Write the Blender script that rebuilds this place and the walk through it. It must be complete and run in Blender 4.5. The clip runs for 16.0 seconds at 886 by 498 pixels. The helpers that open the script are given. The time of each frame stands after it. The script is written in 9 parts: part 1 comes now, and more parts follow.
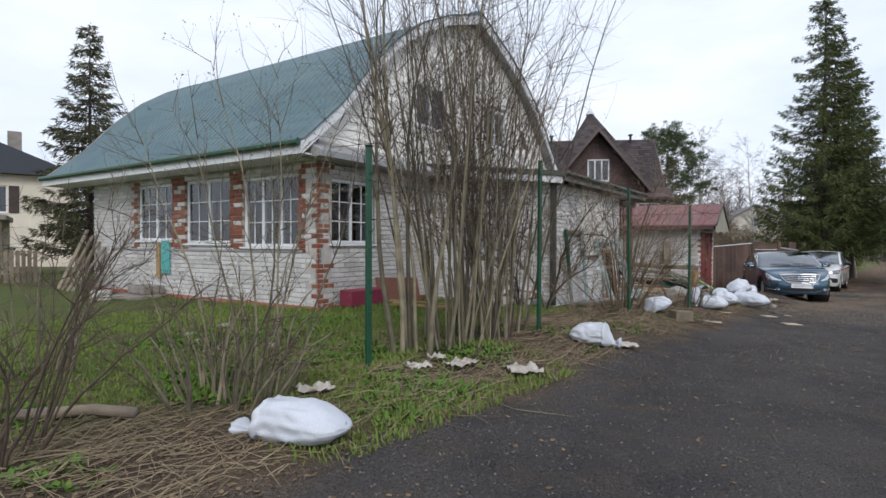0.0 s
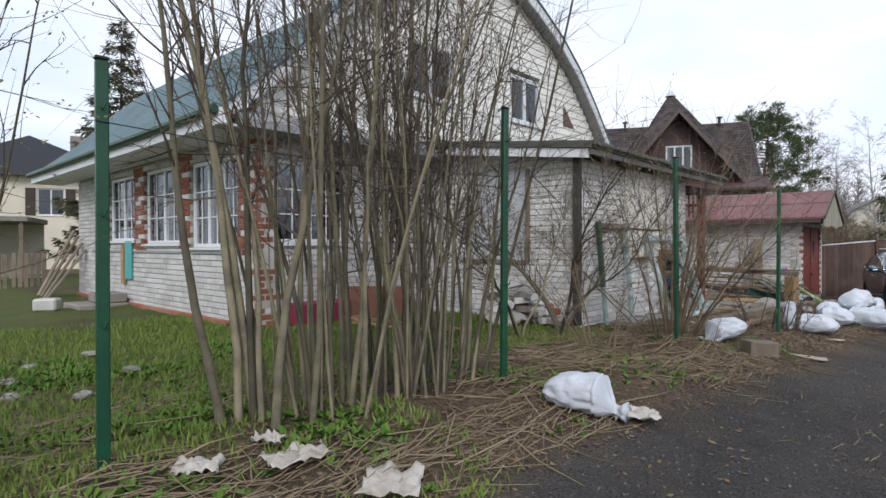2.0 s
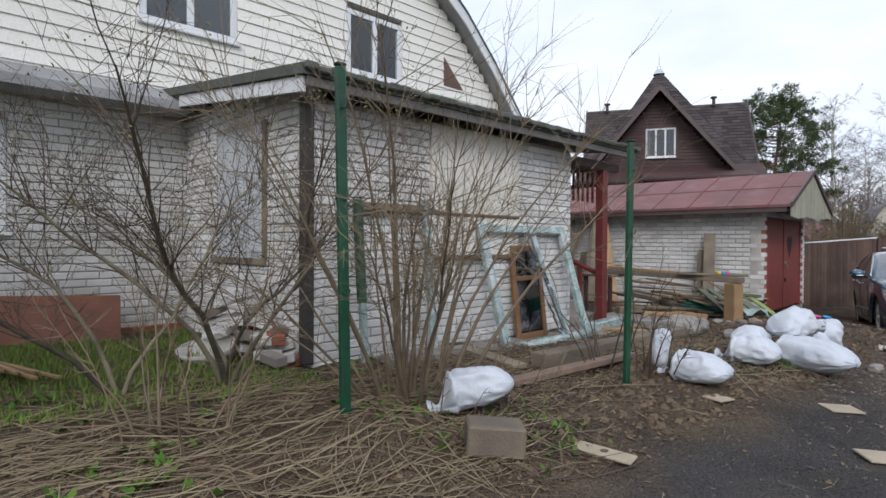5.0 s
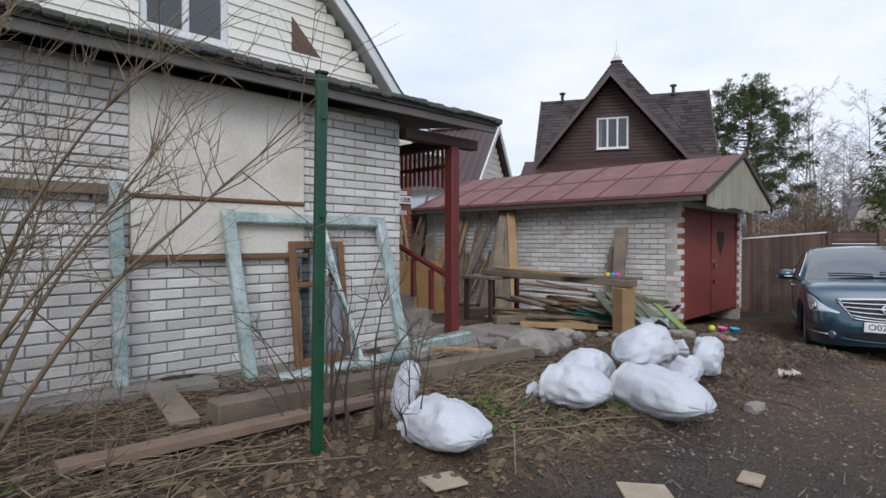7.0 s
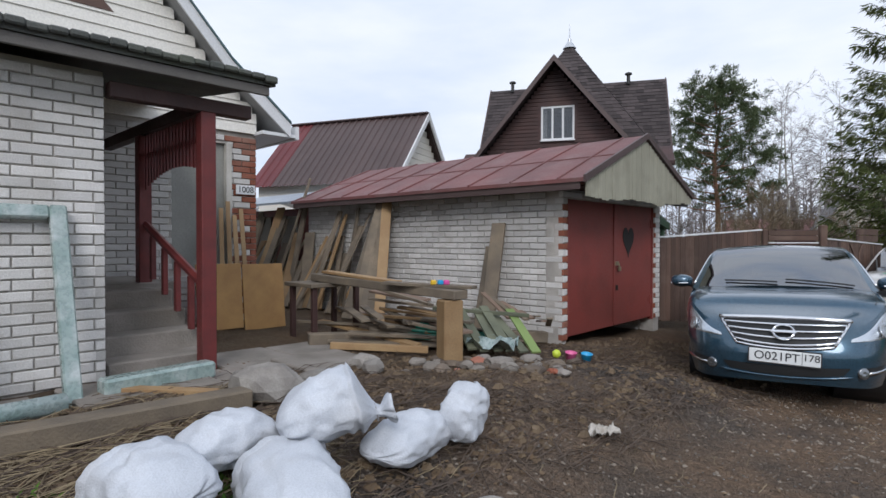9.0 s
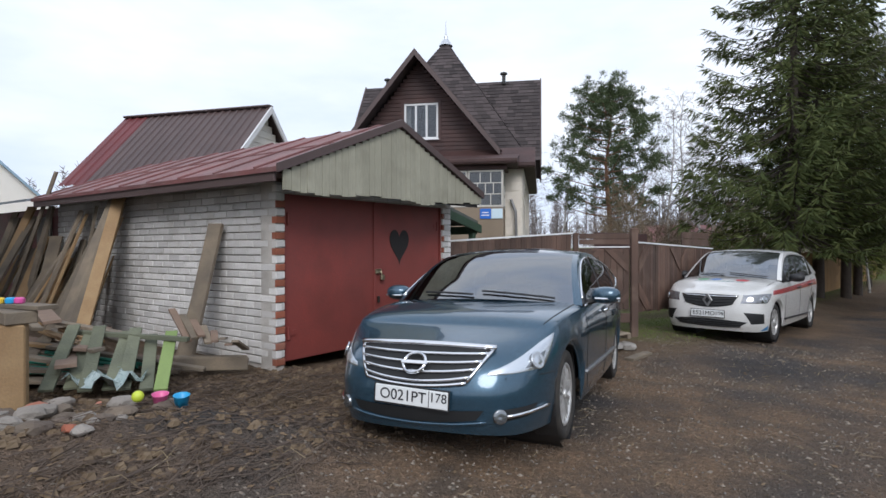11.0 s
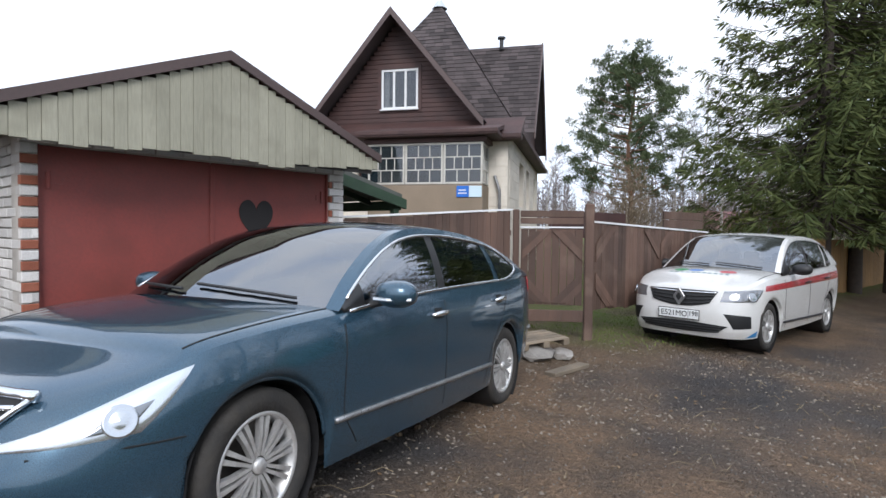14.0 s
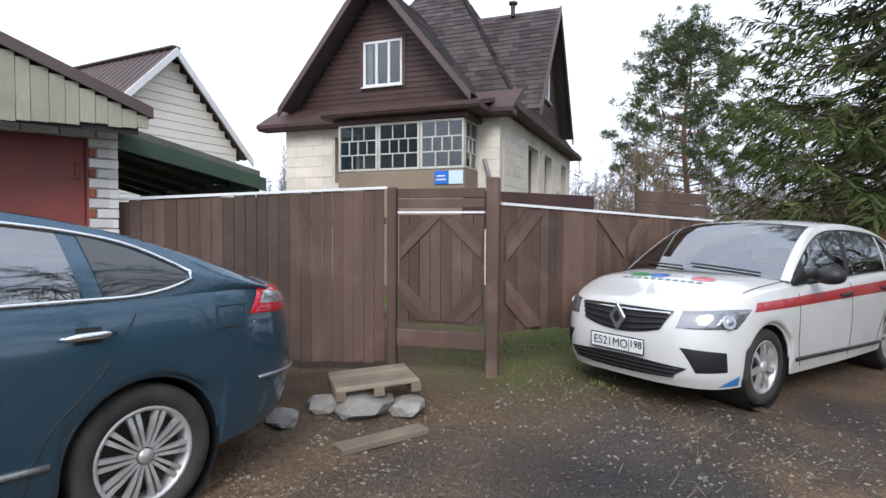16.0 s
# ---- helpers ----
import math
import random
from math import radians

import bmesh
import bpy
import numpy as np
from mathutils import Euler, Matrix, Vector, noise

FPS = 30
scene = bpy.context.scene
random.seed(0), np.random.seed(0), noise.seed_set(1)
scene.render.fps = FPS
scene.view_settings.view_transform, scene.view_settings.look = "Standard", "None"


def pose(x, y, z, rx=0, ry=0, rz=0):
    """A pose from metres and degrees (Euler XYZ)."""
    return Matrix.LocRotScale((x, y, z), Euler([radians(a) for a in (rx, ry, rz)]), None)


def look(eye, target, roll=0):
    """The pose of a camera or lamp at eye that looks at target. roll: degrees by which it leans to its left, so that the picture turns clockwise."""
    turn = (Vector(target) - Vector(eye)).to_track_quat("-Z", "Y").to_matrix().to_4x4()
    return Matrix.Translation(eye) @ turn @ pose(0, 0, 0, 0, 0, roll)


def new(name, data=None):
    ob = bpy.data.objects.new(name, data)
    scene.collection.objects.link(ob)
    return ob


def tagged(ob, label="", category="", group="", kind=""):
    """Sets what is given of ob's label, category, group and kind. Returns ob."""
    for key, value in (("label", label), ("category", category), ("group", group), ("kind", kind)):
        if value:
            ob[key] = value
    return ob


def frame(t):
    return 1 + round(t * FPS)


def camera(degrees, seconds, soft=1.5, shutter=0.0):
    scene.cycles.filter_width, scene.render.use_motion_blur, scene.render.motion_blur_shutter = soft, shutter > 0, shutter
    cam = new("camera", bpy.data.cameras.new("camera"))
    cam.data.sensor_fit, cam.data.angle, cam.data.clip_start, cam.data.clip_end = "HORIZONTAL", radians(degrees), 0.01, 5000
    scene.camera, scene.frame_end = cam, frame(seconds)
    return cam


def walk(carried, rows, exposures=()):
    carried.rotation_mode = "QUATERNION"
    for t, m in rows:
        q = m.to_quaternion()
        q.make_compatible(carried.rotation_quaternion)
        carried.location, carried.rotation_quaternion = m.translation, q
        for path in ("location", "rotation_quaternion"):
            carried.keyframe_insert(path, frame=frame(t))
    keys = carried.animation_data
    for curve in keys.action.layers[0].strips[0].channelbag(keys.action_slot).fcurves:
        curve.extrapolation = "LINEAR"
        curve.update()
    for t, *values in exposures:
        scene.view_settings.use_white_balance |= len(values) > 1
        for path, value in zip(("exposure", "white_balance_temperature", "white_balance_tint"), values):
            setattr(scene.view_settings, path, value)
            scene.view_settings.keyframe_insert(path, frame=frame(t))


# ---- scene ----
cam = camera(76.4, 16.0)
PATH = [
    (0, (1.031, 0.526, 1.656), (0.816, 2.514, 1.64), 0.2),
    (0.5, (1.254, 1.215, 1.7), (0.86, 3.175, 1.683), -0.0),
    (1, (1.504, 1.963, 1.689), (1.041, 3.908, 1.673), -0.0),
    (1.5, (1.794, 2.631, 1.67), (1.312, 4.572, 1.66), -0.2),
    (2, (2.173, 3.351, 1.623), (1.66, 5.285, 1.611), -0.1),
    (2.5, (2.599, 3.889, 1.64), (2.073, 5.819, 1.628), -0.3),
    (3, (3.065, 4.59, 1.596), (2.531, 6.518, 1.58), 0.0),
    (5.5, (4.984, 7.682, 1.571), (4.364, 9.583, 1.545), 0.2),
    (6, (5.392, 8.248, 1.566), (4.76, 10.145, 1.536), 0.1),
    (6.5, (5.773, 8.79, 1.559), (5.137, 10.687, 1.533), 0.1),
    (7, (6.156, 9.385, 1.529), (5.576, 11.299, 1.506), -0.0),
    (7.5, (6.471, 9.938, 1.518), (5.914, 11.859, 1.494), -0.1),
    (8, (6.828, 10.447, 1.537), (6.271, 12.367, 1.509), 0.0),
    (10.5, (9.413, 13.117, 1.493), (8.894, 15.049, 1.48), 0.0),
    (11, (10.007, 13.424, 1.504), (9.666, 15.395, 1.498), -0.1),
    (11.5, (10.498, 13.593, 1.532), (10.271, 15.58, 1.529), 0.0),
    (12, (10.893, 13.555, 1.57), (10.831, 15.554, 1.575), 0.2),
    (12.5, (11.158, 13.733, 1.526), (11.176, 15.733, 1.519), 0.4),
    (13, (11.273, 14.247, 1.485), (11.308, 16.246, 1.433), 0.8),
    (13.5, (11.36, 14.834, 1.487), (11.166, 16.824, 1.434), 0.7),
    (14, (11.518, 15.578, 1.423), (11.036, 17.518, 1.363), 0.6),
    (14.5, (11.736, 16.343, 1.391), (11.062, 18.225, 1.328), 0.4),
    (15, (12.133, 17.092, 1.368), (11.392, 18.948, 1.302), 0.2),
    (15.5, (12.576, 17.804, 1.347), (11.826, 19.656, 1.283), 0.2),
    (16, (13.108, 18.494, 1.34), (12.371, 20.352, 1.271), 0.3),
]
walk(cam, [(t, look(eye, target, roll)) for t, eye, target, roll in PATH], exposures=((0, 0.05, 6150, 12), (3, 0.15, 6150, 12), (5.5, 0.04, 6100, 12), (8, -0.07, 6100, 12), (10.5, 0.05, 6100, 12), (12, 0.3, 6100, 12), (13.5, 0.5, 6100, 12), (16, 0.6, 6100, 12)))

# ---------------------------------------------------------------- world and light
world = bpy.data.worlds.new("overcast_sky")
scene.world = world
world.use_nodes = True
wn, wl = world.node_tree.nodes, world.node_tree.links
wn.clear()
w_out, w_bg = wn.new("ShaderNodeOutputWorld"), wn.new("ShaderNodeBackground")
w_sky = wn.new("ShaderNodeTexSky")
w_sky.sky_type, w_sky.sun_disc = "NISHITA", False
w_sky.sun_elevation, w_sky.sun_rotation = radians(42), radians(200)
w_sky.air_density, w_sky.dust_density = 1.0, 4.0
w_co, w_map = wn.new("ShaderNodeTexCoord"), wn.new("ShaderNodeMapping")
w_map.inputs["Scale"].default_value = (1.0, 1.0, 3.2)
w_noise, w_ramp, w_mix = wn.new("ShaderNodeTexNoise"), wn.new("ShaderNodeValToRGB"), wn.new("ShaderNodeMix")
w_noise.inputs["Scale"].default_value, w_noise.inputs["Detail"].default_value = 2.3, 7.0
w_ramp.color_ramp.elements[0].position, w_ramp.color_ramp.elements[0].color = 0.32, (7.6, 8.6, 10.2, 1)
w_ramp.color_ramp.elements[1].position, w_ramp.color_ramp.elements[1].color = 0.62, (10.6, 10.9, 11.2, 1)
w_mix.data_type = "RGBA"
w_mix.inputs["Factor"].default_value = 0.9
wl.new(w_co.outputs["Generated"], w_map.inputs["Vector"])
wl.new(w_map.outputs["Vector"], w_noise.inputs["Vector"])
wl.new(w_noise.outputs["Fac"], w_ramp.inputs["Fac"])
wl.new(w_sky.outputs["Color"], w_mix.inputs["A"])
wl.new(w_ramp.outputs["Color"], w_mix.inputs["B"])
wl.new(w_mix.outputs["Result"], w_bg.inputs["Color"])
wl.new(w_bg.outputs["Background"], w_out.inputs["Surface"])
w_bg.inputs["Strength"].default_value = 0.1

sun = new("sun", bpy.data.lights.new("sun", "SUN"))
sun.data.energy, sun.data.angle, sun.data.color = 1.6, radians(25), (1.0, 0.96, 0.9)
sun.matrix_world = look((30, -60, 60), (6, 15, 0))

# ---------------------------------------------------------------- helpers
WORLD = {}


def place(ob, m, parent=None):
    WORLD[ob.name] = m
    if parent is not None:
        ob.parent = parent
        ob.matrix_parent_inverse = WORLD[parent.name].inverted()
    ob.matrix_basis = m
    return ob


def thing(name, m, label, category, group="", kind=""):
    ob = place(new(name), m)
    ob.empty_display_size = 0.2
    return tagged(ob, label, category, group, kind)


def mesh_of(bm, mat, smooth=False, name="mesh"):
    me = bpy.data.meshes.new(name)
    bm.normal_update()
    bm.to_mesh(me)
    bm.free()
    for m in mat if isinstance(mat, (list, tuple)) else [mat]:
        me.materials.append(m)
    if smooth:
        me.shade_smooth()
    return me


def data_of(verts, faces, mat, smooth=False, name="mesh"):
    me = bpy.data.meshes.new(name)
    me.from_pydata(verts, [], faces)
    me.update()
    me.materials.append(mat)
    if smooth:
        me.shade_smooth()
    return me


def part(name, bm, mat, parent, label="", m=None, smooth=False, kind=""):
    me = bm if isinstance(bm, bpy.types.Mesh) else mesh_of(bm, mat, smooth, name)
    ob = place(new(name, me), m if m is not None else Matrix(), parent)
    return tagged(ob, label, kind=kind)


def solo(name, bm, mat, label, category, m=None, smooth=False, group="", kind=""):
    me = bm if isinstance(bm, bpy.types.Mesh) else mesh_of(bm, mat, smooth, name)
    ob = place(new(name, me), m if m is not None else Matrix())
    return tagged(ob, label, category, group, kind)


def box(bm, c, s, m=None, bev=0.0):
    """A box with centre c and size s, its edges rounded off by bev."""
    made = bmesh.ops.create_cube(bm, size=1.0)["verts"]
    t = Matrix.Translation(c) @ Matrix.Diagonal((s[0], s[1], s[2], 1))
    bmesh.ops.transform(bm, matrix=(m @ t) if m is not None else t, verts=made)
    if bev > 0:
        edges = list({e for v in made for e in v.link_edges})
        bmesh.ops.bevel(bm, geom=edges, offset=bev, segments=1, affect="EDGES")
    return bm


def box2(bm, lo, hi, m=None, bev=0.0):
    return box(bm, [(a + b) / 2 for a, b in zip(lo, hi)], [b - a for a, b in zip(lo, hi)], m, bev)


def boxes(*pairs, m=None, bev=0.0):
    bm = bmesh.new()
    for lo, hi in pairs:
        box2(bm, lo, hi, m, bev)
    return bm


def prism(bm, outline, thick, m=None):
    """An outline of (x, z) points, thick along y from 0."""
    a = [bm.verts.new((x, 0, z)) for x, z in outline]
    b = [bm.verts.new((x, thick, z)) for x, z in outline]
    bm.faces.new(a)
    bm.faces.new(b[::-1])
    n = len(a)
    for i in range(n):
        bm.faces.new((a[i], b[i], b[(i + 1) % n], a[(i + 1) % n]))
    if m is not None:
        bmesh.ops.transform(bm, matrix=m, verts=a + b)
    bmesh.ops.recalc_face_normals(bm, faces=bm.faces)
    return bm


def tube(bm, pts, radii, sides=6, caps=True):
    """A round bar through the points."""
    rings, up = [], Vector((0.31, 0.17, 0.93)).normalized()
    pts = [Vector(p) for p in pts]
    for i, p in enumerate(pts):
        way = (pts[min(i + 1, len(pts) - 1)] - pts[max(i - 1, 0)]).normalized()
        side = way.cross(up)
        if side.length < 1e-3:
            side = way.cross(Vector((1, 0, 0)))
        side.normalize()
        other = way.cross(side)
        r = radii[i] if isinstance(radii, (list, tuple)) else radii
        rings.append([bm.verts.new(p + r * (math.cos(6.2832 * k / sides) * side + math.sin(6.2832 * k / sides) * other)) for k in range(sides)])
    for a, b in zip(rings, rings[1:]):
        for k in range(sides):
            bm.faces.new((a[k], a[(k + 1) % sides], b[(k + 1) % sides], b[k]))
    if caps:
        bm.faces.new(rings[0][::-1])
        bm.faces.new(rings[-1])
    return bm


def lathe(bm, outline, sides=24, m=None):
    """Turns (radius, z) points about z."""
    rings = [[bm.verts.new((r * math.cos(6.2832 * k / sides), r * math.sin(6.2832 * k / sides), z)) for k in range(sides)] for r, z in outline]
    for a, b in zip(rings, rings[1:]):
        for k in range(sides):
            bm.faces.new((a[k], a[(k + 1) % sides], b[(k + 1) % sides], b[k]))
    if m is not None:
        bmesh.ops.transform(bm, matrix=m, verts=[v for r in rings for v in r])
    return bm


def lerp(x, xs, ys):
    return float(np.interp(x, xs, ys))


def smooth_step(x, a, b):
    k = min(max((x - a) / (b - a), 0.0), 1.0)
    return k * k * (3 - 2 * k)


# ---------------------------------------------------------------- materials
def nodes_of(name):
    mat = bpy.data.materials.new(name)
    mat.use_nodes = True
    return mat, mat.node_tree.nodes, mat.node_tree.links, mat.node_tree.nodes["Principled BSDF"]


def mixer(n, l, kind, fac, a, b):
    mx = n.new("ShaderNodeMix")
    mx.data_type, mx.blend_type = "RGBA", kind
    for sock, v in (("Factor", fac), ("A", a), ("B", b)):
        if isinstance(v, (int, float)):
            mx.inputs[sock].default_value = v
        elif isinstance(v, tuple):
            mx.inputs[sock].default_value = (*v, 1)
        else:
            l.new(v, mx.inputs[sock])
    return mx.outputs["Result"]


def noise_of(n, l, vec, scale, detail=5.0, lo=0.35, hi=0.65, stretch=None):
    tex, rng = n.new("ShaderNodeTexNoise"), n.new("ShaderNodeMapRange")
    tex.inputs["Scale"].default_value, tex.inputs["Detail"].default_value = scale, detail
    if stretch:
        mp = n.new("ShaderNodeMapping")
        mp.inputs["Scale"].default_value = stretch
        l.new(vec, mp.inputs["Vector"])
        vec = mp.outputs["Vector"]
    l.new(vec, tex.inputs["Vector"])
    rng.inputs["From Min"].default_value, rng.inputs["From Max"].default_value = lo, hi
    l.new(tex.outputs["Fac"], rng.inputs["Value"])
    return rng.outputs["Result"]


def surface(name, base, second=None, rough=0.7, scale=3.0, grain=60.0, bump=0.15, metal=0.0, stain=None, stain_scale=1.2, stain_amount=0.5, each=0.0, stretch=None, coat=0.0, local=False, island=0.0, bump_dist=0.01):
    """A worn surface: two tones at a large scale, grain, stains, a little difference from piece to piece."""
    mat, n, l, bsdf = nodes_of(name)
    if local:
        vec = n.new("ShaderNodeTexCoord").outputs["Object"]
    else:
        vec = n.new("ShaderNodeNewGeometry").outputs["Position"]
    second = second or tuple(c * 0.8 for c in base)
    col = mixer(n, l, "MIX", noise_of(n, l, vec, scale, stretch=stretch), base, second)
    fine = noise_of(n, l, vec, grain, 3.0, 0.3, 0.7, stretch)
    col = mixer(n, l, "MULTIPLY", 0.35, col, mixer(n, l, "MIX", fine, (0.55, 0.55, 0.55), (1.0, 1.0, 1.0)))
    if stain:
        col = mixer(n, l, "MIX", mix_scaled(n, l, noise_of(n, l, vec, stain_scale, 8.0, 0.5, 0.72), stain_amount), col, stain)
    for amount, node, out in ((each, "ShaderNodeObjectInfo", "Random"), (island, "ShaderNodeNewGeometry", "Random Per Island")):
        if amount:
            rnd = n.new("ShaderNodeMapRange")
            rnd.inputs["To Min"].default_value, rnd.inputs["To Max"].default_value = 1 - amount, 1 + amount * 0.4
            l.new(n.new(node).outputs[out], rnd.inputs["Value"])
            hsv = n.new("ShaderNodeHueSaturation")
            l.new(rnd.outputs["Result"], hsv.inputs["Value"])
            l.new(col, hsv.inputs["Color"])
            col = hsv.outputs["Color"]
    l.new(col, bsdf.inputs["Base Color"])
    rr = n.new("ShaderNodeMapRange")
    rr.inputs["To Min"].default_value, rr.inputs["To Max"].default_value = max(rough - 0.1, 0.02), min(rough + 0.1, 1.0)
    l.new(fine, rr.inputs["Value"])
    l.new(rr.outputs["Result"], bsdf.inputs["Roughness"])
    bsdf.inputs["Metallic"].default_value = metal
    bsdf.inputs["Coat Weight"].default_value = coat
    bsdf.inputs["Coat Roughness"].default_value = 0.04
    if bump:
        bp = n.new("ShaderNodeBump")
        bp.inputs["Strength"].default_value, bp.inputs["Distance"].default_value = bump, bump_dist
        l.new(fine, bp.inputs["Height"])
        l.new(bp.outputs["Normal"], bsdf.inputs["Normal"])
    return mat


def mix_scaled(n, l, sock, k):
    mt = n.new("ShaderNodeMath")
    mt.operation = "MULTIPLY"
    mt.inputs[1].default_value = k
    l.new(sock, mt.inputs[0])
    return mt.outputs[0]


def plain(name, base, rough=0.5, metal=0.0, coat=0.0, spec=0.5, emit=None):
    mat, n, l, bsdf = nodes_of(name)
    bsdf.inputs["Base Color"].default_value = (*base, 1)
    bsdf.inputs["Roughness"].default_value, bsdf.inputs["Metallic"].default_value = rough, metal
    bsdf.inputs["Coat Weight"].default_value = coat
    bsdf.inputs["Specular IOR Level"].default_value = spec
    return mat


def glass(name, tint, alpha, rough=0.02):
    """Window glass: clear, but tinted and reflecting."""
    mat, n, l, bsdf = nodes_of(name)
    out = n["Material Output"]
    clear, shine, mix, fres = n.new("ShaderNodeBsdfTransparent"), n.new("ShaderNodeBsdfGlossy"), n.new("ShaderNodeMixShader"), n.new("ShaderNodeFresnel")
    clear.inputs["Color"].default_value = (*tint, 1)
    shine.inputs["Roughness"].default_value = rough
    shine.inputs["Color"].default_value = (0.95, 0.97, 1.0, 1)
    fres.inputs["IOR"].default_value = 1.0 + alpha
    l.new(fres.outputs["Fac"], mix.inputs["Fac"])
    l.new(clear.outputs["BSDF"], mix.inputs[1])
    l.new(shine.outputs["BSDF"], mix.inputs[2])
    l.new(mix.outputs["Shader"], out.inputs["Surface"])
    return mat


BRICK_W = surface("white_brick", (0.79, 0.77, 0.745), (0.72, 0.70, 0.67), 0.85, 1.1, 90, 0.3, stain=(0.42, 0.38, 0.33), stain_scale=2.2, stain_amount=0.35, each=0.22, island=0.2)
BRICK_R = surface("red_brick", (0.36, 0.12, 0.07), (0.28, 0.09, 0.05), 0.85, 6, 90, 0.3, stain=(0.5, 0.42, 0.36), stain_amount=0.3, each=0.25, island=0.25)
MORTAR = surface("mortar", (0.54, 0.51, 0.47), (0.43, 0.40, 0.36), 0.95, 5, 120, 0.4, stain=(0.10, 0.09, 0.08), stain_amount=0.5)
SIDING = surface("cream_siding", (0.86, 0.835, 0.77), (0.83, 0.80, 0.73), 0.5, 0.8, 40, 0.03, each=0.04)
SOFFIT = surface("grey_soffit", (0.34, 0.34, 0.34), (0.26, 0.26, 0.26), 0.6, 2, 40, 0.05)
WHITE = surface("white_paint", (0.78, 0.79, 0.80), (0.72, 0.73, 0.74), 0.4, 2, 60, 0.03)
OLDWHITE = surface("old_white_paint", (0.62, 0.60, 0.55), (0.5, 0.48, 0.43), 0.6, 4, 60, 0.1, stain=(0.25, 0.22, 0.19))
TEAL_ROOF = surface("teal_metal_tile", (0.085, 0.15, 0.16), (0.065, 0.12, 0.135), 0.45, 1.5, 30, 0.05, metal=0.1, stain=(0.13, 0.15, 0.14), stain_amount=0.3)
FELT = surface("old_roofing_felt", (0.12, 0.125, 0.115), (0.08, 0.085, 0.08), 0.9, 3, 50, 0.4, stain=(0.08, 0.1, 0.05))
RED_ROOF = surface("weathered_maroon_roof_sheet", (0.20, 0.075, 0.07), (0.15, 0.065, 0.062), 0.6, 1.3, 50, 0.1, stain=(0.23, 0.15, 0.14), stain_scale=3, stain_amount=0.5)
RIB_ROOF = surface("dark_brown_ribbed_sheet", (0.094, 0.062, 0.058), (0.078, 0.052, 0.049), 0.5, 1.0, 40, 0.05)
RIB_RED = surface("red_ribbed_sheet", (0.15, 0.028, 0.030), (0.12, 0.024, 0.026), 0.5, 1.0, 40, 0.05)
SHINGLE = surface("brown_bitumen_shingle", (0.082, 0.066, 0.066), (0.06, 0.048, 0.048), 0.9, 0.6, 40, 0.4, island=0.55)
MAROON = surface("dark_maroon_boards", (0.072, 0.034, 0.030), (0.052, 0.026, 0.024), 0.65, 3, 40, 0.15, stain=(0.12, 0.07, 0.06), stain_amount=0.3, each=0.12)
RED_STEEL = surface("rusty_red_painted_steel", (0.25, 0.055, 0.045), (0.20, 0.05, 0.042), 0.55, 1.4, 40, 0.08, stain=(0.12, 0.035, 0.028), stain_scale=1.6, stain_amount=0.5)
RED_WOOD = surface("maroon_painted_wood", (0.17, 0.03, 0.028), (0.12, 0.025, 0.024), 0.5, 5, 50, 0.1)
GREY_BOARD = surface("pale_green_grey_boards", (0.37, 0.355, 0.275), (0.30, 0.288, 0.22), 0.8, 2.2, 60, 0.2, stain=(0.19, 0.18, 0.135), stain_scale=3, stain_amount=0.5, each=0.07, stretch=(1, 1, 0.15))
OLD_WOOD = surface("weathered_grey_wood", (0.30, 0.24, 0.17), (0.2, 0.165, 0.125), 0.85, 4, 70, 0.3, stain=(0.12, 0.1, 0.08), each=0.3, island=0.3)
NEW_WOOD = surface("fresh_yellow_wood", (0.42, 0.28, 0.14), (0.34, 0.21, 0.10), 0.7, 4, 60, 0.2, each=0.2, island=0.2)
FENCE_WOOD = surface("brown_stained_planks", (0.135, 0.080, 0.058), (0.085, 0.052, 0.040), 0.75, 3, 50, 0.25, stain=(0.20, 0.14, 0.105), stain_scale=3, stain_amount=0.45, each=0.4, stretch=(1, 1, 0.12))
GREEN_STEEL = surface("green_painted_steel", (0.010, 0.075, 0.035), (0.008, 0.055, 0.027), 0.4, 6, 60, 0.05)
PLASTER = surface("pale_plaster_panel", (0.76, 0.73, 0.66), (0.70, 0.66, 0.58), 0.7, 1.5, 40, 0.06, stain=(0.50, 0.42, 0.30), stain_scale=2.5, stain_amount=0.4)
CONCRETE = surface("grey_concrete", (0.30, 0.27, 0.24), (0.21, 0.19, 0.165), 0.9, 3, 60, 0.3, stain=(0.14, 0.11, 0.08))
AERATED = surface("cream_aerated_block", (0.80, 0.74, 0.65), (0.74, 0.68, 0.59), 0.9, 1.3, 60, 0.2, stain=(0.52, 0.46, 0.38), stain_scale=3, stain_amount=0.35, each=0.1)
TAN = surface("tan_board", (0.27, 0.21, 0.15), (0.22, 0.17, 0.12), 0.7, 1, 40, 0.05)
# near-black that puts the lack of light indoors and behind boards into colour
DARK = plain("unlit_inside_black", (0.02, 0.018, 0.017), 0.9)
ROOM = surface("dim_room_wall", (0.30, 0.27, 0.24), (0.24, 0.22, 0.2), 0.9)
PANE = glass("window_glass", (0.55, 0.58, 0.60), 0.75)
BLACK = plain("black_rubber", (0.012, 0.012, 0.012), 0.6)


# ---------------------------------------------------------------- ground
RUN, SIDE = Vector((0.55, 0.835)), Vector((-0.835, 0.55))
ROAD_S, ROAD_Z = (0, 8, 14, 18, 20.2, 23, 25.5, 28, 31, 60, 120), (0.40, 0.34, 0.20, 0.12, 0.06, -0.068, -0.10, -0.11, -0.15, -0.5, -1.0)


def on_road(x, y):
    return 0.55 * x + 0.835 * y, -0.835 * x + 0.55 * y


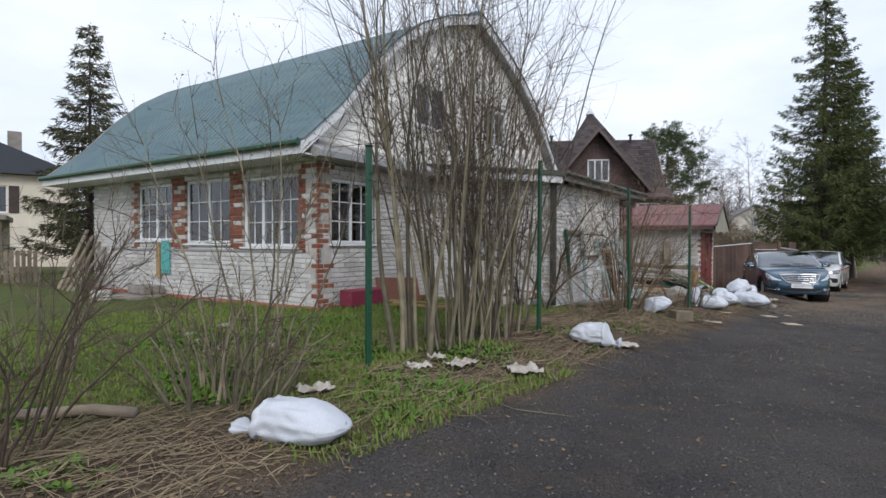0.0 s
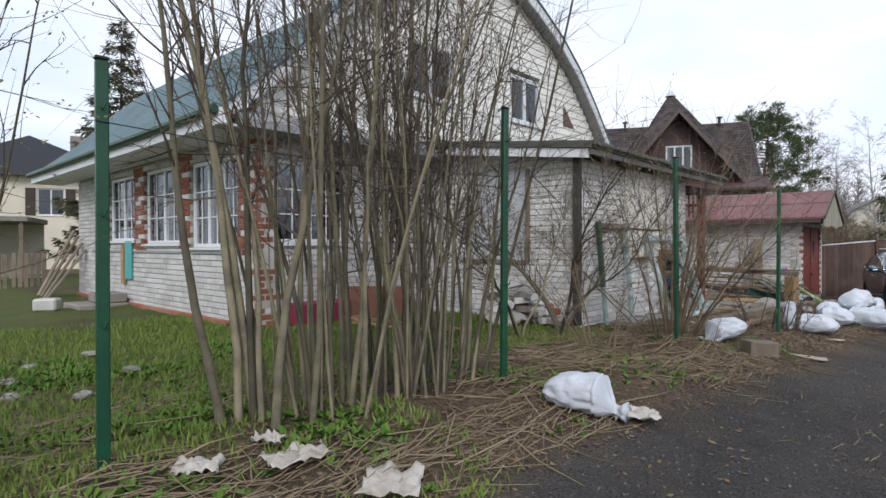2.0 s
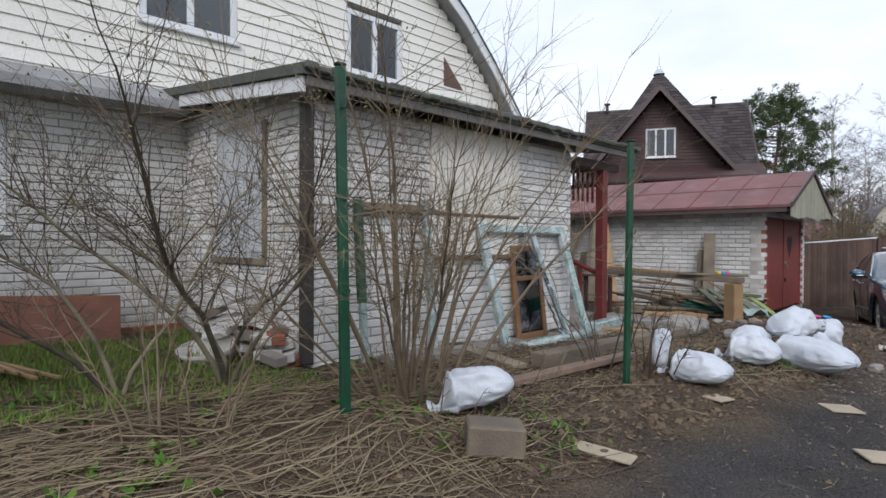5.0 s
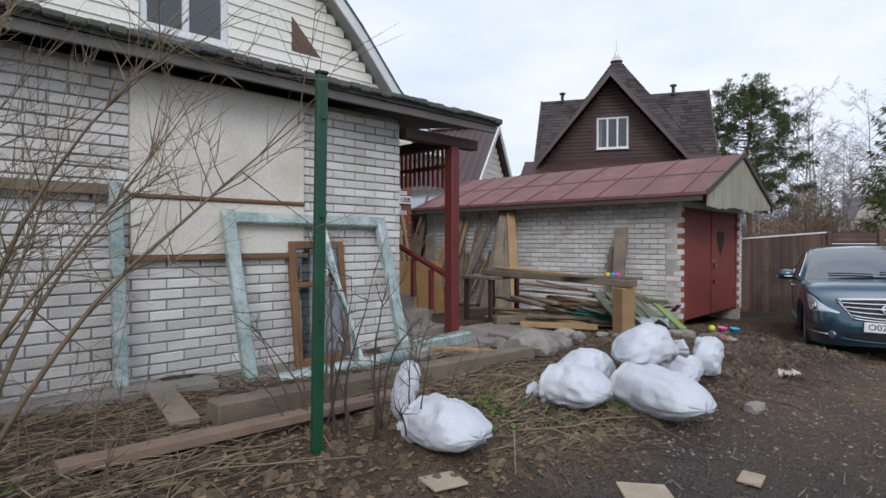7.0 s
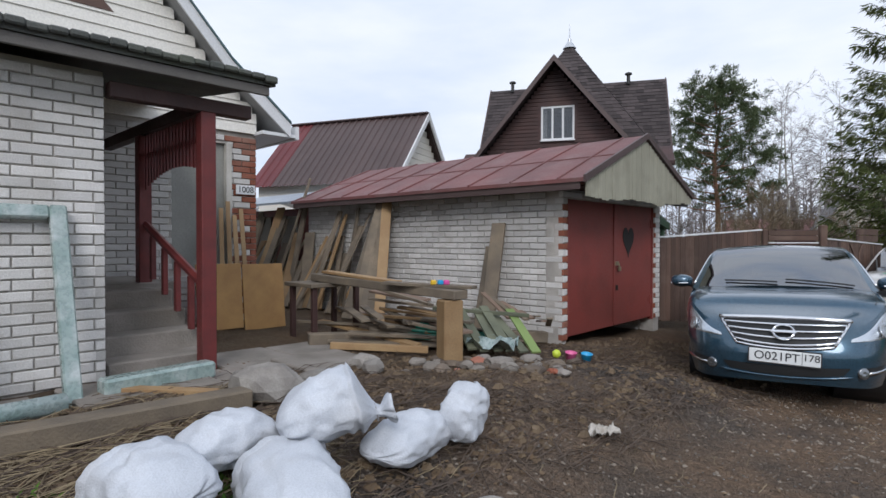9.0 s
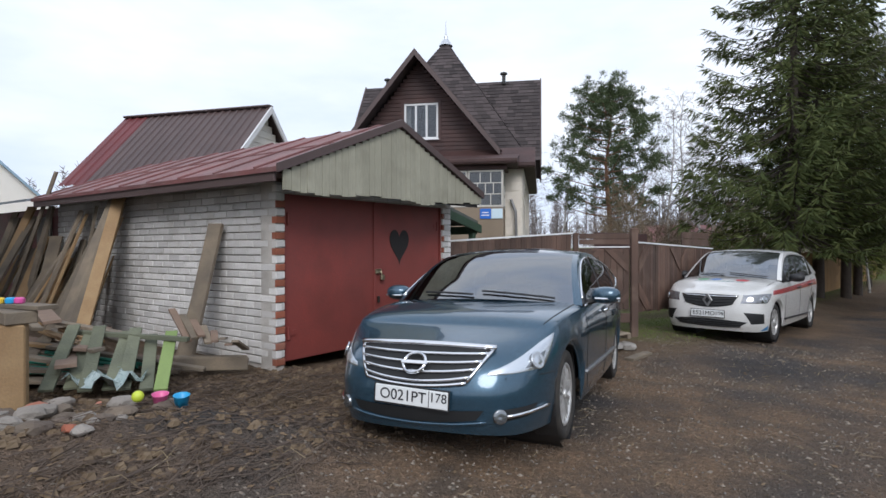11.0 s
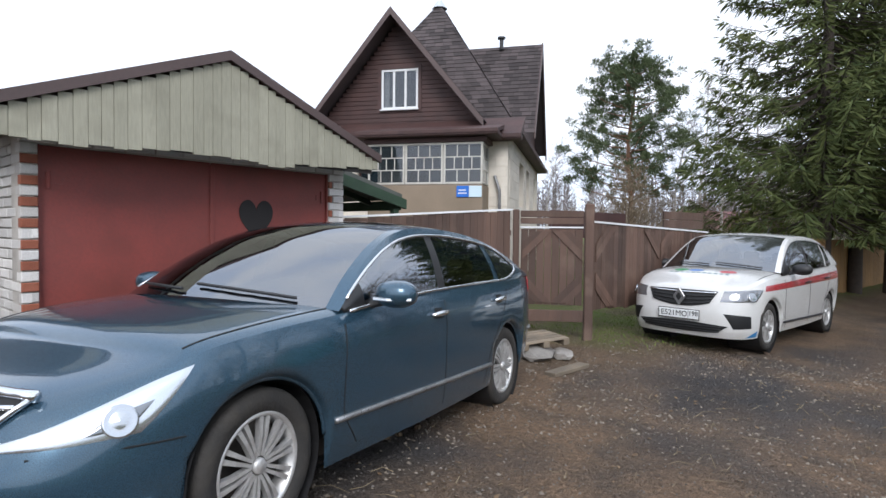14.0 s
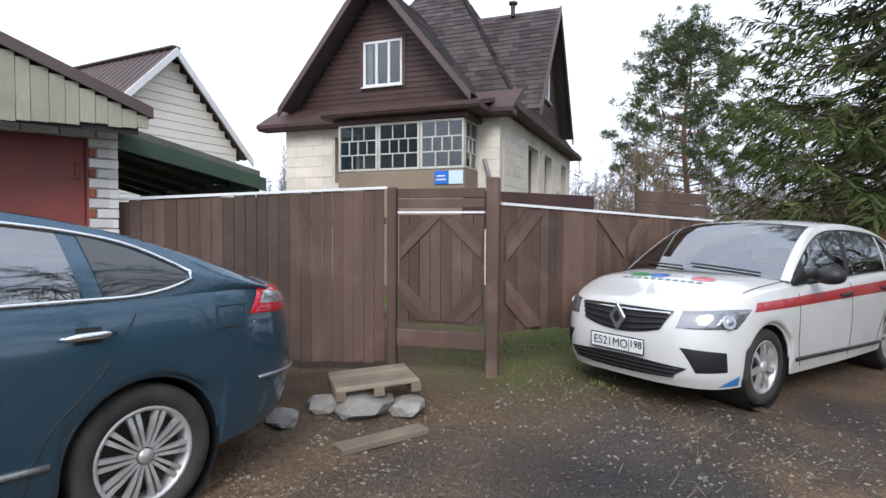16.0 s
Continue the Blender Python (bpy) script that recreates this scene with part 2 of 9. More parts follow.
def ground_z(x, y):
    s, l = on_road(x, y)
    z = lerp(s, ROAD_S, ROAD_Z) + smooth_step(l, 1.2, 3.0) * lerp(s, (4, 8, 18, 21.5, 27, 31), (0.06, 0.2, 0.2, 0.03, 0.07, 0.2))
    soft = smooth_step(abs(l - 0.2), 1.4, 2.4)
    z += soft * 0.05 * noise.noise((x * 1.1, y * 1.1, 0)) + soft * 0.025 * noise.noise((x * 3.7, y * 3.7, 4))
    z += 0.012 * noise.noise((x * 5.5, y * 5.5, 9))
    # dug-up soil heaps in front of the garage
    for hx, hy, r, h in ((7.95, 16.6, 0.9, 0.10), (6.9, 16.0, 0.8, 0.08), (7.9, 17.75, 0.35, -0.16), (6.5, 15.3, 0.9, 0.06), (-0.05, 5.62, 0.4, 0.07), (3.2, 10.05, 0.4, 0.06)):
        d2 = ((x - hx) ** 2 + (y - hy) ** 2) / r ** 2
        if d2 < 6:
            z += h * math.exp(-d2) * (1 + 0.5 * noise.noise((x * 4, y * 4, 2)))
    return z


def steps_to(first, last, fine, far):
    out, x, d = [], first, fine
    while x <= last:
        out.append(x)
        x += fine
    d = fine
    while out[-1] < far:
        d *= 1.35
        out.append(out[-1] + d)
    d, back = fine, []
    x = first
    while x > -far:
        d *= 1.35
        x -= d
        back.append(x)
    return back[::-1] + out


def ground_sheet():
    ss, ls = steps_to(-3, 36, 0.14, 1500), steps_to(-5, 10, 0.14, 1500)
    verts, masks = [], []
    for s in ss:
        for l in ls:
            x, y = 0.55 * s - 0.835 * l, 0.835 * s + 0.55 * l
            near = abs(s) < 150 and abs(l) < 150
            verts.append((x, y, ground_z(x, y) if near else lerp(s, ROAD_S, ROAD_Z) + (0.2 if l > 3 else 0)))
            edge = 0.28 * noise.noise((x * 0.8, y * 0.8, 3)) + 0.14 * noise.noise((x * 3, y * 3, 5))
            left = lerp(s, (0, 9, 14, 17, 24, 30, 60), (1.95, 1.9, 1.75, 3.2, 2.6, 1.0, 0.6))
            right = lerp(s, (0, 20, 30, 60), (-1.45, -1.45, -1.6, -1.8))
            road = smooth_step(l + edge, left + 0.25, left - 0.25) * smooth_step(l + edge, right - 0.2, right + 0.2)
            patch = noise.noise((x * 0.5, y * 0.5, 7)) + 0.5 * noise.noise((x * 1.7, y * 1.7, 1))
            lawn = smooth_step(l, lerp(s, (4, 8), (2.6, 3.8)), lerp(s, (4, 8), (4.6, 5.6))) * smooth_step(s, 11.5, 8.5) * smooth_step(patch, -0.9, 0.0)
            strip = 0.5 * smooth_step(patch, -0.1, 0.35) * smooth_step(s, 6.6, 4.6) * smooth_step(l, 1.9, 2.4)
            right_side = smooth_step(l, right + 0.1, right - 0.7) * smooth_step(patch, -0.6, 0.3) * 0.75
            beyond = smooth_step(s, 26.3, 28.3) * smooth_step(l, 1.9, 2.8) * smooth_step(patch, -0.8, 0.2)
            gate = smooth_step((x - 12.0) ** 2 + (y - 24.3) ** 2, 2.6, 0.6) * 0.6 * smooth_step(patch, -0.5, 0.3)
            grass = max(lawn, strip, right_side, beyond, gate) * (1 - road)
            clay = smooth_step(s, 12.5, 19) * smooth_step(patch, -0.6, 0.5)
            masks.append((road, grass, clay, 1))
    w = len(ls)
    faces = [(i * w + j, (i + 1) * w + j, (i + 1) * w + j + 1, i * w + j + 1) for i in range(len(ss) - 1) for j in range(w - 1)]
    mat, n, l, bsdf = nodes_of("ground_cover")
    att = n.new("ShaderNodeVertexColor")
    att.layer_name = "cover"
    sep = n.new("ShaderNodeSeparateColor")
    l.new(att.outputs["Color"], sep.inputs["Color"])
    vec = n.new("ShaderNodeNewGeometry").outputs["Position"]
    grit = noise_of(n, l, vec, 75, 4, 0.35, 0.65)
    fine = noise_of(n, l, vec, 24, 6, 0.35, 0.68)
    big = noise_of(n, l, vec, 0.9, 6, 0.38, 0.62)
    wear = noise_of(n, l, vec, 2.6, 8, 0.45, 0.7)
    stones = n.new("ShaderNodeTexVoronoi")
    stones.inputs["Scale"].default_value = 55
    l.new(vec, stones.inputs["Vector"])
    chip = n.new("ShaderNodeMapRange")
    chip.inputs["From Min"].default_value, chip.inputs["From Max"].default_value = 0.12, 0.04
    l.new(stones.outputs["Distance"], chip.inputs["Value"])
    tar = mixer(n, l, "MIX", big, (0.108, 0.100, 0.097), (0.074, 0.069, 0.068))
    tar = mixer(n, l, "MIX", mix_scaled(n, l, wear, 0.55), tar, (0.135, 0.108, 0.082))
    tar = mixer(n, l, "MIX", mix_scaled(n, l, chip.outputs["Result"], 0.45), tar, (0.27, 0.25, 0.23))
    dust = mixer(n, l, "MIX", wear, (0.34, 0.225, 0.14), (0.19, 0.142, 0.105))
    dust = mixer(n, l, "MIX", mix_scaled(n, l, fine, 0.5), dust, (0.085, 0.066, 0.052))
    soil = mixer(n, l, "MIX", big, (0.190, 0.135, 0.088), (0.125, 0.090, 0.062))
    soil = mixer(n, l, "MIX", mix_scaled(n, l, wear, 0.6), soil, (0.26, 0.20, 0.13))
    soil = mixer(n, l, "MIX", mix_scaled(n, l, fine, 0.45), soil, (0.075, 0.056, 0.041))
    soil = mixer(n, l, "MIX", mix_scaled(n, l, sep.outputs["Blue"], 0.6), soil, dust)
    turf = mixer(n, l, "MIX", big, (0.115, 0.180, 0.034), (0.165, 0.190, 0.056))
    turf = mixer(n, l, "MIX", mix_scaled(n, l, wear, 0.6), turf, (0.170, 0.140, 0.080))
    clay_f = mix_scaled(n, l, sep.outputs["Blue"], 0.95)
    col = mixer(n, l, "MIX", sep.outputs["Red"], soil, mixer(n, l, "MIX", clay_f, tar, dust))
    col = mixer(n, l, "MIX", sep.outputs["Green"], col, turf)
    col = mixer(n, l, "MULTIPLY", 0.5, col, mixer(n, l, "MIX", grit, (0.5, 0.5, 0.5), (1.15, 1.15, 1.15)))
    l.new(col, bsdf.inputs["Base Color"])
    bsdf.inputs["Roughness"].default_value = 0.92
    bsdf.inputs["Specular IOR Level"].default_value = 0.25
    b1, b2 = n.new("ShaderNodeBump"), n.new("ShaderNodeBump")
    b1.inputs["Strength"].default_value, b1.inputs["Distance"].default_value = 0.9, 0.03
    b2.inputs["Strength"].default_value, b2.inputs["Distance"].default_value = 1.0, 0.016
    l.new(fine, b1.inputs["Height"])
    l.new(grit, b2.inputs["Height"])
    l.new(b1.outputs["Normal"], b2.inputs["Normal"])
    l.new(b2.outputs["Normal"], bsdf.inputs["Normal"])
    me = data_of(verts, faces, mat, True, "ground")
    layer = me.color_attributes.new("cover", "FLOAT_COLOR", "POINT")
    layer.data.foreach_set("color", np.array(masks, dtype=np.float32).ravel())
    tagged(new("ground", me), "worn dark asphalt lane between soil, litter and patchy grass", "ground", kind="structure")


ground_sheet()

# ---------------------------------------------------------------- building blocks
def wall_core(length, z0, z1, thick, holes, front=0.022):
    """A wall along x with openings right through it."""
    bm = bmesh.new()
    xs = sorted({0.0, length, *(h[0] for h in holes), *(h[1] for h in holes)})
    for a, b in zip(xs, xs[1:]):
        z = z0
        for h in sorted((h for h in holes if h[0] <= a + 1e-6 and h[1] >= b - 1e-6), key=lambda h: h[2]):
            if h[2] > z:
                box2(bm, (a, front, z), (b, thick, h[2]))
            z = h[3]
        if z < z1:
            box2(bm, (a, front, z), (b, thick, z1))
    return bm


def brick_shape(w, h, d=0.07, e=0.006):
    v = [(e, 0, e), (w - e, 0, e), (w - e, 0, h - e), (e, 0, h - e), (0, e, 0), (w, e, 0), (w, e, h), (0, e, h), (0, d, 0), (w, d, 0), (w, d, h), (0, d, h)]
    f = [(0, 1, 2, 3), (4, 5, 1, 0), (5, 6, 2, 1), (6, 7, 3, 2), (7, 4, 0, 3), (8, 9, 5, 4), (9, 10, 6, 5), (10, 11, 7, 6), (11, 8, 4, 7)]
    return v, f


BRICKS = {}
LATER = []


def lay_bricks(parent, m, length, z0, z1, holes=(), red=None, single=0, course=0.1, unit=0.26, seed=1, label=""):
    """Running bond on the face y = 0; the first `single` bricks near the middle height are pieces of their own."""
    LATER.append((parent, m, length, z0, z1, holes, red, single, course, unit, seed, label))


def lay_now(parent, m, length, z0, z1, holes, red, single, course, unit, seed, label):
    rnd = random.Random(seed)
    rows = int((z1 - z0) / course)
    made, joined = 0, {0: ([], []), 1: ([], [])}
    for row in range(rows):
        z, h = z0 + row * course, course - 0.012
        x = -unit / 2 if row % 2 else 0.0
        cuts = [(hx0, hx1) for hx0, hx1, hz0, hz1 in holes if hz0 < z + h and hz1 > z]
        while x < length - 0.03:
            spans = [(max(x, 0), min(x + unit - 0.011, length))]
            for c0, c1 in cuts:
                spans = [s for a, b in spans for s in ((a, min(b, c0)), (max(a, c1), b)) if s[1] - s[0] > 0.035]
            for a, b in spans:
                w = round(b - a, 3)
                if w < 0.035:
                    continue
                kind = 1 if red and red((a + b) / 2, row) else 0
                push = rnd.uniform(-0.004, 0.004)
                if made < single:
                    key = (w, round(h, 3), kind)
                    if key not in BRICKS:
                        v, f = brick_shape(w, h)
                        BRICKS[key] = data_of(v, f, (BRICK_W, BRICK_R)[kind], name="brick")
                    part("brick", BRICKS[key], None, parent, m=m @ pose(a, push, z, 0, rnd.uniform(-0.25, 0.25), 0))
                    made += 1
                else:
                    v, f = brick_shape(w, h)
                    vs, fs = joined[kind]
                    k = len(vs)
                    vs += [(p[0] + a, p[1] + push, p[2] + z) for p in v]
                    fs += [tuple(i + k for i in q) for q in f]
            x += unit
    for kind in (0, 1):
        if joined[kind][0]:
            me = data_of(*joined[kind], (BRICK_W, BRICK_R)[kind], name="bricks")
            part("brickwork", me, None, parent, m=m, kind="stuff", label=("white silicate bricks", "red corner bricks")[kind])


def window(parent, m, w, h, columns=2, bars=(0, 0), mat=None, sill=True, depth=0.07, rail=0.06, transom=None, name="window", curtain=None):
    """A framed window: x along its width, y into the wall. columns: leaves; bars: thin bars up and across in each."""
    mat = mat or WHITE
    bm = bmesh.new()
    y0, y1 = depth, depth + 0.06
    box2(bm, (0, y0, 0), (w, y1, rail), bev=0.006)
    box2(bm, (0, y0, h - rail), (w, y1, h), bev=0.006)
    box2(bm, (0, y0, rail), (rail, y1, h - rail), bev=0.006)
    box2(bm, (w - rail, y0, rail), (w, y1, h - rail), bev=0.006)
    frame_ob = part(name, bm, mat, parent, m=m)
    cw = (w - rail) / columns
    for c in range(columns):
        a, b = rail + c * cw, (c + 1) * cw
        if c:
            part("mullion", boxes(((a - rail, y0 + 0.002, rail), (a, y1 - 0.002, h - rail)), bev=0.005), mat, frame_ob, m=m)
        part("pane", boxes(((a, y0 + 0.026, rail), (b, y0 + 0.034, h - rail))), PANE, frame_ob, m=m).visible_shadow = False
        lines = bmesh.new()
        for i in range(bars[0]):
            x = a + (b - a) * (i + 1) / (bars[0] + 1)
            box2(lines, (x - 0.009, y0 + 0.012, rail), (x + 0.009, y0 + 0.024, h - rail))
        for i in range(bars[1]):
            z = rail + (h - 2 * rail) * (i + 1) / (bars[1] + 1)
            box2(lines, (a, y0 + 0.010, z - 0.009), (b, y0 + 0.022, z + 0.009))
        if len(lines.verts):
            part("glazing_bar", lines, mat, frame_ob, m=m)
        else:
            lines.free()
    if curtain:
        bm = bmesh.new()
        for a, b in curtain:
            k = int((b - a) / 0.06)
            top, low = [], []
            for i in range(k + 1):
                x = a + (b - a) * i / k
                y = y1 + 0.12 + 0.025 * math.sin(i * 1.7)
                top.append(bm.verts.new((x, y, h - 0.02)))
                low.append(bm.verts.new((x, y, 0.02)))
            for i in range(k):
                bm.faces.new((low[i], low[i + 1], top[i + 1], top[i]))
        part("curtain", bm, CURTAIN, frame_ob, "pale hanging curtain", m=m, smooth=True)
    if sill:
        part("sill", boxes(((-0.03, -0.04, -0.04), (w + 0.03, depth + 0.02, -0.003)), bev=0.006), mat, frame_ob, m=m)
    return frame_ob


CURTAIN = surface("pale_curtain", (0.55, 0.53, 0.5), (0.45, 0.44, 0.42), 0.9, 4, 60, 0.05)


# ---------------------------------------------------------------- the brick house with the teal roof
HF = pose(0, 0, 0, 0, 0, 62)
FRONT_U, GABLE_V, BACK_V, END_U = 7.8, 6.6, 14.7, 18.03
BASE = 0.42
house = thing("brick_house", HF @ pose(FRONT_U, GABLE_V, BASE), "white brick house with teal metal roof and cream siding gable", "house")
M_FRONT = HF @ pose(FRONT_U, BACK_V, 0, 0, 0, -90)
M_GABLE = HF @ pose(FRONT_U, GABLE_V, 0)
WALL_TOP = 3.14
f_len, g_len = BACK_V - GABLE_V, END_U - FRONT_U
# openings: along the wall from its left end seen from outside
f_holes = [(2.08, 3.55, 1.72, 2.98), (4.03, 5.6, 1.66, 2.98), (5.99, 7.58, 1.6, 2.93)]
g_holes = [(0.28, 1.5, 1.66, 2.84), (9.0, 9.78, 1.12, 2.95)]
part("wall", wall_core(f_len, BASE - 0.3, WALL_TOP, 0.32, f_holes), MORTAR, house, m=M_FRONT)
part("wall", wall_core(g_len, BASE - 0.3, WALL_TOP, 0.32, g_holes), MORTAR, house, m=M_GABLE @ pose(0, 0.0, 0))
part("wall", boxes(((END_U - 0.3, GABLE_V + 0.33, BASE - 0.3), (END_U, BACK_V, WALL_TOP)), ((FRONT_U + 0.33, BACK_V - 0.3, BASE - 0.3), (END_U - 0.31, BACK_V, WALL_TOP))), BRICK_W, house, m=HF)
part("room", boxes(((FRONT_U + 0.35, GABLE_V + 0.35, BASE), (END_U - 0.35, BACK_V - 0.35, BASE + 0.3)), ((FRONT_U + 2.8, GABLE_V + 0.4, BASE + 0.31), (FRONT_U + 2.9, BACK_V - 0.4, WALL_TOP)), ((FRONT_U + 0.3, GABLE_V + 0.3, WALL_TOP + 0.01), (END_U - 0.3, BACK_V - 0.3, WALL_TOP + 0.1))), ROOM, house, "dim room behind the windows", m=HF)


def front_red(x, row):
    if x > f_len - 0.28:
        return x > f_len - 0.14 or row % 2
    return any(0 < h[0] - x < (0.26 if row % 4 < 2 else 0.13) or 0 < x - h[1] < (0.26 if row % 4 < 2 else 0.13) for h in f_holes) and row > 11


def gable_red(x, row):
    if x < 0.32:
        return x < 0.2 or row % 4 < 2
    return x > g_len - 0.36 and (x > g_len - 0.2 or row % 4 < 2)


lay_bricks(house, M_FRONT, f_len, BASE + 0.02, WALL_TOP, f_holes, front_red, seed=3, course=0.088)
lay_bricks(house, M_GABLE, g_len, BASE + 0.02, WALL_TOP, g_holes, gable_red, seed=4, course=0.088)
part("plinth", boxes(((-0.05, -0.06, BASE - 0.3), (f_len + 0.06, 0.0, BASE + 0.14)), bev=0.01), BRICK_R, house, "red brick plinth", m=M_FRONT)
part("plinth", boxes(((-0.05, -0.05, BASE - 0.3), (3.28, 0.0, BASE + 0.14)), bev=0.01), BRICK_R, house, "red brick plinth", m=M_GABLE)
part("string_course", boxes(((1.0, -0.012, 1.5), (f_len - 0.4, 0.03, 1.545)), bev=0.004), SOFFIT, house, "dark band under the windows", m=M_FRONT)
for h in f_holes:
    window(house, M_FRONT @ pose(h[0], 0, h[2]), h[1] - h[0], h[3] - h[2], 3 if h is f_holes[2] else 2, (1, 2), curtain=[(0.1, 0.5)])
h = g_holes[0]
window(house, M_GABLE @ pose(h[0], 0, h[2]), h[1] - h[0], h[3] - h[2], 2, (1, 2))
h = g_holes[1]
part("door", boxes(((h[0], 0.08, h[2]), (h[1], 0.13, h[3])), bev=0.01), surface("grey_steel_door", (0.33, 0.33, 0.30), (0.27, 0.27, 0.25), 0.5, 2, 40, 0.05), house, "grey steel house door", m=M_GABLE)
part("door_frame", boxes(((h[1] - 0.02, -0.02, h[2]), (h[1] + 0.06, 0.07, h[3]))), OLDWHITE, house, m=M_GABLE)
# teal panel and boards by the front door place
part("panel", boxes(((3.2, -0.05, 1.0), (3.52, -0.015, 1.72)), bev=0.004), surface("turquoise_panel", (0.10, 0.42, 0.40), (0.09, 0.37, 0.36), 0.5), house, "turquoise board under the window", m=M_FRONT)
part("board", boxes(((3.03, -0.07, 0.9), (3.17, -0.02, 1.66)), bev=0.004), NEW_WOOD, house, "yellow wooden board", m=M_FRONT)
part("step", boxes(((2.5, -0.9, BASE - 0.2), (3.5, -0.07, BASE + 0.14)), ((2.75, -0.55, BASE + 0.142), (3.4, -0.07, BASE + 0.32)), bev=0.02), CONCRETE, house, "worn concrete steps", m=M_FRONT)

# roof profile across the house, from the front eave over the ridge
PROFILE = [(7.2, 3.3), (8.1, 4.08), (8.9, 4.98), (9.7, 5.72), (10.5, 6.25), (11.45, 6.72), (12.9, 7.22), (14.25, 6.68), (15.15, 6.22), (15.92, 5.68), (16.7, 4.95), (17.52, 4.05), (18.45, 3.28)]
P_U, P_Z = [p[0] for p in PROFILE], [p[1] for p in PROFILE]


def metal_roof(u0, u1, v0, v1, zoff=0.0):
    """Pressed metal tiles: waves along the eave, a step at each row."""
    verts, faces = [], []
    rows = []
    span = [u0 + (u1 - u0) * i / 60 for i in range(61)]
    for i, u in enumerate(span):
        z = lerp(u, P_U, P_Z)
        rows.append((u, z + zoff + 0.022))
        if 0 < i < 60 and i % 3 == 0:
            rows.append((u, z + zoff))
    cols = int((v1 - v0) / 0.046)
    for u, z in rows:
        for c in range(cols + 1):
            verts.append((u, v0 + (v1 - v0) * c / cols, z + 0.014 * math.sin(c * math.pi / 2)))
    w = cols + 1
    for i in range(len(rows) - 1):
        for c in range(cols):
            faces.append((i * w + c, (i + 1) * w + c, (i + 1) * w + c + 1, i * w + c + 1))
    return data_of(verts, faces, TEAL_ROOF, name="roof")


ROOF_V0, ROOF_V1 = GABLE_V - 0.28, BACK_V + 1.35
part("roof", metal_roof(7.2, 12.9, ROOF_V0, ROOF_V1), None, house, "teal pressed metal tiles", m=HF)
part("roof", metal_roof(18.45, 12.9, ROOF_V0, ROOF_V1), None, house, "teal pressed metal tiles", m=HF)
ridge = bmesh.new()
tube(ridge, [(12.9, ROOF_V0, 7.3), (12.9, ROOF_V1, 7.3)], 0.09, 8)
part("ridge_cap", ridge, TEAL_ROOF, house, m=HF)
under = bmesh.new()
lo = [(u, z - 0.14) for u, z in PROFILE]
prism(under, [(u, z - 0.012) for u, z in PROFILE] + lo[::-1], ROOF_V1 - ROOF_V0 - 0.04, pose(0, ROOF_V0 + 0.02, 0))
part("roof_deck", under, SOFFIT, house, "grey eaves boarding", m=HF)
for v in (ROOF_V0 - 0.015, ROOF_V1 - 0.01):
    verge = bmesh.new()
    prism(verge, [(u, z + 0.05) for u, z in PROFILE] + [(u, z - 0.17) for u, z in PROFILE][::-1], 0.03, pose(0, v, 0))
    part("bargeboard", verge, SOFFIT if v > 8 else WHITE, house, m=HF)
cap = bmesh.new()
prism(cap, [(u, z + 0.075) for u, z in PROFILE] + [(u, z + 0.04) for u, z in PROFILE][::-1], 0.14, pose(0, ROOF_V0 - 0.04, 0))
part("verge_cap", cap, TEAL_ROOF, house, m=HF)
eave = boxes(((7.16, ROOF_V0, 3.12), (7.20, ROOF_V1, 3.32)), ((7.2, ROOF_V0 + 0.02, 3.12), (7.8, ROOF_V1, 3.15)))
part("fascia", eave, WHITE, house, "white eaves board", m=HF)
gut = bmesh.new()
tube(gut, [(7.1, ROOF_V0, 3.3), (7.1, ROOF_V1, 3.3)], 0.055, 8)
part("gutter", gut, GREEN_STEEL, house, "green gutter", m=HF)
part("eaves_box", boxes(((18.0, ROOF_V0 + 0.02, 3.12), (18.55, ROOF_V1, 3.17)), ((18.55, ROOF_V0, 3.1), (18.6, ROOF_V1, 3.3))), WHITE, house, m=HF)

# gable: siding courses with two windows and the triangular opening
G_WIN = [(10.55, 11.75, 4.2, 5.2), (13.5, 14.62, 4.22, 5.22)]


def profile_span(z):
    return lerp(z, P_Z[:7], P_U[:7]), lerp(z, P_Z[6:][::-1], P_U[6:][::-1])


siding_core = bmesh.new()
z = WALL_TOP
course = 0.155
while z < 7.0:
    a, b = profile_span(min(z + course, 7.2))
    a, b = max(a + 0.1, FRONT_U), min(b - 0.1, END_U)
    spans = [(a, b)]
    for h in G_WIN:
        if h[2] < z + course * 0.7 and h[3] > z + course * 0.3:
            spans = [s for p, q in spans for s in ((p, min(q, h[0])), (max(p, h[1]), q)) if s[1] - s[0] > 0.02]
    if b - a > 0.1:
        for p, q in spans:
            bm = bmesh.new()
            y = GABLE_V
            vs = [bm.verts.new(c) for c in ((p, y - 0.022, z), (q, y - 0.022, z), (q, y - 0.004, z + course), (p, y - 0.004, z + course), (p, y + 0.02, z), (q, y + 0.02, z))]
            bm.faces.new(vs[:4])
            bm.faces.new((vs[4], vs[5], vs[1], vs[0]))
            part("siding_board", bm, SIDING, house, m=HF)
            box2(siding_core, (p, y, z), (q, y + 0.2, z + course))
    z += course
part("gable_wall", siding_core, SIDING, house, m=HF)
for h in G_WIN:
    window(house, HF @ pose(h[0], GABLE_V - 0.03, h[2]), h[1] - h[0], h[3] - h[2], 2, rail=0.085, depth=0.03)
    part("attic_wall", boxes(((h[0] - 0.4, GABLE_V + 0.9, h[2] - 0.3), (h[1] + 0.4, GABLE_V + 1.0, h[3] + 0.3))), ROOM, house, m=HF)
vent = bmesh.new()
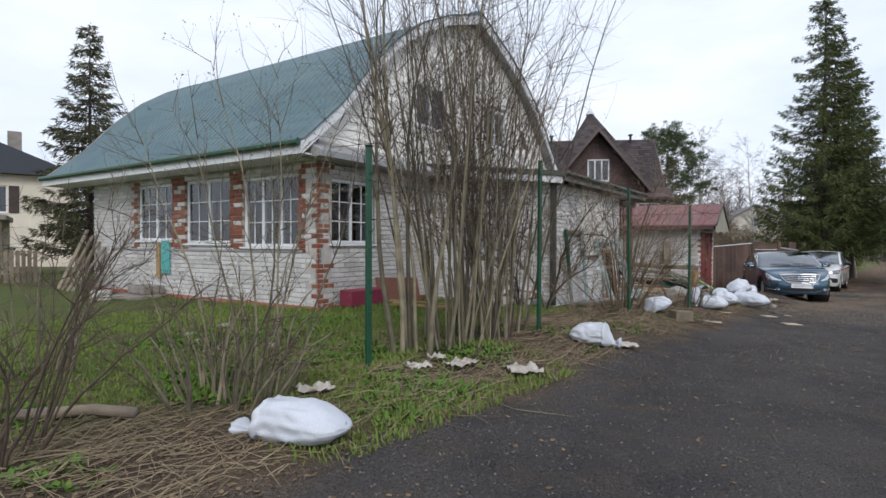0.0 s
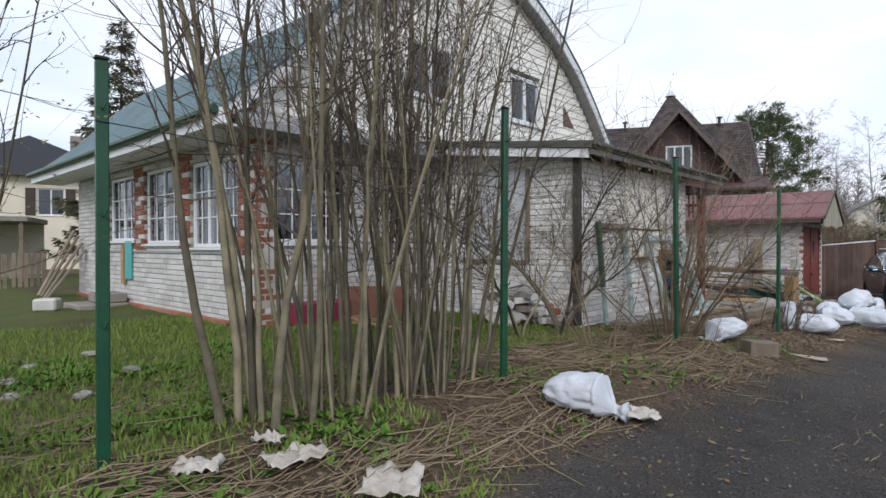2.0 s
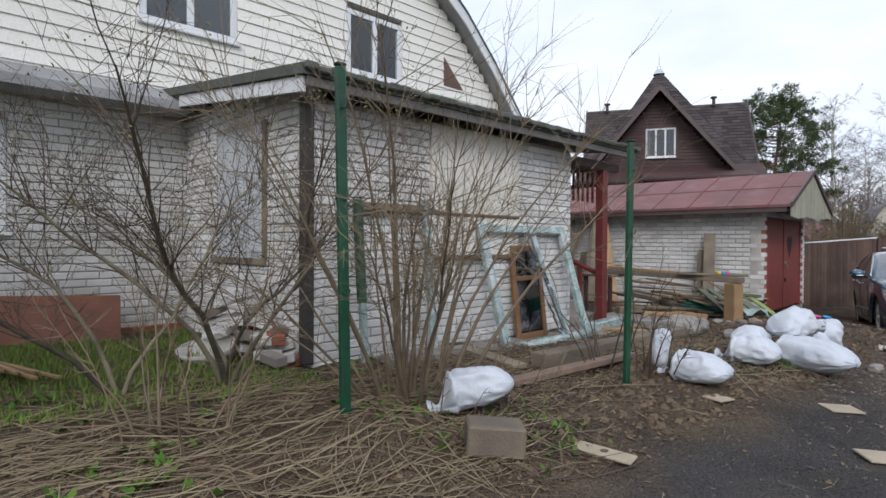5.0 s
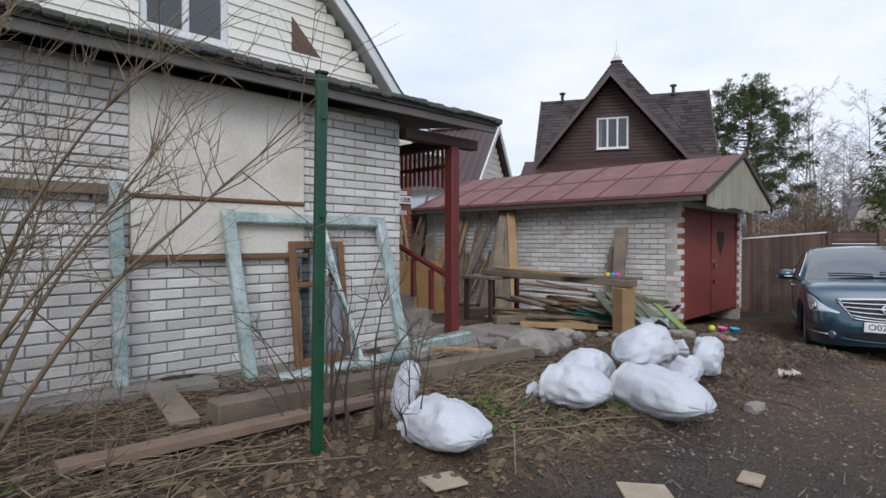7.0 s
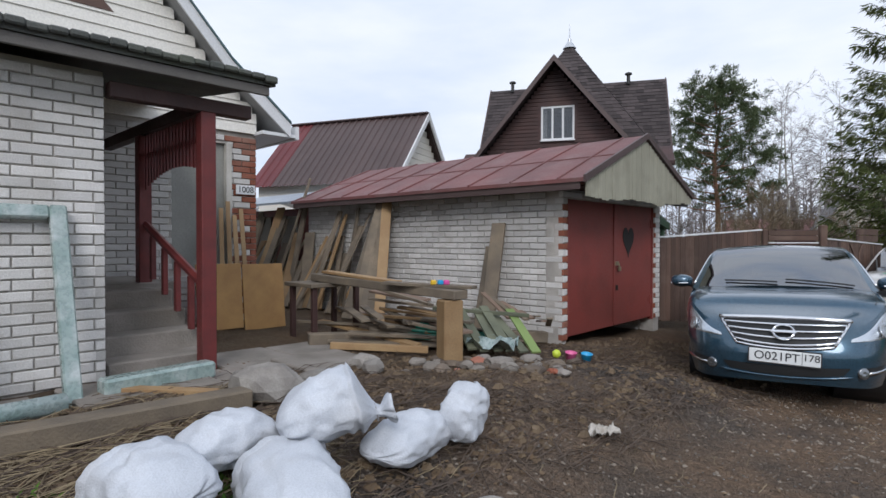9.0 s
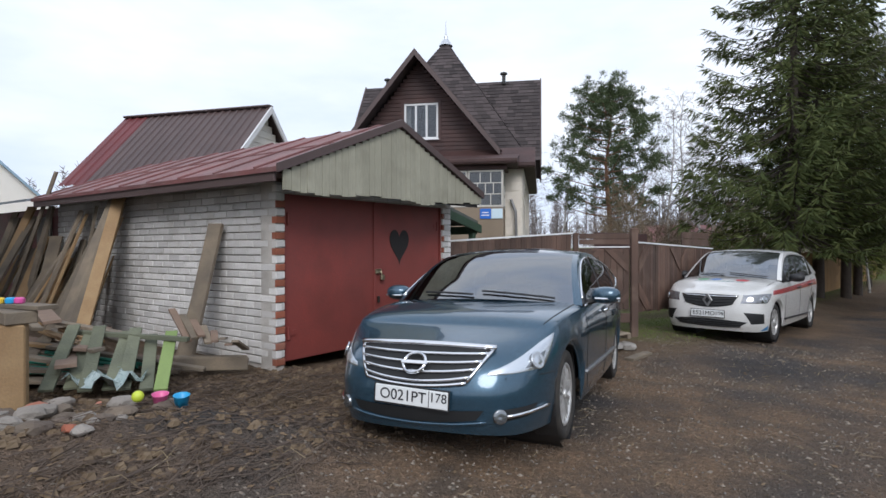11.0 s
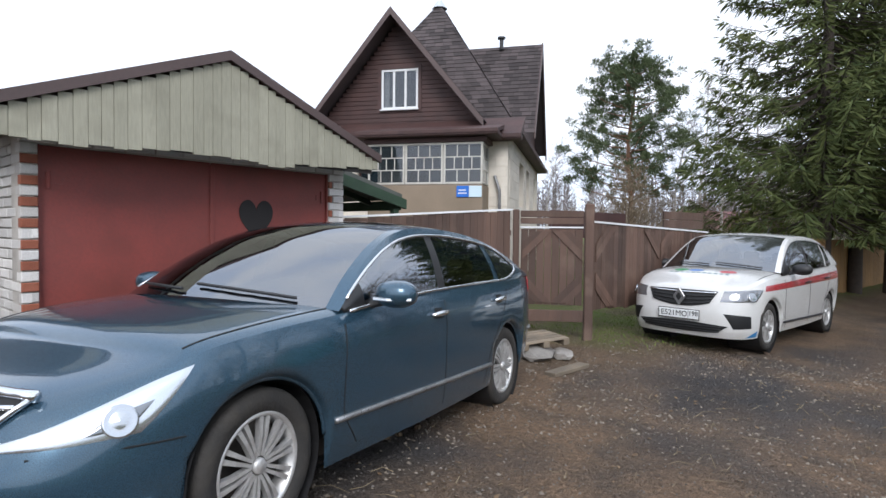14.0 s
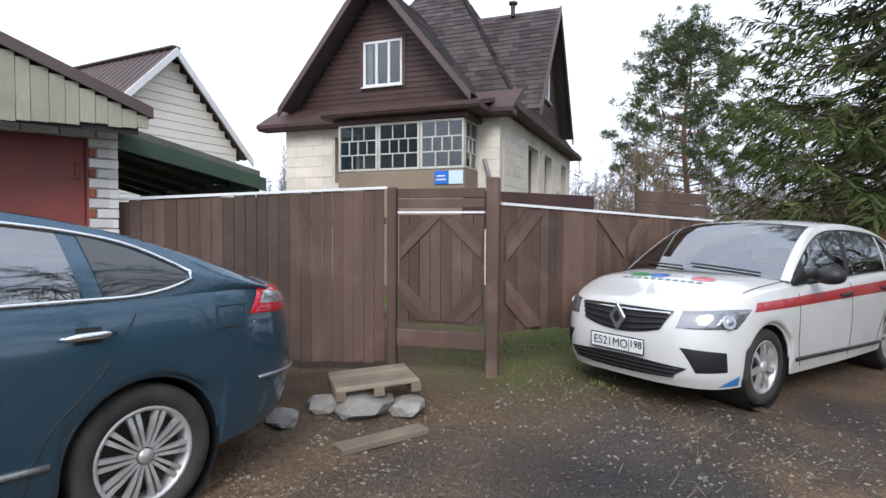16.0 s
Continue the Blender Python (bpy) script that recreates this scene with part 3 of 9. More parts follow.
prism(vent, [(15.6, 4.42), (16.1, 4.42), (15.6, 4.93)], 0.02, pose(0, GABLE_V - 0.028, 0))
part("vent", vent, surface("vent_brown", (0.16, 0.10, 0.08), rough=0.8), house, "triangular brown attic vent", m=HF)
# pent eave above the brick storey
pent = bmesh.new()
prism(pent, [(GABLE_V - 0.02, 3.42), (GABLE_V - 0.48, 3.2), (GABLE_V - 0.48, 3.1), (GABLE_V - 0.02, 3.1)], 3.6, pose(7.4 + 3.6, 0, 0, 0, 0, 90))
part("pent_roof", pent, SOFFIT, house, "narrow grey eaves over the ground floor", m=HF)

# annex
A_U0, A_U1, A_V = 11.1, 15.2, 3.64
M_AX, M_AS = HF @ pose(A_U0, A_V, 0), HF @ pose(A_U0, GABLE_V - 0.01, 0, 0, 0, -90)
A_TOP = 2.86
a_holes = []
s_holes = [(0.85, 2.05, 1.4, 2.78)]
part("wall", wall_core(A_U1 - A_U0, 0.15, A_TOP, 0.26, a_holes), MORTAR, house, m=M_AX)
part("wall", wall_core(GABLE_V - A_V - 0.28, 0.15, A_TOP + 0.3, 0.26, s_holes), MORTAR, house, m=M_AS)
part("wall", boxes(((A_U1 - 0.26, A_V + 0.27, 0.15), (A_U1 - 0.02, GABLE_V - 0.01, A_TOP + 0.05))), MORTAR, house, m=HF)
lay_bricks(house, M_AX, A_U1 - A_U0, 0.42, A_TOP, [(1.42, 2.9, 1.42, 2.86)], None, 300, seed=5, course=0.083)
lay_bricks(house, M_AS, GABLE_V - A_V, 0.42, A_TOP + 0.25, s_holes, None, 0, seed=6, course=0.083)
lay_bricks(house, HF @ pose(A_U1, A_V, 0, 0, 0, 90), GABLE_V - A_V, 0.42, A_TOP, (), None, 0, seed=7, course=0.083)
part("plaster_panel", boxes(((1.42, -0.03, 1.9), (2.9, 0.03, 2.84)), ((1.42, -0.026, 1.43), (2.9, 0.03, 1.87)), bev=0.006), PLASTER, house, "pale stained plaster panel", m=M_AX)
part("panel_trim", boxes(((1.38, -0.05, 1.385), (2.93, -0.002, 1.425)), ((1.42, -0.045, 1.872), (2.9, -0.002, 1.9)), bev=0.006), surface("rusty_trim", (0.20, 0.11, 0.06), rough=0.8), house, "rusty strip under the plaster panel", m=M_AX)
part("boarding", boxes(((0.85, 0.03, 1.4), (2.05, 0.06, 2.78)), bev=0.004), surface("pale_blue_boarding", (0.60, 0.62, 0.64), (0.54, 0.56, 0.58), 0.6), house, "pale boarded-up window", m=M_AS)
part("boarding_trim", boxes(((0.8, -0.03, 1.34), (2.1, 0.025, 1.4)), ((2.05, -0.03, 1.4), (2.12, 0.025, 2.78))), OLD_WOOD, house, m=M_AS)
part("corner_post", boxes(((-0.11, -0.05, 0.5), (-0.01, 0.05, 2.85)), bev=0.01), surface("dark_pipe", (0.05, 0.045, 0.04), rough=0.7), house, "dark corner board", m=M_AX)


def annex_z(v):
    return 2.93 + 0.12 * (v - 3.3)


slab = bmesh.new()
prism(slab, [(3.3, annex_z(3.3)), (GABLE_V - 0.03, annex_z(GABLE_V)), (GABLE_V - 0.03, annex_z(GABLE_V) + 0.09), (3.3, annex_z(3.3) + 0.09)], 5.7, pose(10.8 + 5.7, 0, 0, 0, 0, 90))
part("annex_roof", slab, FELT, house, "old ragged roofing felt", m=HF)
rag = bmesh.new()
rr = random.Random(2)
for i in range(46):
    u = 10.8 + 5.7 * i / 46
    box(rag, (u + 0.062, 3.27, annex_z(3.3) + 0.055 + rr.uniform(-0.012, 0.012)), (0.12, 0.05, 0.055 + rr.uniform(-0.01, 0.012)), None, 0.012)
part("roof_edge", rag, FELT, house, m=HF)
part("fascia", boxes(((10.85, 3.32, 2.845), (16.45, 3.36, 2.925)), bev=0.004), surface("dark_fascia", (0.16, 0.15, 0.14), rough=0.8), house, m=HF)
side_f = bmesh.new()
prism(side_f, [(3.36, annex_z(3.3) - 0.13), (GABLE_V - 0.5, annex_z(6.1) - 0.13), (GABLE_V - 0.5, annex_z(6.1) - 0.005), (3.36, annex_z(3.3) - 0.005)], 0.03, pose(10.86, 0, 0, 0, 0, 90))
part("fascia", side_f, WHITE, house, "white eaves board", m=HF)
part("porch_beam", boxes(((15.22, 3.56, 2.66), (16.4, 3.68, 2.78)), ((15.94, 3.69, 2.66), (16.06, 6.55, 2.78)), bev=0.006), MAROON, house, m=HF)
part("porch_post", boxes(((15.93, 3.55, 0.3), (16.06, 3.68, 2.66)), bev=0.008), RED_WOOD, house, "maroon porch post", m=HF)
part("porch_post", boxes(((15.93, 5.15, 0.95), (16.06, 5.28, 2.66)), bev=0.008), RED_WOOD, house, "maroon porch post", m=HF)
for i in range(17):
    v = 3.75 + 0.083 * i
    drop = 0.42 + 0.16 * ((i - 6) / 10) ** 2
    part("lattice_slat", boxes(((15.98, v, 2.66 - drop), (16.0, v + 0.034, 2.655))), RED_WOOD, house, m=HF)
part("lattice_rail", boxes(((16.001, 3.69, 2.42), (16.025, 5.14, 2.47))), RED_WOOD, house, m=HF)
for i in range(4):
    part("stair", boxes(((15.24, 3.75 + 0.33 * i, 0.2), (16.12, 6.0, 0.52 + 0.17 * i)), bev=0.012), CONCRETE, house, "worn concrete step", m=HF)
part("landing", boxes(((15.24, 5.08, 0.25), (16.3, 6.58, 1.08)), bev=0.01), CONCRETE, house, m=HF)
rail = bmesh.new()
tube(rail, [(16.0, 5.2, 1.72), (16.0, 3.66, 1.12)], 0.04, 6)
part("handrail", rail, RED_WOOD, house, "maroon handrail", m=HF)
for i in range(4):
    v = 3.95 + 0.33 * i
    part("baluster", boxes(((15.98, v, 0.7 + 0.14 * i), (16.03, v + 0.06, 1.2 + 0.128 * i)), bev=0.005), RED_WOOD, house, m=HF)


def lettering(name, text, size, mat, parent, m, label="", depth=0.002):
    cu = bpy.data.curves.new(name, "FONT")
    cu.body, cu.size, cu.extrude = text, size, depth
    cu.align_x, cu.align_y = "CENTER", "CENTER"
    tmp = bpy.data.objects.new(name, cu)
    me = bpy.data.meshes.new_from_object(tmp)
    bpy.data.objects.remove(tmp)
    me.materials.clear()
    me.materials.append(mat)
    return part(name, me, mat, parent, label, m=m)


INK = plain("black_ink", (0.02, 0.02, 0.025), 0.5)
plate = part("number_plate", boxes(((9.9, -0.03, 2.22), (10.2, -0.012, 2.36)), bev=0.006), WHITE, house, "white house number plate", m=M_GABLE)
lettering("house_number", "1008", 0.125, INK, plate, M_GABLE @ pose(10.05, -0.033, 2.29, 90, 0, 0))

# ---------------------------------------------------------------- garage
GF = pose(0, 0, 0, 0, 0, 64)
G_U0, G_U1, G_V, G_B = 20.32, 23.6, 1.9, 7.62
garage = thing("garage", GF @ pose(G_U0, G_V, 0.2), "white brick garage with rusty red steel doors and maroon sheet roof", "garage")
M_GF, M_GS = GF @ pose(G_U0, G_V, 0), GF @ pose(G_U0, G_B, 0, 0, 0, -90)
gw, gl = G_U1 - G_U0, G_B - G_V
d0, d1 = 0.12, 3.06
part("wall", wall_core(gw, -0.1, 2.22, 0.26, [(d0, d1, -0.1, 2.1)]), MORTAR, garage, m=M_GF)
part("wall", wall_core(gl - 0.27, -0.1, 2.24, 0.26, []), MORTAR, garage, m=M_GS)
part("wall", boxes(((G_U1 - 0.26, G_V + 0.27, -0.1), (G_U1 - 0.01, G_B, 2.24)), ((G_U0 + 0.27, G_B - 0.26, -0.1), (G_U1 - 0.27, G_B - 0.01, 2.24))), MORTAR, garage, m=GF)
lay_bricks(garage, M_GS, gl, 0.22, 2.24, (), None, 300, seed=8, course=0.086)
lay_bricks(garage, M_GF, gw, 0.22, 2.22, [(d0, d1, 0.0, 2.1)], lambda x, row: row % 2 == 0 and (x < 0.1 or 3.06 < x < 3.2), 60, seed=9, course=0.086)
lay_bricks(garage, GF @ pose(G_U1, G_V, 0, 0, 0, 90), gl, 0.22, 2.24, (), None, 0, seed=10, course=0.086)
door_l = part("door_leaf", boxes(((d0 + 0.02, 0.06, 0.24), (1.60, 0.10, 2.1)), bev=0.005), RED_STEEL, garage, m=M_GF)
door_r = part("door_leaf", boxes(((1.615, 0.055, 0.24), (d1 - 0.02, 0.095, 2.1)), bev=0.005), RED_STEEL, garage, m=M_GF)
part("cover_strip", boxes(((1.585, 0.04, 0.26), (1.63, 0.054, 2.08)), bev=0.003), RED_STEEL, door_r, m=M_GF)
part("door_frame", boxes(((d0 - 0.002, 0.03, 0.2), (d0 + 0.018, 0.12, 2.1)), ((d1 - 0.018, 0.03, 0.2), (d1 + 0.002, 0.12, 2.1))), RED_STEEL, garage, m=M_GF)
for x, d in ((0.2, door_l), (2.98, door_r)):
    for z in (0.55, 1.82):
        hb = bmesh.new()
        tube(hb, [(x, 0.045, z - 0.07), (x, 0.045, z + 0.07)], 0.017, 8)
        box2(hb, (x - 0.02, 0.048, z - 0.03), (x + 0.1 * (1 if x < 1 else -1) + (0.02 if x < 1 else 0.02), 0.054, z + 0.03))
        part("hinge", hb, RED_STEEL, d, m=M_GF)
lock = bmesh.new()
box2(lock, (1.60, 0.02, 1.16), (1.72, 0.05, 1.22), bev=0.006)
tube(lock, [(1.70, 0.02, 1.19), (1.70, 0.01, 1.15), (1.73, 0.01, 1.12)], 0.012, 6)
box2(lock, (1.69, 0.0, 1.07), (1.76, 0.035, 1.14), bev=0.008)
part("padlock", lock, plain("dull_brass", (0.35, 0.30, 0.2), 0.35, 0.9), door_r, "hanging padlock", m=M_GF)
heart = bmesh.new()
ring = []
for i in range(40):
    a = 6.2832 * i / 40
    ring.append((2.11 + 0.0128 * 16 * math.sin(a) ** 3, 1.55 + 0.0165 * (13 * math.cos(a) - 5 * math.cos(2 * a) - 2 * math.cos(3 * a) - math.cos(4 * a))))
prism(heart, ring, 0.004, pose(0, 0.048, 0))
part("heart", heart, plain("matt_black_paint", (0.015, 0.013, 0.013), 0.7), door_r, "black painted heart", m=M_GF)
hasp = bmesh.new()
tube(hasp, [(1.66, 0.03, 0.78), (1.66, 0.03, 0.86)], 0.018, 8)
part("handle", hasp, plain("dark_steel", (0.05, 0.045, 0.04), 0.5, 0.8), door_r, m=M_GF)

R_C, R_Z, E_Z, OV = 21.82, 3.06, 2.30, 1.42
roof_l = G_B + 0.05 - OV
for side, (ua, ub) in enumerate(((19.95, R_C), (23.75, R_C))):
    bm = bmesh.new()
    prism(bm, [(ua, E_Z), (ub, R_Z), (ub, R_Z - 0.035), (ua, E_Z - 0.05)], roof_l, pose(0, OV, 0))
    sheet = part("roof", bm, RED_ROOF, garage, "patched maroon roofing sheets", m=GF)
    slope = math.atan2(R_Z - E_Z, abs(ub - ua))
    for i in range(9):
        v = OV + 0.35 + i * (roof_l - 0.5) / 8
        seam = bmesh.new()
        tube(seam, [(ua, v, E_Z + 0.008), ((ua + ub) / 2, v + 0.02, (E_Z + R_Z) / 2 + 0.008), (ub, v, R_Z + 0.008)], 0.014, 6)
        part("seam", seam, RED_ROOF, sheet, m=GF)
    cross = bmesh.new()
    um = ua + (ub - ua) * 0.5
    tube(cross, [(um, OV, (E_Z + R_Z) / 2 + 0.004), (um, OV + roof_l, (E_Z + R_Z) / 2 + 0.004)], 0.01, 6)
    part("seam", cross, RED_ROOF, sheet, m=GF)
    vg_bm = bmesh.new()
    prism(vg_bm, [(ua, E_Z + 0.03), (ub, R_Z + 0.03), (ub, R_Z - 0.06), (ua, E_Z - 0.06)], 0.035, pose(0, OV - 0.037, 0))
    part("verge", vg_bm, RIB_ROOF, garage, "dark verge strip", m=GF)
part("eave_board", boxes(((19.97, OV + 0.06, 2.16), (20.0, G_B, 2.26)), bev=0.004), RIB_ROOF, garage, m=GF)
for run in (((20.0, OV + 0.06, 2.245), (G_U0 - 0.01, G_B, 2.262)), ((G_U0, OV + 0.06, 2.23), (G_U1, G_V - 0.01, 2.25))):
    part("soffit", boxes(run), RIB_ROOF, garage, m=GF)
rnd = random.Random(5)
x = 20.04
while x < 23.66:
    w = rnd.uniform(0.085, 0.115)
    top = min(lerp(x, (19.95, R_C, 23.75), (E_Z, R_Z, E_Z)), lerp(x + w, (19.95, R_C, 23.75), (E_Z, R_Z, E_Z))) - 0.05
    low = 2.08 + 0.02 * math.sin(x * 3) + rnd.uniform(-0.012, 0.012) + (0.05 if x > 22.5 else 0)
    part("gable_board", boxes(((x, OV - 0.002 + rnd.uniform(0, 0.006), low), (x + w - 0.003, OV + 0.022, top)), bev=0.002), GREY_BOARD, garage, m=GF)
    x += w
# near-black strip behind the boards, so that their gaps read as shade
part("gable_backing", boxes(((20.05, OV + 0.024, 2.1), (23.65, OV + 0.03, 2.28))), DARK, garage, m=GF)
# low lean-to behind the garage, with steel doors and a bright sheet roof
part("lean_to", boxes(((G_U0 + 0.1, G_B + 0.02, -0.1), (G_U1 - 0.3, G_B + 4.0, 2.2)), bev=0.01), RED_WOOD, garage, "dark red lean-to", m=GF)
part("lean_to_door", boxes(((G_U0 + 0.06, G_B + 0.5, 0.3), (G_U0 + 0.098, G_B + 1.1, 2.05)), ((G_U0 + 0.062, G_B + 1.5, 0.3), (G_U0 + 0.096, G_B + 2.3, 2.05)), bev=0.006), surface("grey_sheet_door", (0.30, 0.29, 0.25), (0.24, 0.23, 0.2), 0.6), garage, "grey sheet doors", m=GF)
bm = bmesh.new()
prism(bm, [(19.9, 2.3), (21.8, 2.72), (21.8, 2.68), (19.9, 2.26)], 4.2, pose(0, G_B + 0.06, 0))
prism(bm, [(21.8, 2.72), (23.6, 2.3), (23.6, 2.26), (21.8, 2.68)], 4.2, pose(0, G_B + 0.06, 0))
part("lean_to_roof", bm, surface("bright_zinc_sheet", (0.42, 0.47, 0.52), (0.34, 0.39, 0.44), 0.4, 2, 30, 0.1, metal=0.4), garage, "bright zinc roofing sheet", m=GF)

# carport beside the garage
carport = thing("carport", GF @ pose(24.4, 4.0, 0.15), "dark green timber carport roof beside the garage", "carport")
CGREEN = surface("dark_green_timber", (0.035, 0.07, 0.04), (0.025, 0.05, 0.03), 0.6)
bm = bmesh.new()
prism(bm, [(23.62, 2.34), (25.1, 1.98), (25.1, 1.90), (23.62, 2.26)], 4.5, pose(0, 2.35, 0))
part("roof", bm, FELT, carport, m=GF)
bm = bmesh.new()
prism(bm, [(23.62, 2.26), (25.15, 1.90), (25.15, 1.76), (23.62, 2.10)], 0.05, pose(0, 2.3, 0))
part("front_beam", bm, CGREEN, carport, m=GF)
part("side_beam", boxes(((25.0, 2.36, 1.74), (25.1, 6.8, 1.88)), bev=0.005), CGREEN, carport, m=GF)
for v in (2.36, 4.5, 6.7):
    part("post", boxes(((24.95, v, -0.1), (25.05, v + 0.1, 1.76)), bev=0.006), CGREEN, carport, m=GF)
for i in range(5):
    bm = bmesh.new()
    prism(bm, [(23.64, 2.255), (24.98, 1.90), (24.98, 1.82), (23.64, 2.17)], 0.05, pose(0, 2.9 + 0.8 * i, 0))
    part("rafter", bm, CGREEN, carport, m=GF)

# ---------------------------------------------------------------- tall house with the pyramid roof
TX0, TX1, TY0, TY1, TZ = 3.4, 9.45, 31.3, 41.4, 4.15
tall = thing("tall_house", pose(TX0, TY0, 0), "tall house with brown pyramid roof and dark maroon gables", "house")
TM = pose(TX0, TY0, 0)
t_holes = [(1.55, 2.2, 2.55, 3.75)]
part("wall", wall_core(TX1 - TX0, -0.3, TZ, 0.3, t_holes, 0.0), AERATED, tall, m=TM)
r_holes = [(2.6, 3.9, 2.3, 3.75), (4.9, 6.1, 2.3, 3.75), (7.9, 9.0, 2.3, 3.75)]
TR = pose(TX1, TY0 + 0.31, 0, 0, 0, 90)
part("wall", wall_core(TY1 - TY0 - 0.31, -0.3, TZ, 0.3, r_holes, 0.0), AERATED, tall, m=TR)
part("wall", boxes(((TX0, TY0 + 0.31, -0.3), (TX0 + 0.3, TY1, TZ)), ((TX0 + 0.31, TY1 - 0.3, -0.3), (TX1 - 0.31, TY1, TZ))), AERATED, tall)
# partitions coloured near-black in place of the shade behind the windows
part("inside", boxes(((TX0 + 0.9, TY0 + 0.9, 0), (TX0 + 1.0, TY1 - 0.4, TZ)), ((TX0 + 1.1, TY0 + 1.6, 0), (TX1 - 0.4, TY0 + 1.7, TZ)), ((TX1 - 1.3, TY0 + 1.8, 0), (TX1 - 1.2, TY1 - 0.4, TZ))), DARK, tall, "near-black partitions standing in for the shade of unfinished rooms")
for h in r_holes:
    window(tall, TR @ pose(h[0], 0.05, h[2]), h[1] - h[0], h[3] - h[2], 2, mat=TAN, depth=0.16, sill=False)
h = t_holes[0]
window(tall, TM @ pose(h[0], 0.05, h[2]), h[1] - h[0], h[3] - h[2], 2, mat=MAROON, depth=0.1, sill=False)
rnd = random.Random(8)
for row in range(14):
    for wall_m, length, holes in ((TM, TX1 - TX0, t_holes), (TR, TY1 - TY0 - 0.31, r_holes)):
        z, x = 0.2 + row * 0.28, -0.3 if row % 2 else 0.0
        while x < length:
            a, b = max(x, 0.0), min(x + 0.595, length)
            if z + 0.27 < TZ and b - a > 0.1 and not any(hh[0] < b and hh[1] > a and hh[2] < z + 0.27 and hh[3] > z for hh in holes):
                part("block", boxes(((a, -0.012 - rnd.uniform(0, 0.004), z), (b, -0.001, z + 0.272)), bev=0.004), AERATED, tall, m=wall_m)
            x += 0.6
# glazed veranda
VX0, VX1, VY = 5.68, 8.92, 30.3
ver = part("veranda", boxes(((VX0, VY, 0.0), (VX1, TY0 - 0.02, 2.7)), bev=0.01), TAN, tall, "tan boarded veranda base")
part("veranda_ceiling", boxes(((VX0 - 0.1, VY - 0.05, 3.84), (VX1 + 0.1, TY0 - 0.02, 3.95))), MAROON, tall)
part("veranda_back", boxes(((VX0 + 0.05, TY0 - 0.06, 2.71), (VX1 - 0.05, TY0 - 0.03, 3.83))), ROOM, tall)


def odd_panes(parent, m, w, h, cols):
    """A wooden sash whose panes are staggered row by row."""
    bm = bmesh.new()
    r = 0.05
    for lo, hi in (((0, 0, 0), (w, 0.06, r)), ((0, 0, h - r), (w, 0.06, h)), ((0, 0, r), (r, 0.06, h - r)), ((w - r, 0, r), (w, 0.06, h - r))):
        box2(bm, lo, hi)
    sash = part("window", bm, OLDWHITE, parent, m=m)
    bars = bmesh.new()
    for k in (1, 2):
        z = r + (h - 2 * r) * k / 3
        box2(bars, (r, 0.012, z - 0.014), (w - r, 0.05, z + 0.014))
    for k in range(3):
        z0, z1 = r + (h - 2 * r) * k / 3 + 0.016, r + (h - 2 * r) * (k + 1) / 3 - 0.016
        n = cols if k != 1 else cols + 1
        for i in range(1, n):
            x = r + (w - 2 * r) * i / n
            box2(bars, (x - 0.013, 0.014, z0), (x + 0.013, 0.048, z1))
    part("glazing_bar", bars, OLDWHITE, sash, m=m)
    part("pane", boxes(((r, 0.026, r), (w - r, 0.032, h - r))), PANE, sash, m=m).visible_shadow = False


for i in range(3):
    w = (VX1 - VX0) / 3
    odd_panes(tall, pose(VX0 + w * i + 0.01, VY, 2.72), w - 0.02, 1.1, 3)
odd_panes(tall, pose(VX1, VY + 0.08, 2.72, 0, 0, 90), 0.86, 1.1, 2)
sign = part("house_sign", boxes(((8.22, VY - 0.03, 2.36), (8.55, VY - 0.008, 2.66)), bev=0.004), plain("blue_enamel", (0.02, 0.14, 0.55), 0.4), tall, "blue house sign with white bars")
for bar in (((8.26, VY - 0.034, 2.45), (8.5, VY - 0.031, 2.48)), ((8.28, VY - 0.034, 2.53), (8.48, VY - 0.031, 2.56))):
    part("sign_bar", boxes(bar), WHITE, sign)
part("notice", boxes(((8.56, VY - 0.03, 2.36), (8.9, VY - 0.008, 2.66)), bev=0.004), plain("pale_blue_notice", (0.55, 0.68, 0.75), 0.5), tall, "pale blue notice board")

# eaves skirt all round
EX0, EX1, EY0, EY1 = 2.75, 9.85, 30.9, 42.0
part("veranda_cornice", boxes(((5.35, 30.0, 3.97), (9.35, EY0 - 0.004, 4.115)), bev=0.02), MAROON, tall, "dark maroon veranda eaves")
for run in (((EX0, EY0, 3.97), (EX1, TY0, 4.12)), ((TX1 - 0.1, TY0 + 0.01, 4.16), (EX1, EY1, 4.34)), ((EX0, TY0 + 0.01, 4.16), (TX0 + 0.1, EY1, 4.34))):
    part("eaves_board", boxes(run, bev=0.02), MAROON, tall, "dark maroon eaves")
skirt = bmesh.new()
prism(skirt, [(EY0 - 0.03, 4.12), (TY0 + 0.6, 4.75), (TY0 + 0.6, 4.6), (EY0 - 0.03, 4.02)], EX1 - EX0, pose(EX1, 0, 0, 0, 0, 90))
porch_roof = bmesh.new()
prism(porch_roof, [(29.97, 4.116), (EY0 + 0.3, 4.42), (EY0 + 0.3, 4.3), (29.97, 4.03)], 4.0, pose(9.35, 0, 0, 0, 0, 90))
part("veranda_roof", porch_roof, MAROON, tall, "maroon boarded veranda roof")
part("eaves_roof", skirt, MAROON, tall, "maroon boarded eaves roof")


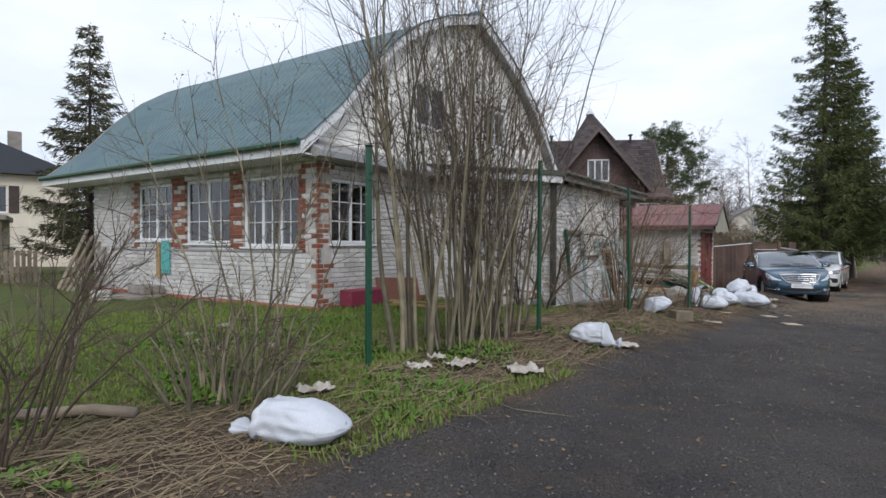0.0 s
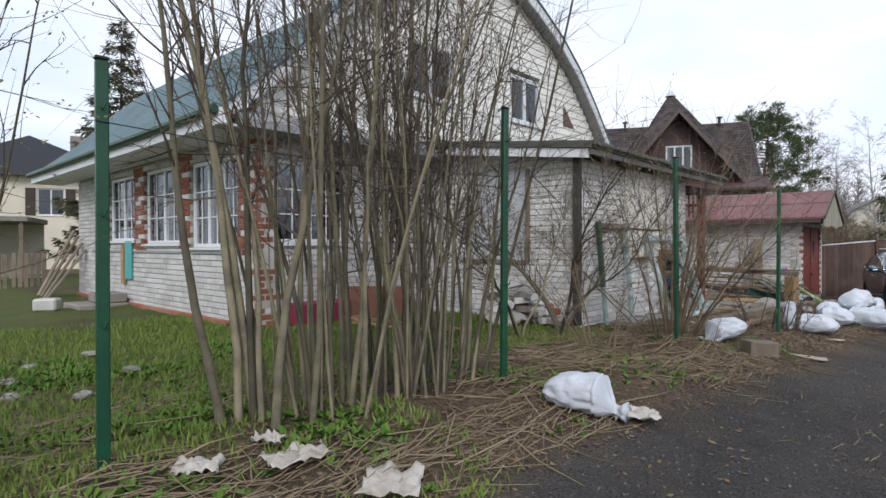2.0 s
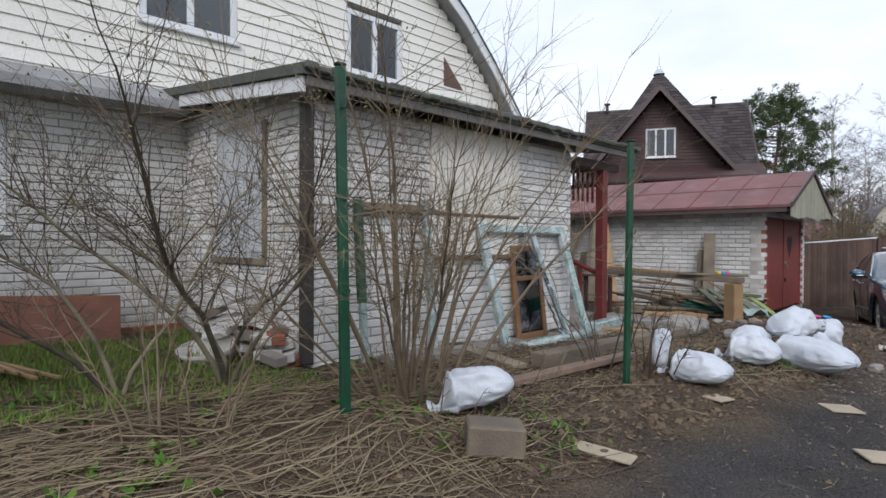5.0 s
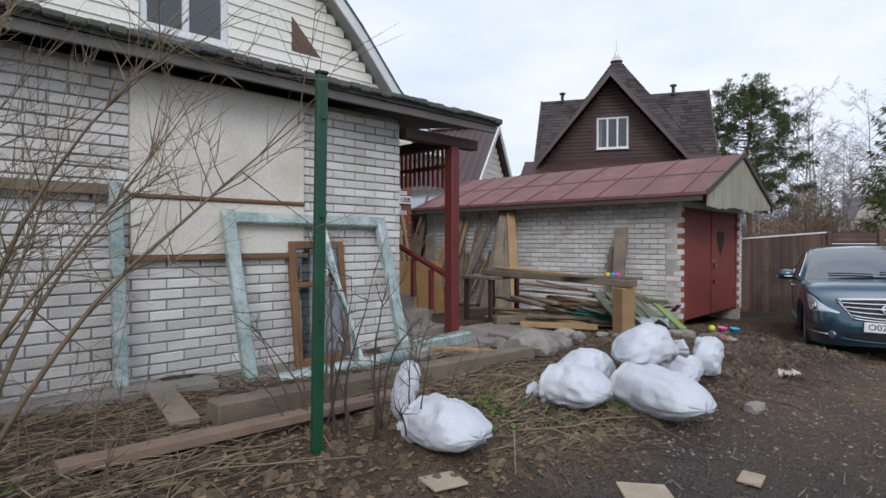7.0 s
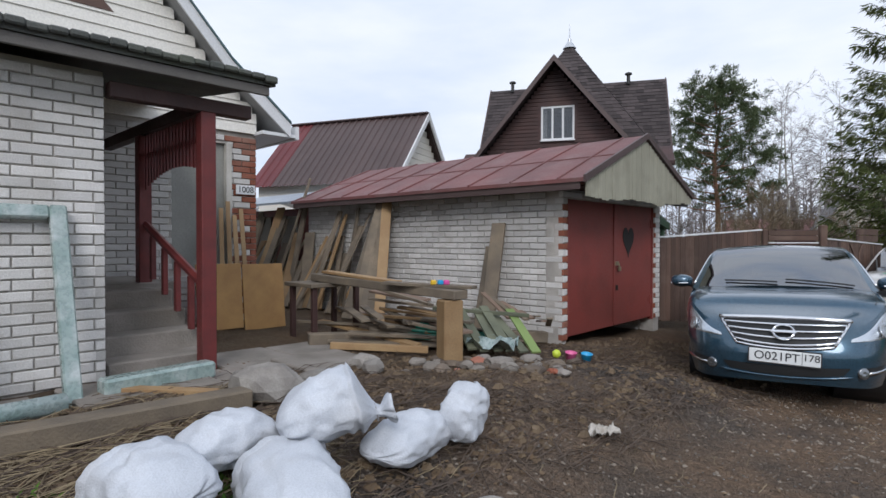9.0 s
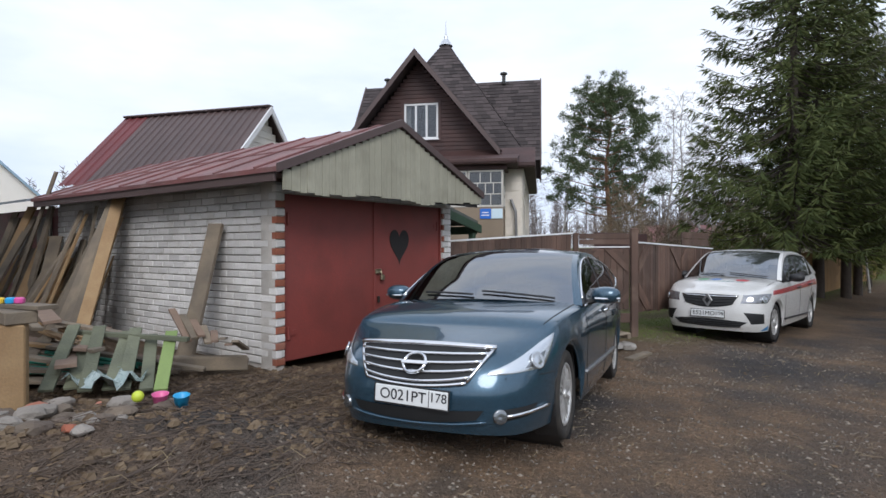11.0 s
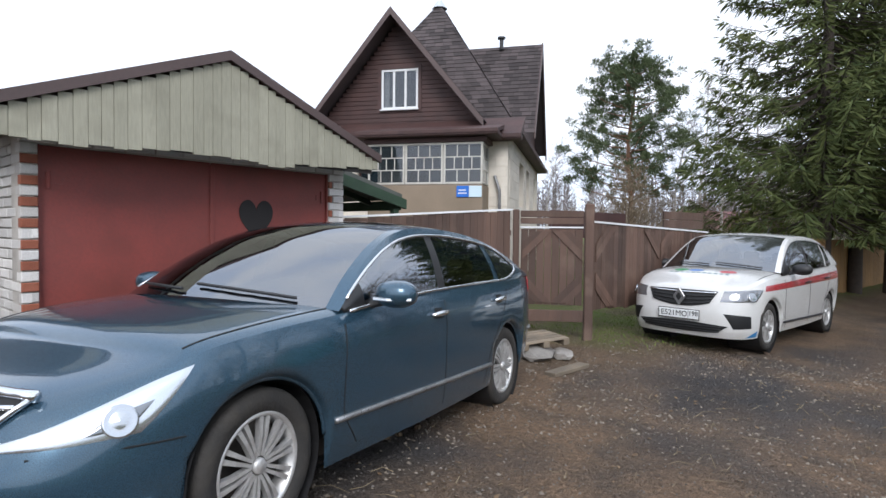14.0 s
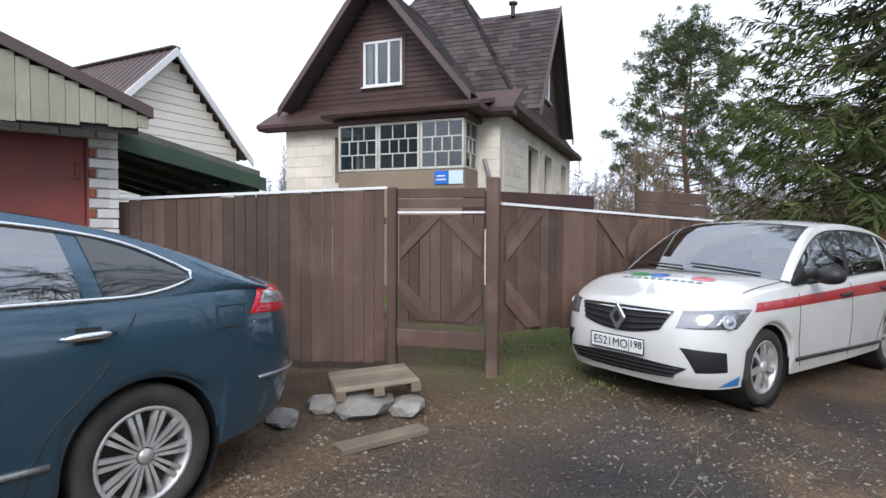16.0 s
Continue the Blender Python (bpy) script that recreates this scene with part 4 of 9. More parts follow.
def shingles(corners, rows_step=0.19, tab=0.3, seed=1, lift=0.02):
    """Overlapping shingle tabs on a triangle or quad: corners are eave left, eave right, top right, top left."""
    a, b, c, d = [Vector(p) for p in corners]
    nrm = (b - a).cross(d - a).normalized() if (d - a).length > 0.01 else (b - a).cross(c - a).normalized()
    rnd = random.Random(seed)
    verts, faces = [], []
    rows = max(2, int(((d + c - a - b) / 2).length / rows_step))
    for i in range(rows):
        t0, t1 = i / rows, min((i + 1.25) / rows, 1.0)
        l0, r0, l1, r1 = a.lerp(d, t0), b.lerp(c, t0), a.lerp(d, t1), b.lerp(c, t1)
        n = max(1, int((r0 - l0).length / tab))
        off = rnd.random()
        cuts = [0.0] + [(k + off) / n for k in range(n) if 0.02 < (k + off) / n < 0.98] + [1.0]
        for p, q in zip(cuts, cuts[1:]):
            up = lift + rnd.uniform(0.0, 0.012)
            k = len(verts)
            e = 0.006 / max((r0 - l0).length, 0.05)
            verts += [tuple(l0.lerp(r0, p + e) + nrm * up), tuple(l0.lerp(r0, q - e) + nrm * up), tuple(l1.lerp(r1, q - e) + nrm * 0.006), tuple(l1.lerp(r1, p + e) + nrm * 0.006), tuple(l0.lerp(r0, p + e)), tuple(l0.lerp(r0, q - e))]
            faces += [(k, k + 1, k + 2, k + 3), (k + 4, k + 5, k + 1, k)]
    verts += [tuple(v) for v in (a, b, c, d)]
    k = len(verts)
    faces.append((k - 4, k - 3, k - 2, k - 1))
    return data_of(verts, faces, SHINGLE, name="shingles")


AX, AY, AZ = 6.25, 35.9, 9.85
bz = 4.3
pc = [(EX0 + 0.2, 32.1, bz), (EX1 - 0.15, 32.1, bz), (EX1 - 0.15, EY1 - 0.2, bz), (EX0 + 0.2, EY1 - 0.2, bz)]
top = (AX, AY, AZ)
for i in range(4):
    p, q = pc[i], pc[(i + 1) % 4]
    part("pyramid_slope", shingles((p, q, top, top), seed=i), None, tall, "brown bitumen shingles", kind="stuff")


def cross_gable(centre, out, half, rz, ez, reach, wall_at, boards, win, seed):
    """A gable that faces the way `out` from the crossing: two shingled slopes, bargeboards and a boarded wall."""
    o, s = Vector((*out, 0)), Vector((-out[1], out[0], 0))
    c = Vector((*centre, 0))
    front, ridge_z = c + o * reach, Vector((0, 0, rz))
    for sign in (1, -1):
        e0 = front + s * half * sign + Vector((0, 0, ez))
        e1 = c + s * half * sign + Vector((0, 0, ez)) + o * 0.8
        r0, r1 = front + ridge_z, c + ridge_z
        quad = (e0, e1, r1, r0) if sign > 0 else (e1, e0, r0, r1)
        part("gable_slope", shingles(quad, seed=seed + sign), None, tall, "brown bitumen shingles", kind="stuff")
        bm = bmesh.new()
        vs = []
        for dz in (0.06, -0.16):
            for d in (0.0, 0.05):
                vs.append([bm.verts.new(p + Vector((0, 0, dz)) + o * d) for p in (front + ridge_z, e0 - Vector((0, 0, 0.02)))])
        for f in ((vs[0][0], vs[0][1], vs[1][1], vs[1][0]), (vs[1][0], vs[1][1], vs[3][1], vs[3][0]), (vs[3][0], vs[3][1], vs[2][1], vs[2][0]), (vs[2][0], vs[2][1], vs[0][1], vs[0][0]), (vs[0][0], vs[1][0], vs[3][0], vs[2][0]), (vs[0][1], vs[2][1], vs[3][1], vs[1][1])):
            bm.faces.new(f)
        bmesh.ops.recalc_face_normals(bm, faces=bm.faces)
        part("bargeboard", bm, RIB_ROOF, tall)
    # boards with the opening left free
    ang = math.degrees(math.atan2(s.y, s.x))
    wm = Matrix.Translation(c + o * wall_at) @ pose(0, 0, 0, 0, 0, ang)
    z = ez - 0.1
    while z < rz - 0.25:
        hw = half * (rz - z - 0.14) / (rz - ez) - 0.05
        hw = min(hw, half - 0.1)
        spans = [(-hw, hw)]
        if win and win[2] < z + 0.1 and win[3] > z + 0.04:
            spans = [(-hw, win[0]), (win[1], hw)]
        for p, q in spans:
            if q - p > 0.05:
                part("gable_board", boxes(((p, -0.012, z), (q, 0.02, z + 0.128)), bev=0.008), MAROON, tall, m=wm)
        z += 0.135
    if win:
        window(tall, wm @ pose(win[0], -0.06, win[2]), win[1] - win[0], win[3] - win[2], 3 if win[1] - win[0] > 1 else 2, depth=0.04, rail=0.07, curtain=[(0.05, 0.2)])
        part("window_trim", boxes(((win[0] - 0.1, -0.04, win[2] - 0.1), (win[0], -0.014, win[3] + 0.1)), ((win[1], -0.04, win[2] - 0.1), (win[1] + 0.1, -0.014, win[3] + 0.1)), ((win[0], -0.04, win[3]), (win[1], -0.014, win[3] + 0.1))), MAROON, tall, m=wm)


cross_gable((AX - 0.23, AY), (0, -1), 2.75, 7.85, 4.55, 4.75, 4.1, 0, (-0.5, 0.66, 5.1, 6.3), 11)
cross_gable((AX, AY - 0.1), (1, 0), 2.7, 8.05, 4.5, 3.75, 3.35, 0, (-0.5, 0.5, 5.3, 6.5), 21)
cross_gable((AX, AY - 0.1), (-1, 0), 2.7, 8.05, 4.5, 3.3, 3.1, 0, None, 31)
spire = bmesh.new()
lathe(spire, [(0.28, AZ - 0.22), (0.16, AZ - 0.02), (0.06, AZ + 0.1), (0.09, AZ + 0.16), (0.03, AZ + 0.22), (0.012, AZ + 0.8), (0.001, AZ + 0.82)], 12, pose(AX, AY, 0))
part("spire", spire, plain("pale_zinc", (0.6, 0.62, 0.64), 0.35, 0.7), tall, "pale metal spire", smooth=True)
for x, y in ((8.6, 35.6), (3.9, 35.6)):
    bm = bmesh.new()
    lathe(bm, [(0.07, 7.9), (0.07, 8.25), (0.14, 8.27), (0.14, 8.33), (0.0, 8.38)], 10, pose(x, y, 0))
    part("flue", bm, plain("black_flue", (0.03, 0.03, 0.03), 0.5), tall)
bm = bmesh.new()
tube(bm, [(9.1, 31.2, 3.0), (9.25, 31.1, 2.6), (9.3, 31.1, 0.2)], 0.045, 8)
part("downpipe", bm, plain("grey_pipe", (0.2, 0.2, 0.2), 0.5, 0.4), tall)

# ---------------------------------------------------------------- houses further off
ribbed = thing("brown_roof_house", pose(2.35, 28.6, 0, 0, 0, 84), "white sided house with dark brown ribbed sheet roof", "house")
RM = pose(2.35, 28.6, 0, 0, 0, 84)


def ribs(p0, p1, p2, p3, pitch, mat):
    """A sheet with raised ribs from the eave p0-p1 to the ridge p3-p2."""
    a, b, c, d = (Vector(p) for p in (p0, p1, p2, p3))
    nrm = (b - a).cross(d - a).normalized()
    n = int((b - a).length / pitch)
    low, up = [], []
    for i in range(n):
        for k, h in ((0.0, 0.0), (0.55, 0.0), (0.65, 0.035), (0.9, 0.035)):
            t = (i + k) / n
            low.append(tuple(a.lerp(b, t) + nrm * h))
            up.append(tuple(d.lerp(c, t) + nrm * h))
    low.append(tuple(b)), up.append(tuple(c))
    m = len(low)
    return data_of(low + up, [(i, i + 1, m + i + 1, m + i) for i in range(m - 1)], mat, name="ribbed_sheet")


part("roof", ribs((-2.3, 4.3, 3.2), (-2.3, 0, 3.2), (0, 0, 5.56), (0, 4.3, 5.56), 0.24, RIB_ROOF), None, ribbed, m=RM)
part("roof_end", ribs((-2.3, 5.2, 3.2), (-2.3, 4.3, 3.2), (0, 4.3, 5.56), (0, 5.2, 5.56), 0.24, RIB_RED), None, ribbed, "brighter red roof sheets", m=RM)
part("roof", ribs((2.3, 0, 3.2), (2.3, 5.2, 3.2), (0, 5.2, 5.56), (0, 0, 5.56), 0.24, RIB_ROOF), None, ribbed, m=RM)
bm = bmesh.new()
prism(bm, [(-2.0, 0.0), (2.0, 0.0), (2.0, 3.4), (0, 5.4), (-2.0, 3.4)], 4.7, pose(0, 0.3, 0))
part("wall", bm, SIDING, ribbed, m=RM)
for k in range(26):
    z = 0.3 + k * 0.2
    hw = 2.0 if z < 3.3 else max(0.0, 2.0 * (5.4 - z) / 2.1)
    if hw > 0.1:
        part("siding_board", boxes(((-hw, 0.27, z), (hw, 0.298, z + 0.185)), bev=0.006), SIDING, ribbed, m=RM)
for sgn in (-1, 1):
    bm = bmesh.new()
    prism(bm, [(0, 5.58), (sgn * 2.32, 3.2), (sgn * 2.32, 3.02), (0, 5.38)], 0.05, pose(0, -0.04, 0))
    part("bargeboard", bm, WHITE, ribbed, m=RM)
part("ridge_cap", boxes(((-0.12, -0.02, 5.55), (0.12, 5.2, 5.62)), bev=0.03), RIB_ROOF, ribbed, m=RM)

# ---------------------------------------------------------------- cars
CHROME = plain("chrome", (0.75, 0.76, 0.78), 0.12, 1.0)
ALLOY = surface("alloy_wheel", (0.62, 0.62, 0.61), (0.52, 0.51, 0.50), 0.38, 9, 60, 0.05, metal=0.55)
TYRE = surface("tyre_rubber", (0.025, 0.024, 0.023), (0.045, 0.04, 0.034), 0.85, 8, 60, 0.2)
TRIM = plain("black_plastic_trim", (0.018, 0.018, 0.019), 0.45)
CAR_GLASS = glass("car_glass", (0.20, 0.23, 0.24), 2.3, 0.01)
LAMP = plain("clear_lamp_glass", (0.62, 0.66, 0.70), 0.24, 0.85, 1.0)
RED_LAMP = plain("red_lamp_glass", (0.5, 0.015, 0.03), 0.1, 0.0, 1.0)
SEAT = surface("dark_seat_cloth", (0.06, 0.055, 0.05), rough=0.9, grain=90)
PLATE_W = plain("number_plate_white", (0.72, 0.74, 0.74), 0.4)


def paint(name, base, second, metal, dirt):
    mat = surface(name, base, second, 0.28, 0.7, 400, 0.0, metal=metal, stain=dirt, stain_scale=2.5, stain_amount=0.25, coat=1.0)
    return mat


class Curve:
    """A smooth line through points that never overshoots them."""

    def __init__(self, xs, ys):
        self.x, self.y = [float(v) for v in xs], [float(v) for v in ys]
        h = [b - a for a, b in zip(self.x, self.x[1:])]
        d = [(b - a) / k for a, b, k in zip(self.y, self.y[1:], h)]
        self.m = [d[0]]
        for i in range(1, len(d)):
            if d[i - 1] * d[i] <= 0:
                self.m.append(0.0)
            else:
                w1, w2 = 2 * h[i] + h[i - 1], h[i] + 2 * h[i - 1]
                self.m.append((w1 + w2) / (w1 / d[i - 1] + w2 / d[i]))
        self.m.append(d[-1])

    def __call__(self, x):
        if x <= self.x[0]:
            return self.y[0]
        if x >= self.x[-1]:
            return self.y[-1]
        i = max(k for k in range(len(self.x) - 1) if self.x[k] <= x)
        h = self.x[i + 1] - self.x[i]
        t = (x - self.x[i]) / h
        return (1 + 2 * t) * (1 - t) ** 2 * self.y[i] + t * (1 - t) ** 2 * h * self.m[i] + t * t * (3 - 2 * t) * self.y[i + 1] + t * t * (t - 1) * h * self.m[i + 1]


class Shell:
    """A car body as sections across the car: x forward, y to the car's left, z up."""

    def __init__(self, c):
        self.c = c
        self.half, self.belt, self.top, self.sill, self.roof = (Curve(*c[k]) for k in ("half", "belt", "top", "low", "roof"))
        self.nose_back, self.tail_back = Curve(*c["nose_back"]), Curve(*c["tail_back"])
        self.L = c["length"] / 2

    def low(self, x):
        c, z = self.c, self.sill(x)
        for ax in c["axles"]:
            d = abs(x - ax)
            if d < c["arch"]:
                z = max(z, c["radius"] + math.sqrt(c["arch"] ** 2 - d * d) * 0.98 + 0.01)
        return z

    def lean(self, x, z):
        """Nose and tail fall back above and below the bumpers."""
        return x - self.nose_back(z) * smooth_step(x, self.L - 0.75, self.L - 0.05) + self.tail_back(z) * smooth_step(-x, self.L - 0.7, self.L - 0.05)

    def section(self, x):
        w, belt, top, low = self.half(x), self.belt(x), self.top(x), self.low(x)
        sill = self.sill(x)
        crease = max(low + 0.05, sill + (belt - sill) * 0.74)
        mid = max(low + 0.03, sill + (belt - sill) * 0.48)
        ys = (w * 0.945, w * 0.975, w * 0.995, w, w * 0.955, w * 0.80, w * 0.45, 0.0)
        zs = (low, low + (mid - low) * 0.35, mid, crease, belt, belt + (top - belt) * 0.62, top - (top - belt) * 0.08, top)
        return Curve(range(8), ys), Curve(range(8), zs)

    def side(self, x, r):
        """The lower body: r runs 0 (sill) over 4 (belt) to 7 (middle of the bonnet or boot)."""
        y, z = self.section(x)
        zz = z(r)
        return Vector((self.lean(x, zz), y(r), zz))

    def row(self, x, rs):
        y, z = self.section(x)
        return [Vector((self.lean(x, z(r)), y(r), z(r))) for r in rs]

    def at(self, x, z, off=0.0):
        """The point on the side, at station x and height z, pushed outwards by off."""
        rs = [i * 0.125 for i in range(45)]
        pts = self.row(x, rs)
        zs = [p.z for p in pts]
        r = float(np.interp(z, zs, rs))
        p, px, pr = self.side(x, r), self.side(x + 0.004, r), self.side(x, min(r + 0.05, 7))
        n = (pr - p).cross(px - p)
        n = n.normalized() if n.length > 1e-9 else Vector((1, 0, 0))
        if n.dot(Vector((x * 0.2, 1, 0))) < 0:
            n = -n
        return p + n * off

    def station(self, y, front=True):
        """The station at which the body is as wide as y."""
        s = 1 if front else -1
        xs = [s * (self.L - 0.9 + 0.9 * math.sin(i / 60 * math.pi / 2)) for i in range(61)]
        return float(np.interp(-abs(y) / 0.985, [-self.half(x) for x in xs], xs))

    def nose(self, y, z, off=0.0, front=True):
        x = self.station(y, front)
        return Vector((self.lean(x, z) + (off if front else -off), y, z))

    def over(self, x, y):
        """Height of the bonnet at (x, y)."""
        pts = self.row(x, [4 + i * 0.1 for i in range(31)])
        return float(np.interp(-abs(y), [-p.y for p in pts], [p.z for p in pts]))

    def cabin(self, x, r, off=0.0):
        """The cabin: r 0 to 1 up the side, 1 to 2 across to the middle, bowed forward at the screen and back at the rear."""
        c = self.c
        w, zb, zr = self.half(x) * 0.955, self.belt(x), self.roof(x)
        ze = max(zb + 0.004, zr - 0.05)
        ye = w - (ze - zb) * c["tumble"]
        if r <= 1:
            return Vector((x, w + (ye - w) * r + 0.022 * math.sin(r * math.pi) + off, zb + (ze - zb) * r + off * 0.4))
        k = r - 1
        bow = 0.24 * smooth_step(x, c["header"] - 0.5, c["roof"][0][-1]) - 0.20 * smooth_step(-x, -c["rear_header"] - 0.4, -c["roof"][0][0])
        return Vector((x + bow * (1 - (1 - k) ** 2), ye * (1 - k), ze + (zr - ze) * math.sin(k * math.pi / 2) ** 0.75))


def grid_mesh(rows, mat, mirror=False):
    """Rows of points joined into a sheet, and the same on the other side of the car."""
    verts, faces = [], []
    for flip in ((1, -1) if mirror else (1,)):
        k, w = len(verts), len(rows[0])
        verts += [(p[0], p[1] * flip, p[2]) for row in rows for p in row]
        for i in range(len(rows) - 1):
            for j in range(w - 1):
                q = (k + i * w + j, k + i * w + j + 1, k + (i + 1) * w + j + 1, k + (i + 1) * w + j)
                faces.append(q if flip > 0 else q[::-1])
    return data_of(verts, faces, mat, True)


def patch(sh, corners, off, mat, flip=1, nx=14, nz=6, bulge=0.0):
    """A piece set on the body's side: corners (x, z) at lower front, lower rear, upper rear, upper front."""
    a, b, c, d = corners
    rows = []
    for i in range(nx + 1):
        u, row = i / nx, []
        for j in range(nz + 1):
            v = j / nz
            x = (a[0] * (1 - u) + b[0] * u) * (1 - v) + (d[0] * (1 - u) + c[0] * u) * v
            z = (a[1] * (1 - u) + b[1] * u) * (1 - v) + (d[1] * (1 - u) + c[1] * u) * v + bulge * math.sin(u * math.pi) * v
            p = sh.at(x, z, off if 0 < i < nx and 0 < j < nz else off * 0.4)
            row.append((p.x, p.y * flip, p.z))
        rows.append(row)
    return grid_mesh(rows, mat)


def wheel(car, m, r, wide, spokes, spoke_w, twin, cap):
    """Tyre and rim; the axle lies along y, the outer face towards +y."""
    bm = bmesh.new()
    rim = r * 0.69
    turn = pose(0, 0, 0, -90, 0, 0)
    lathe(bm, [(rim, -wide), (r * 0.93, -wide), (r, -wide + 0.03), (r, -0.03), (r * 0.965, -0.006), (r * 0.86, 0.004), (rim + 0.008, -0.006), (rim, -0.02)], 40, turn)
    tyre = part("wheel", bm, TYRE, car, "worn road wheel", m=m, smooth=True)
    bm = bmesh.new()
    lathe(bm, [(rim + 0.004, -0.015), (rim - 0.004, -0.006), (rim - 0.018, -0.016), (rim - 0.03, -0.09), (rim - 0.04, -wide + 0.02)], 40, turn)
    part("rim", bm, ALLOY, tyre, m=m, smooth=True)
    bm = bmesh.new()
    lathe(bm, [(0.0, -0.085), (rim - 0.035, -0.085)], 24, turn)
    part("brake_disc", bm, plain("dark_brake_disc", (0.06, 0.055, 0.05), 0.5, 0.7), tyre, m=m)
    for i in range(spokes):
        bm = bmesh.new()
        for off in ((-twin, twin) if twin else (0,)):
            a = 6.2832 * i / spokes
            vs = []
            for rad, hw, yo in ((0.04, spoke_w * 0.75, -0.02), (rim * 0.6, spoke_w * 0.9, -0.012), (rim - 0.012, spoke_w * 1.25, -0.02)):
                ring = []
                for sx, sy in ((-1, 0), (1, 0), (1, -0.03), (-1, -0.03)):
                    t = off * (0.3 + 0.7 * rad / rim) + sx * hw
                    ring.append(bm.verts.new((rad * math.cos(a) - t * math.sin(a), yo + sy, rad * math.sin(a) + t * math.cos(a))))
                vs.append(ring)
            for p, q in zip(vs, vs[1:]):
                for k in range(4):
                    bm.faces.new((p[k], p[(k + 1) % 4], q[(k + 1) % 4], q[k]))
        bmesh.ops.recalc_face_normals(bm, faces=bm.faces)
        part("spoke", bm, ALLOY, tyre, m=m)
    bm = bmesh.new()
    lathe(bm, [(cap, -0.03), (cap, -0.012), (cap * 0.8, -0.004), (0.0, -0.002)], 20, turn)
    part("hub_cap", bm, ALLOY, tyre, m=m, smooth=True)


def car(c, m, label, category):
    body_mat = c["paint"]
    ob = thing(c["name"], m, label, category)
    sh = Shell(c)
    L = sh.L
    xs = sorted({round(L * math.sin(t / 90 * math.pi / 2), 4) for t in range(-90, 91)} | {round(ax + c["arch"] * math.cos(a * 0.1745), 4) for ax in c["axles"] for a in range(19)})
    rs = [i / 4 for i in range(29)]
    cab0, cab1 = c["roof"][0][0], c["roof"][0][-1]
    body = part("body", grid_mesh([sh.row(x, [r for r in rs if r <= 4]) for x in xs], body_mat, True), None, ob, m=m)
    for name, lo, hi in (("bonnet", cab1 - 0.05, L), ("boot_lid", -L, cab0 + 0.25)):
        sel = [lo] + [x for x in xs if lo < x < hi] + [hi]
        part(name, grid_mesh([sh.row(x, [r for r in rs if r >= 4]) for x in sel], body_mat, True), None, ob, m=m)
    cx = sorted({round(cab0 + (cab1 - cab0) * i / 80, 4) for i in range(81)} | {c["header"], c["rear_header"]})
    over = [1.0, 1.03, 1.065, 1.12, 1.2, 1.35, 1.5, 1.7, 1.85, 2.0]

    def across(name, x0, x1, rr, mat, lab=""):
        sel = [x for x in cx if x0 - 1e-6 <= x <= x1 + 1e-6]
        return part(name, grid_mesh([[sh.cabin(x, r) for r in rr] for x in sel], mat, True), None, ob, lab, m=m)

    across("roof", c["rear_header"], c["header"], over, c["roof_mat"])
    across("windscreen", c["header"], cab1, over[2:], CAR_GLASS, "raked windscreen").visible_shadow = False
    across("rear_window", cab0, c["rear_header"], over[3:], CAR_GLASS).visible_shadow = False

    def upright(name, front, back, r0, r1, mat, flip, parent, off=0.0, n=10, lab=""):
        """A piece of the cabin's side between two slanted edges (x at the belt, x at the roof)."""
        rows = []
        for i in range(n + 1):
            u, row = i / n, []
            for j in range(7):
                r = r0 + (r1 - r0) * j / 6
                lo, hi = back[0] + (front[0] - back[0]) * u, back[1] + (front[1] - back[1]) * u
                p = sh.cabin(lo + (hi - lo) * r, r, off)
                row.append((p.x, p.y * flip, p.z))
            rows.append(row)
        return part(name, grid_mesh(rows, mat), None, parent, lab, m=m)

    for flip in (1, -1):
        for x0, x1, rr in ((c["header"], cab1, over[:3]), (cab0, c["rear_header"], over[:4])):
            sel = [x for x in cx if x0 - 1e-6 <= x <= x1 + 1e-6]
            part("pillar", grid_mesh([[Vector((p.x, p.y * flip, p.z)) for p in (sh.cabin(x, r) for r in rr)] for x in sel], body_mat), None, ob, m=m)
        sel = cx
        part("roof_rail", grid_mesh([[Vector((p.x, p.y * flip, p.z)) for p in (sh.cabin(x, r) for r in (0.87, 0.94, 1.0))] for x in sel], body_mat), None, ob, m=m)
        part("belt_line", grid_mesh([[Vector((p.x, p.y * flip, p.z)) for p in (sh.cabin(x, r) for r in (0.0, 0.05))] for x in sel], body_mat), None, ob, m=m)
        cuts = c["cuts"]
        for k in range(len(cuts) - 1):
            kind = c["fill"][k]
            mat = {"glass": CAR_GLASS, "dark": TRIM, "paint": body_mat}[kind]
            name = {"glass": "side_window", "dark": "pillar", "paint": "rear_quarter"}[kind]
            piece = upright(name, cuts[k], cuts[k + 1], 0.05, 0.87, mat, flip, ob, n=24)
            if kind == "glass":
                piece.visible_shadow = False
        # small fixed window behind the rear door, drawn in to a point
        q0, q1 = c["quarter"]
        rows = []
        for i in range(13):
            u = i / 12
            lo, hi = 0.07 + c["pinch"] * 0.30 * u ** 3, 0.85 - c["pinch"] * 0.30 * u ** 2.2
            row = []
            for j in range(6):
                r = lo + (hi - lo) * j / 5
                x = (q0[0] + (q0[1] - q0[0]) * r) * (1 - u) + (q1[0] + (q1[1] - q1[0]) * r) * u
                p = sh.cabin(x, r, 0.004)
                row.append((p.x, p.y * flip, p.z))
            rows.append(row)
        part("quarter_window", grid_mesh(rows, TINT), None, ob, "dark tinted corner window", m=m)
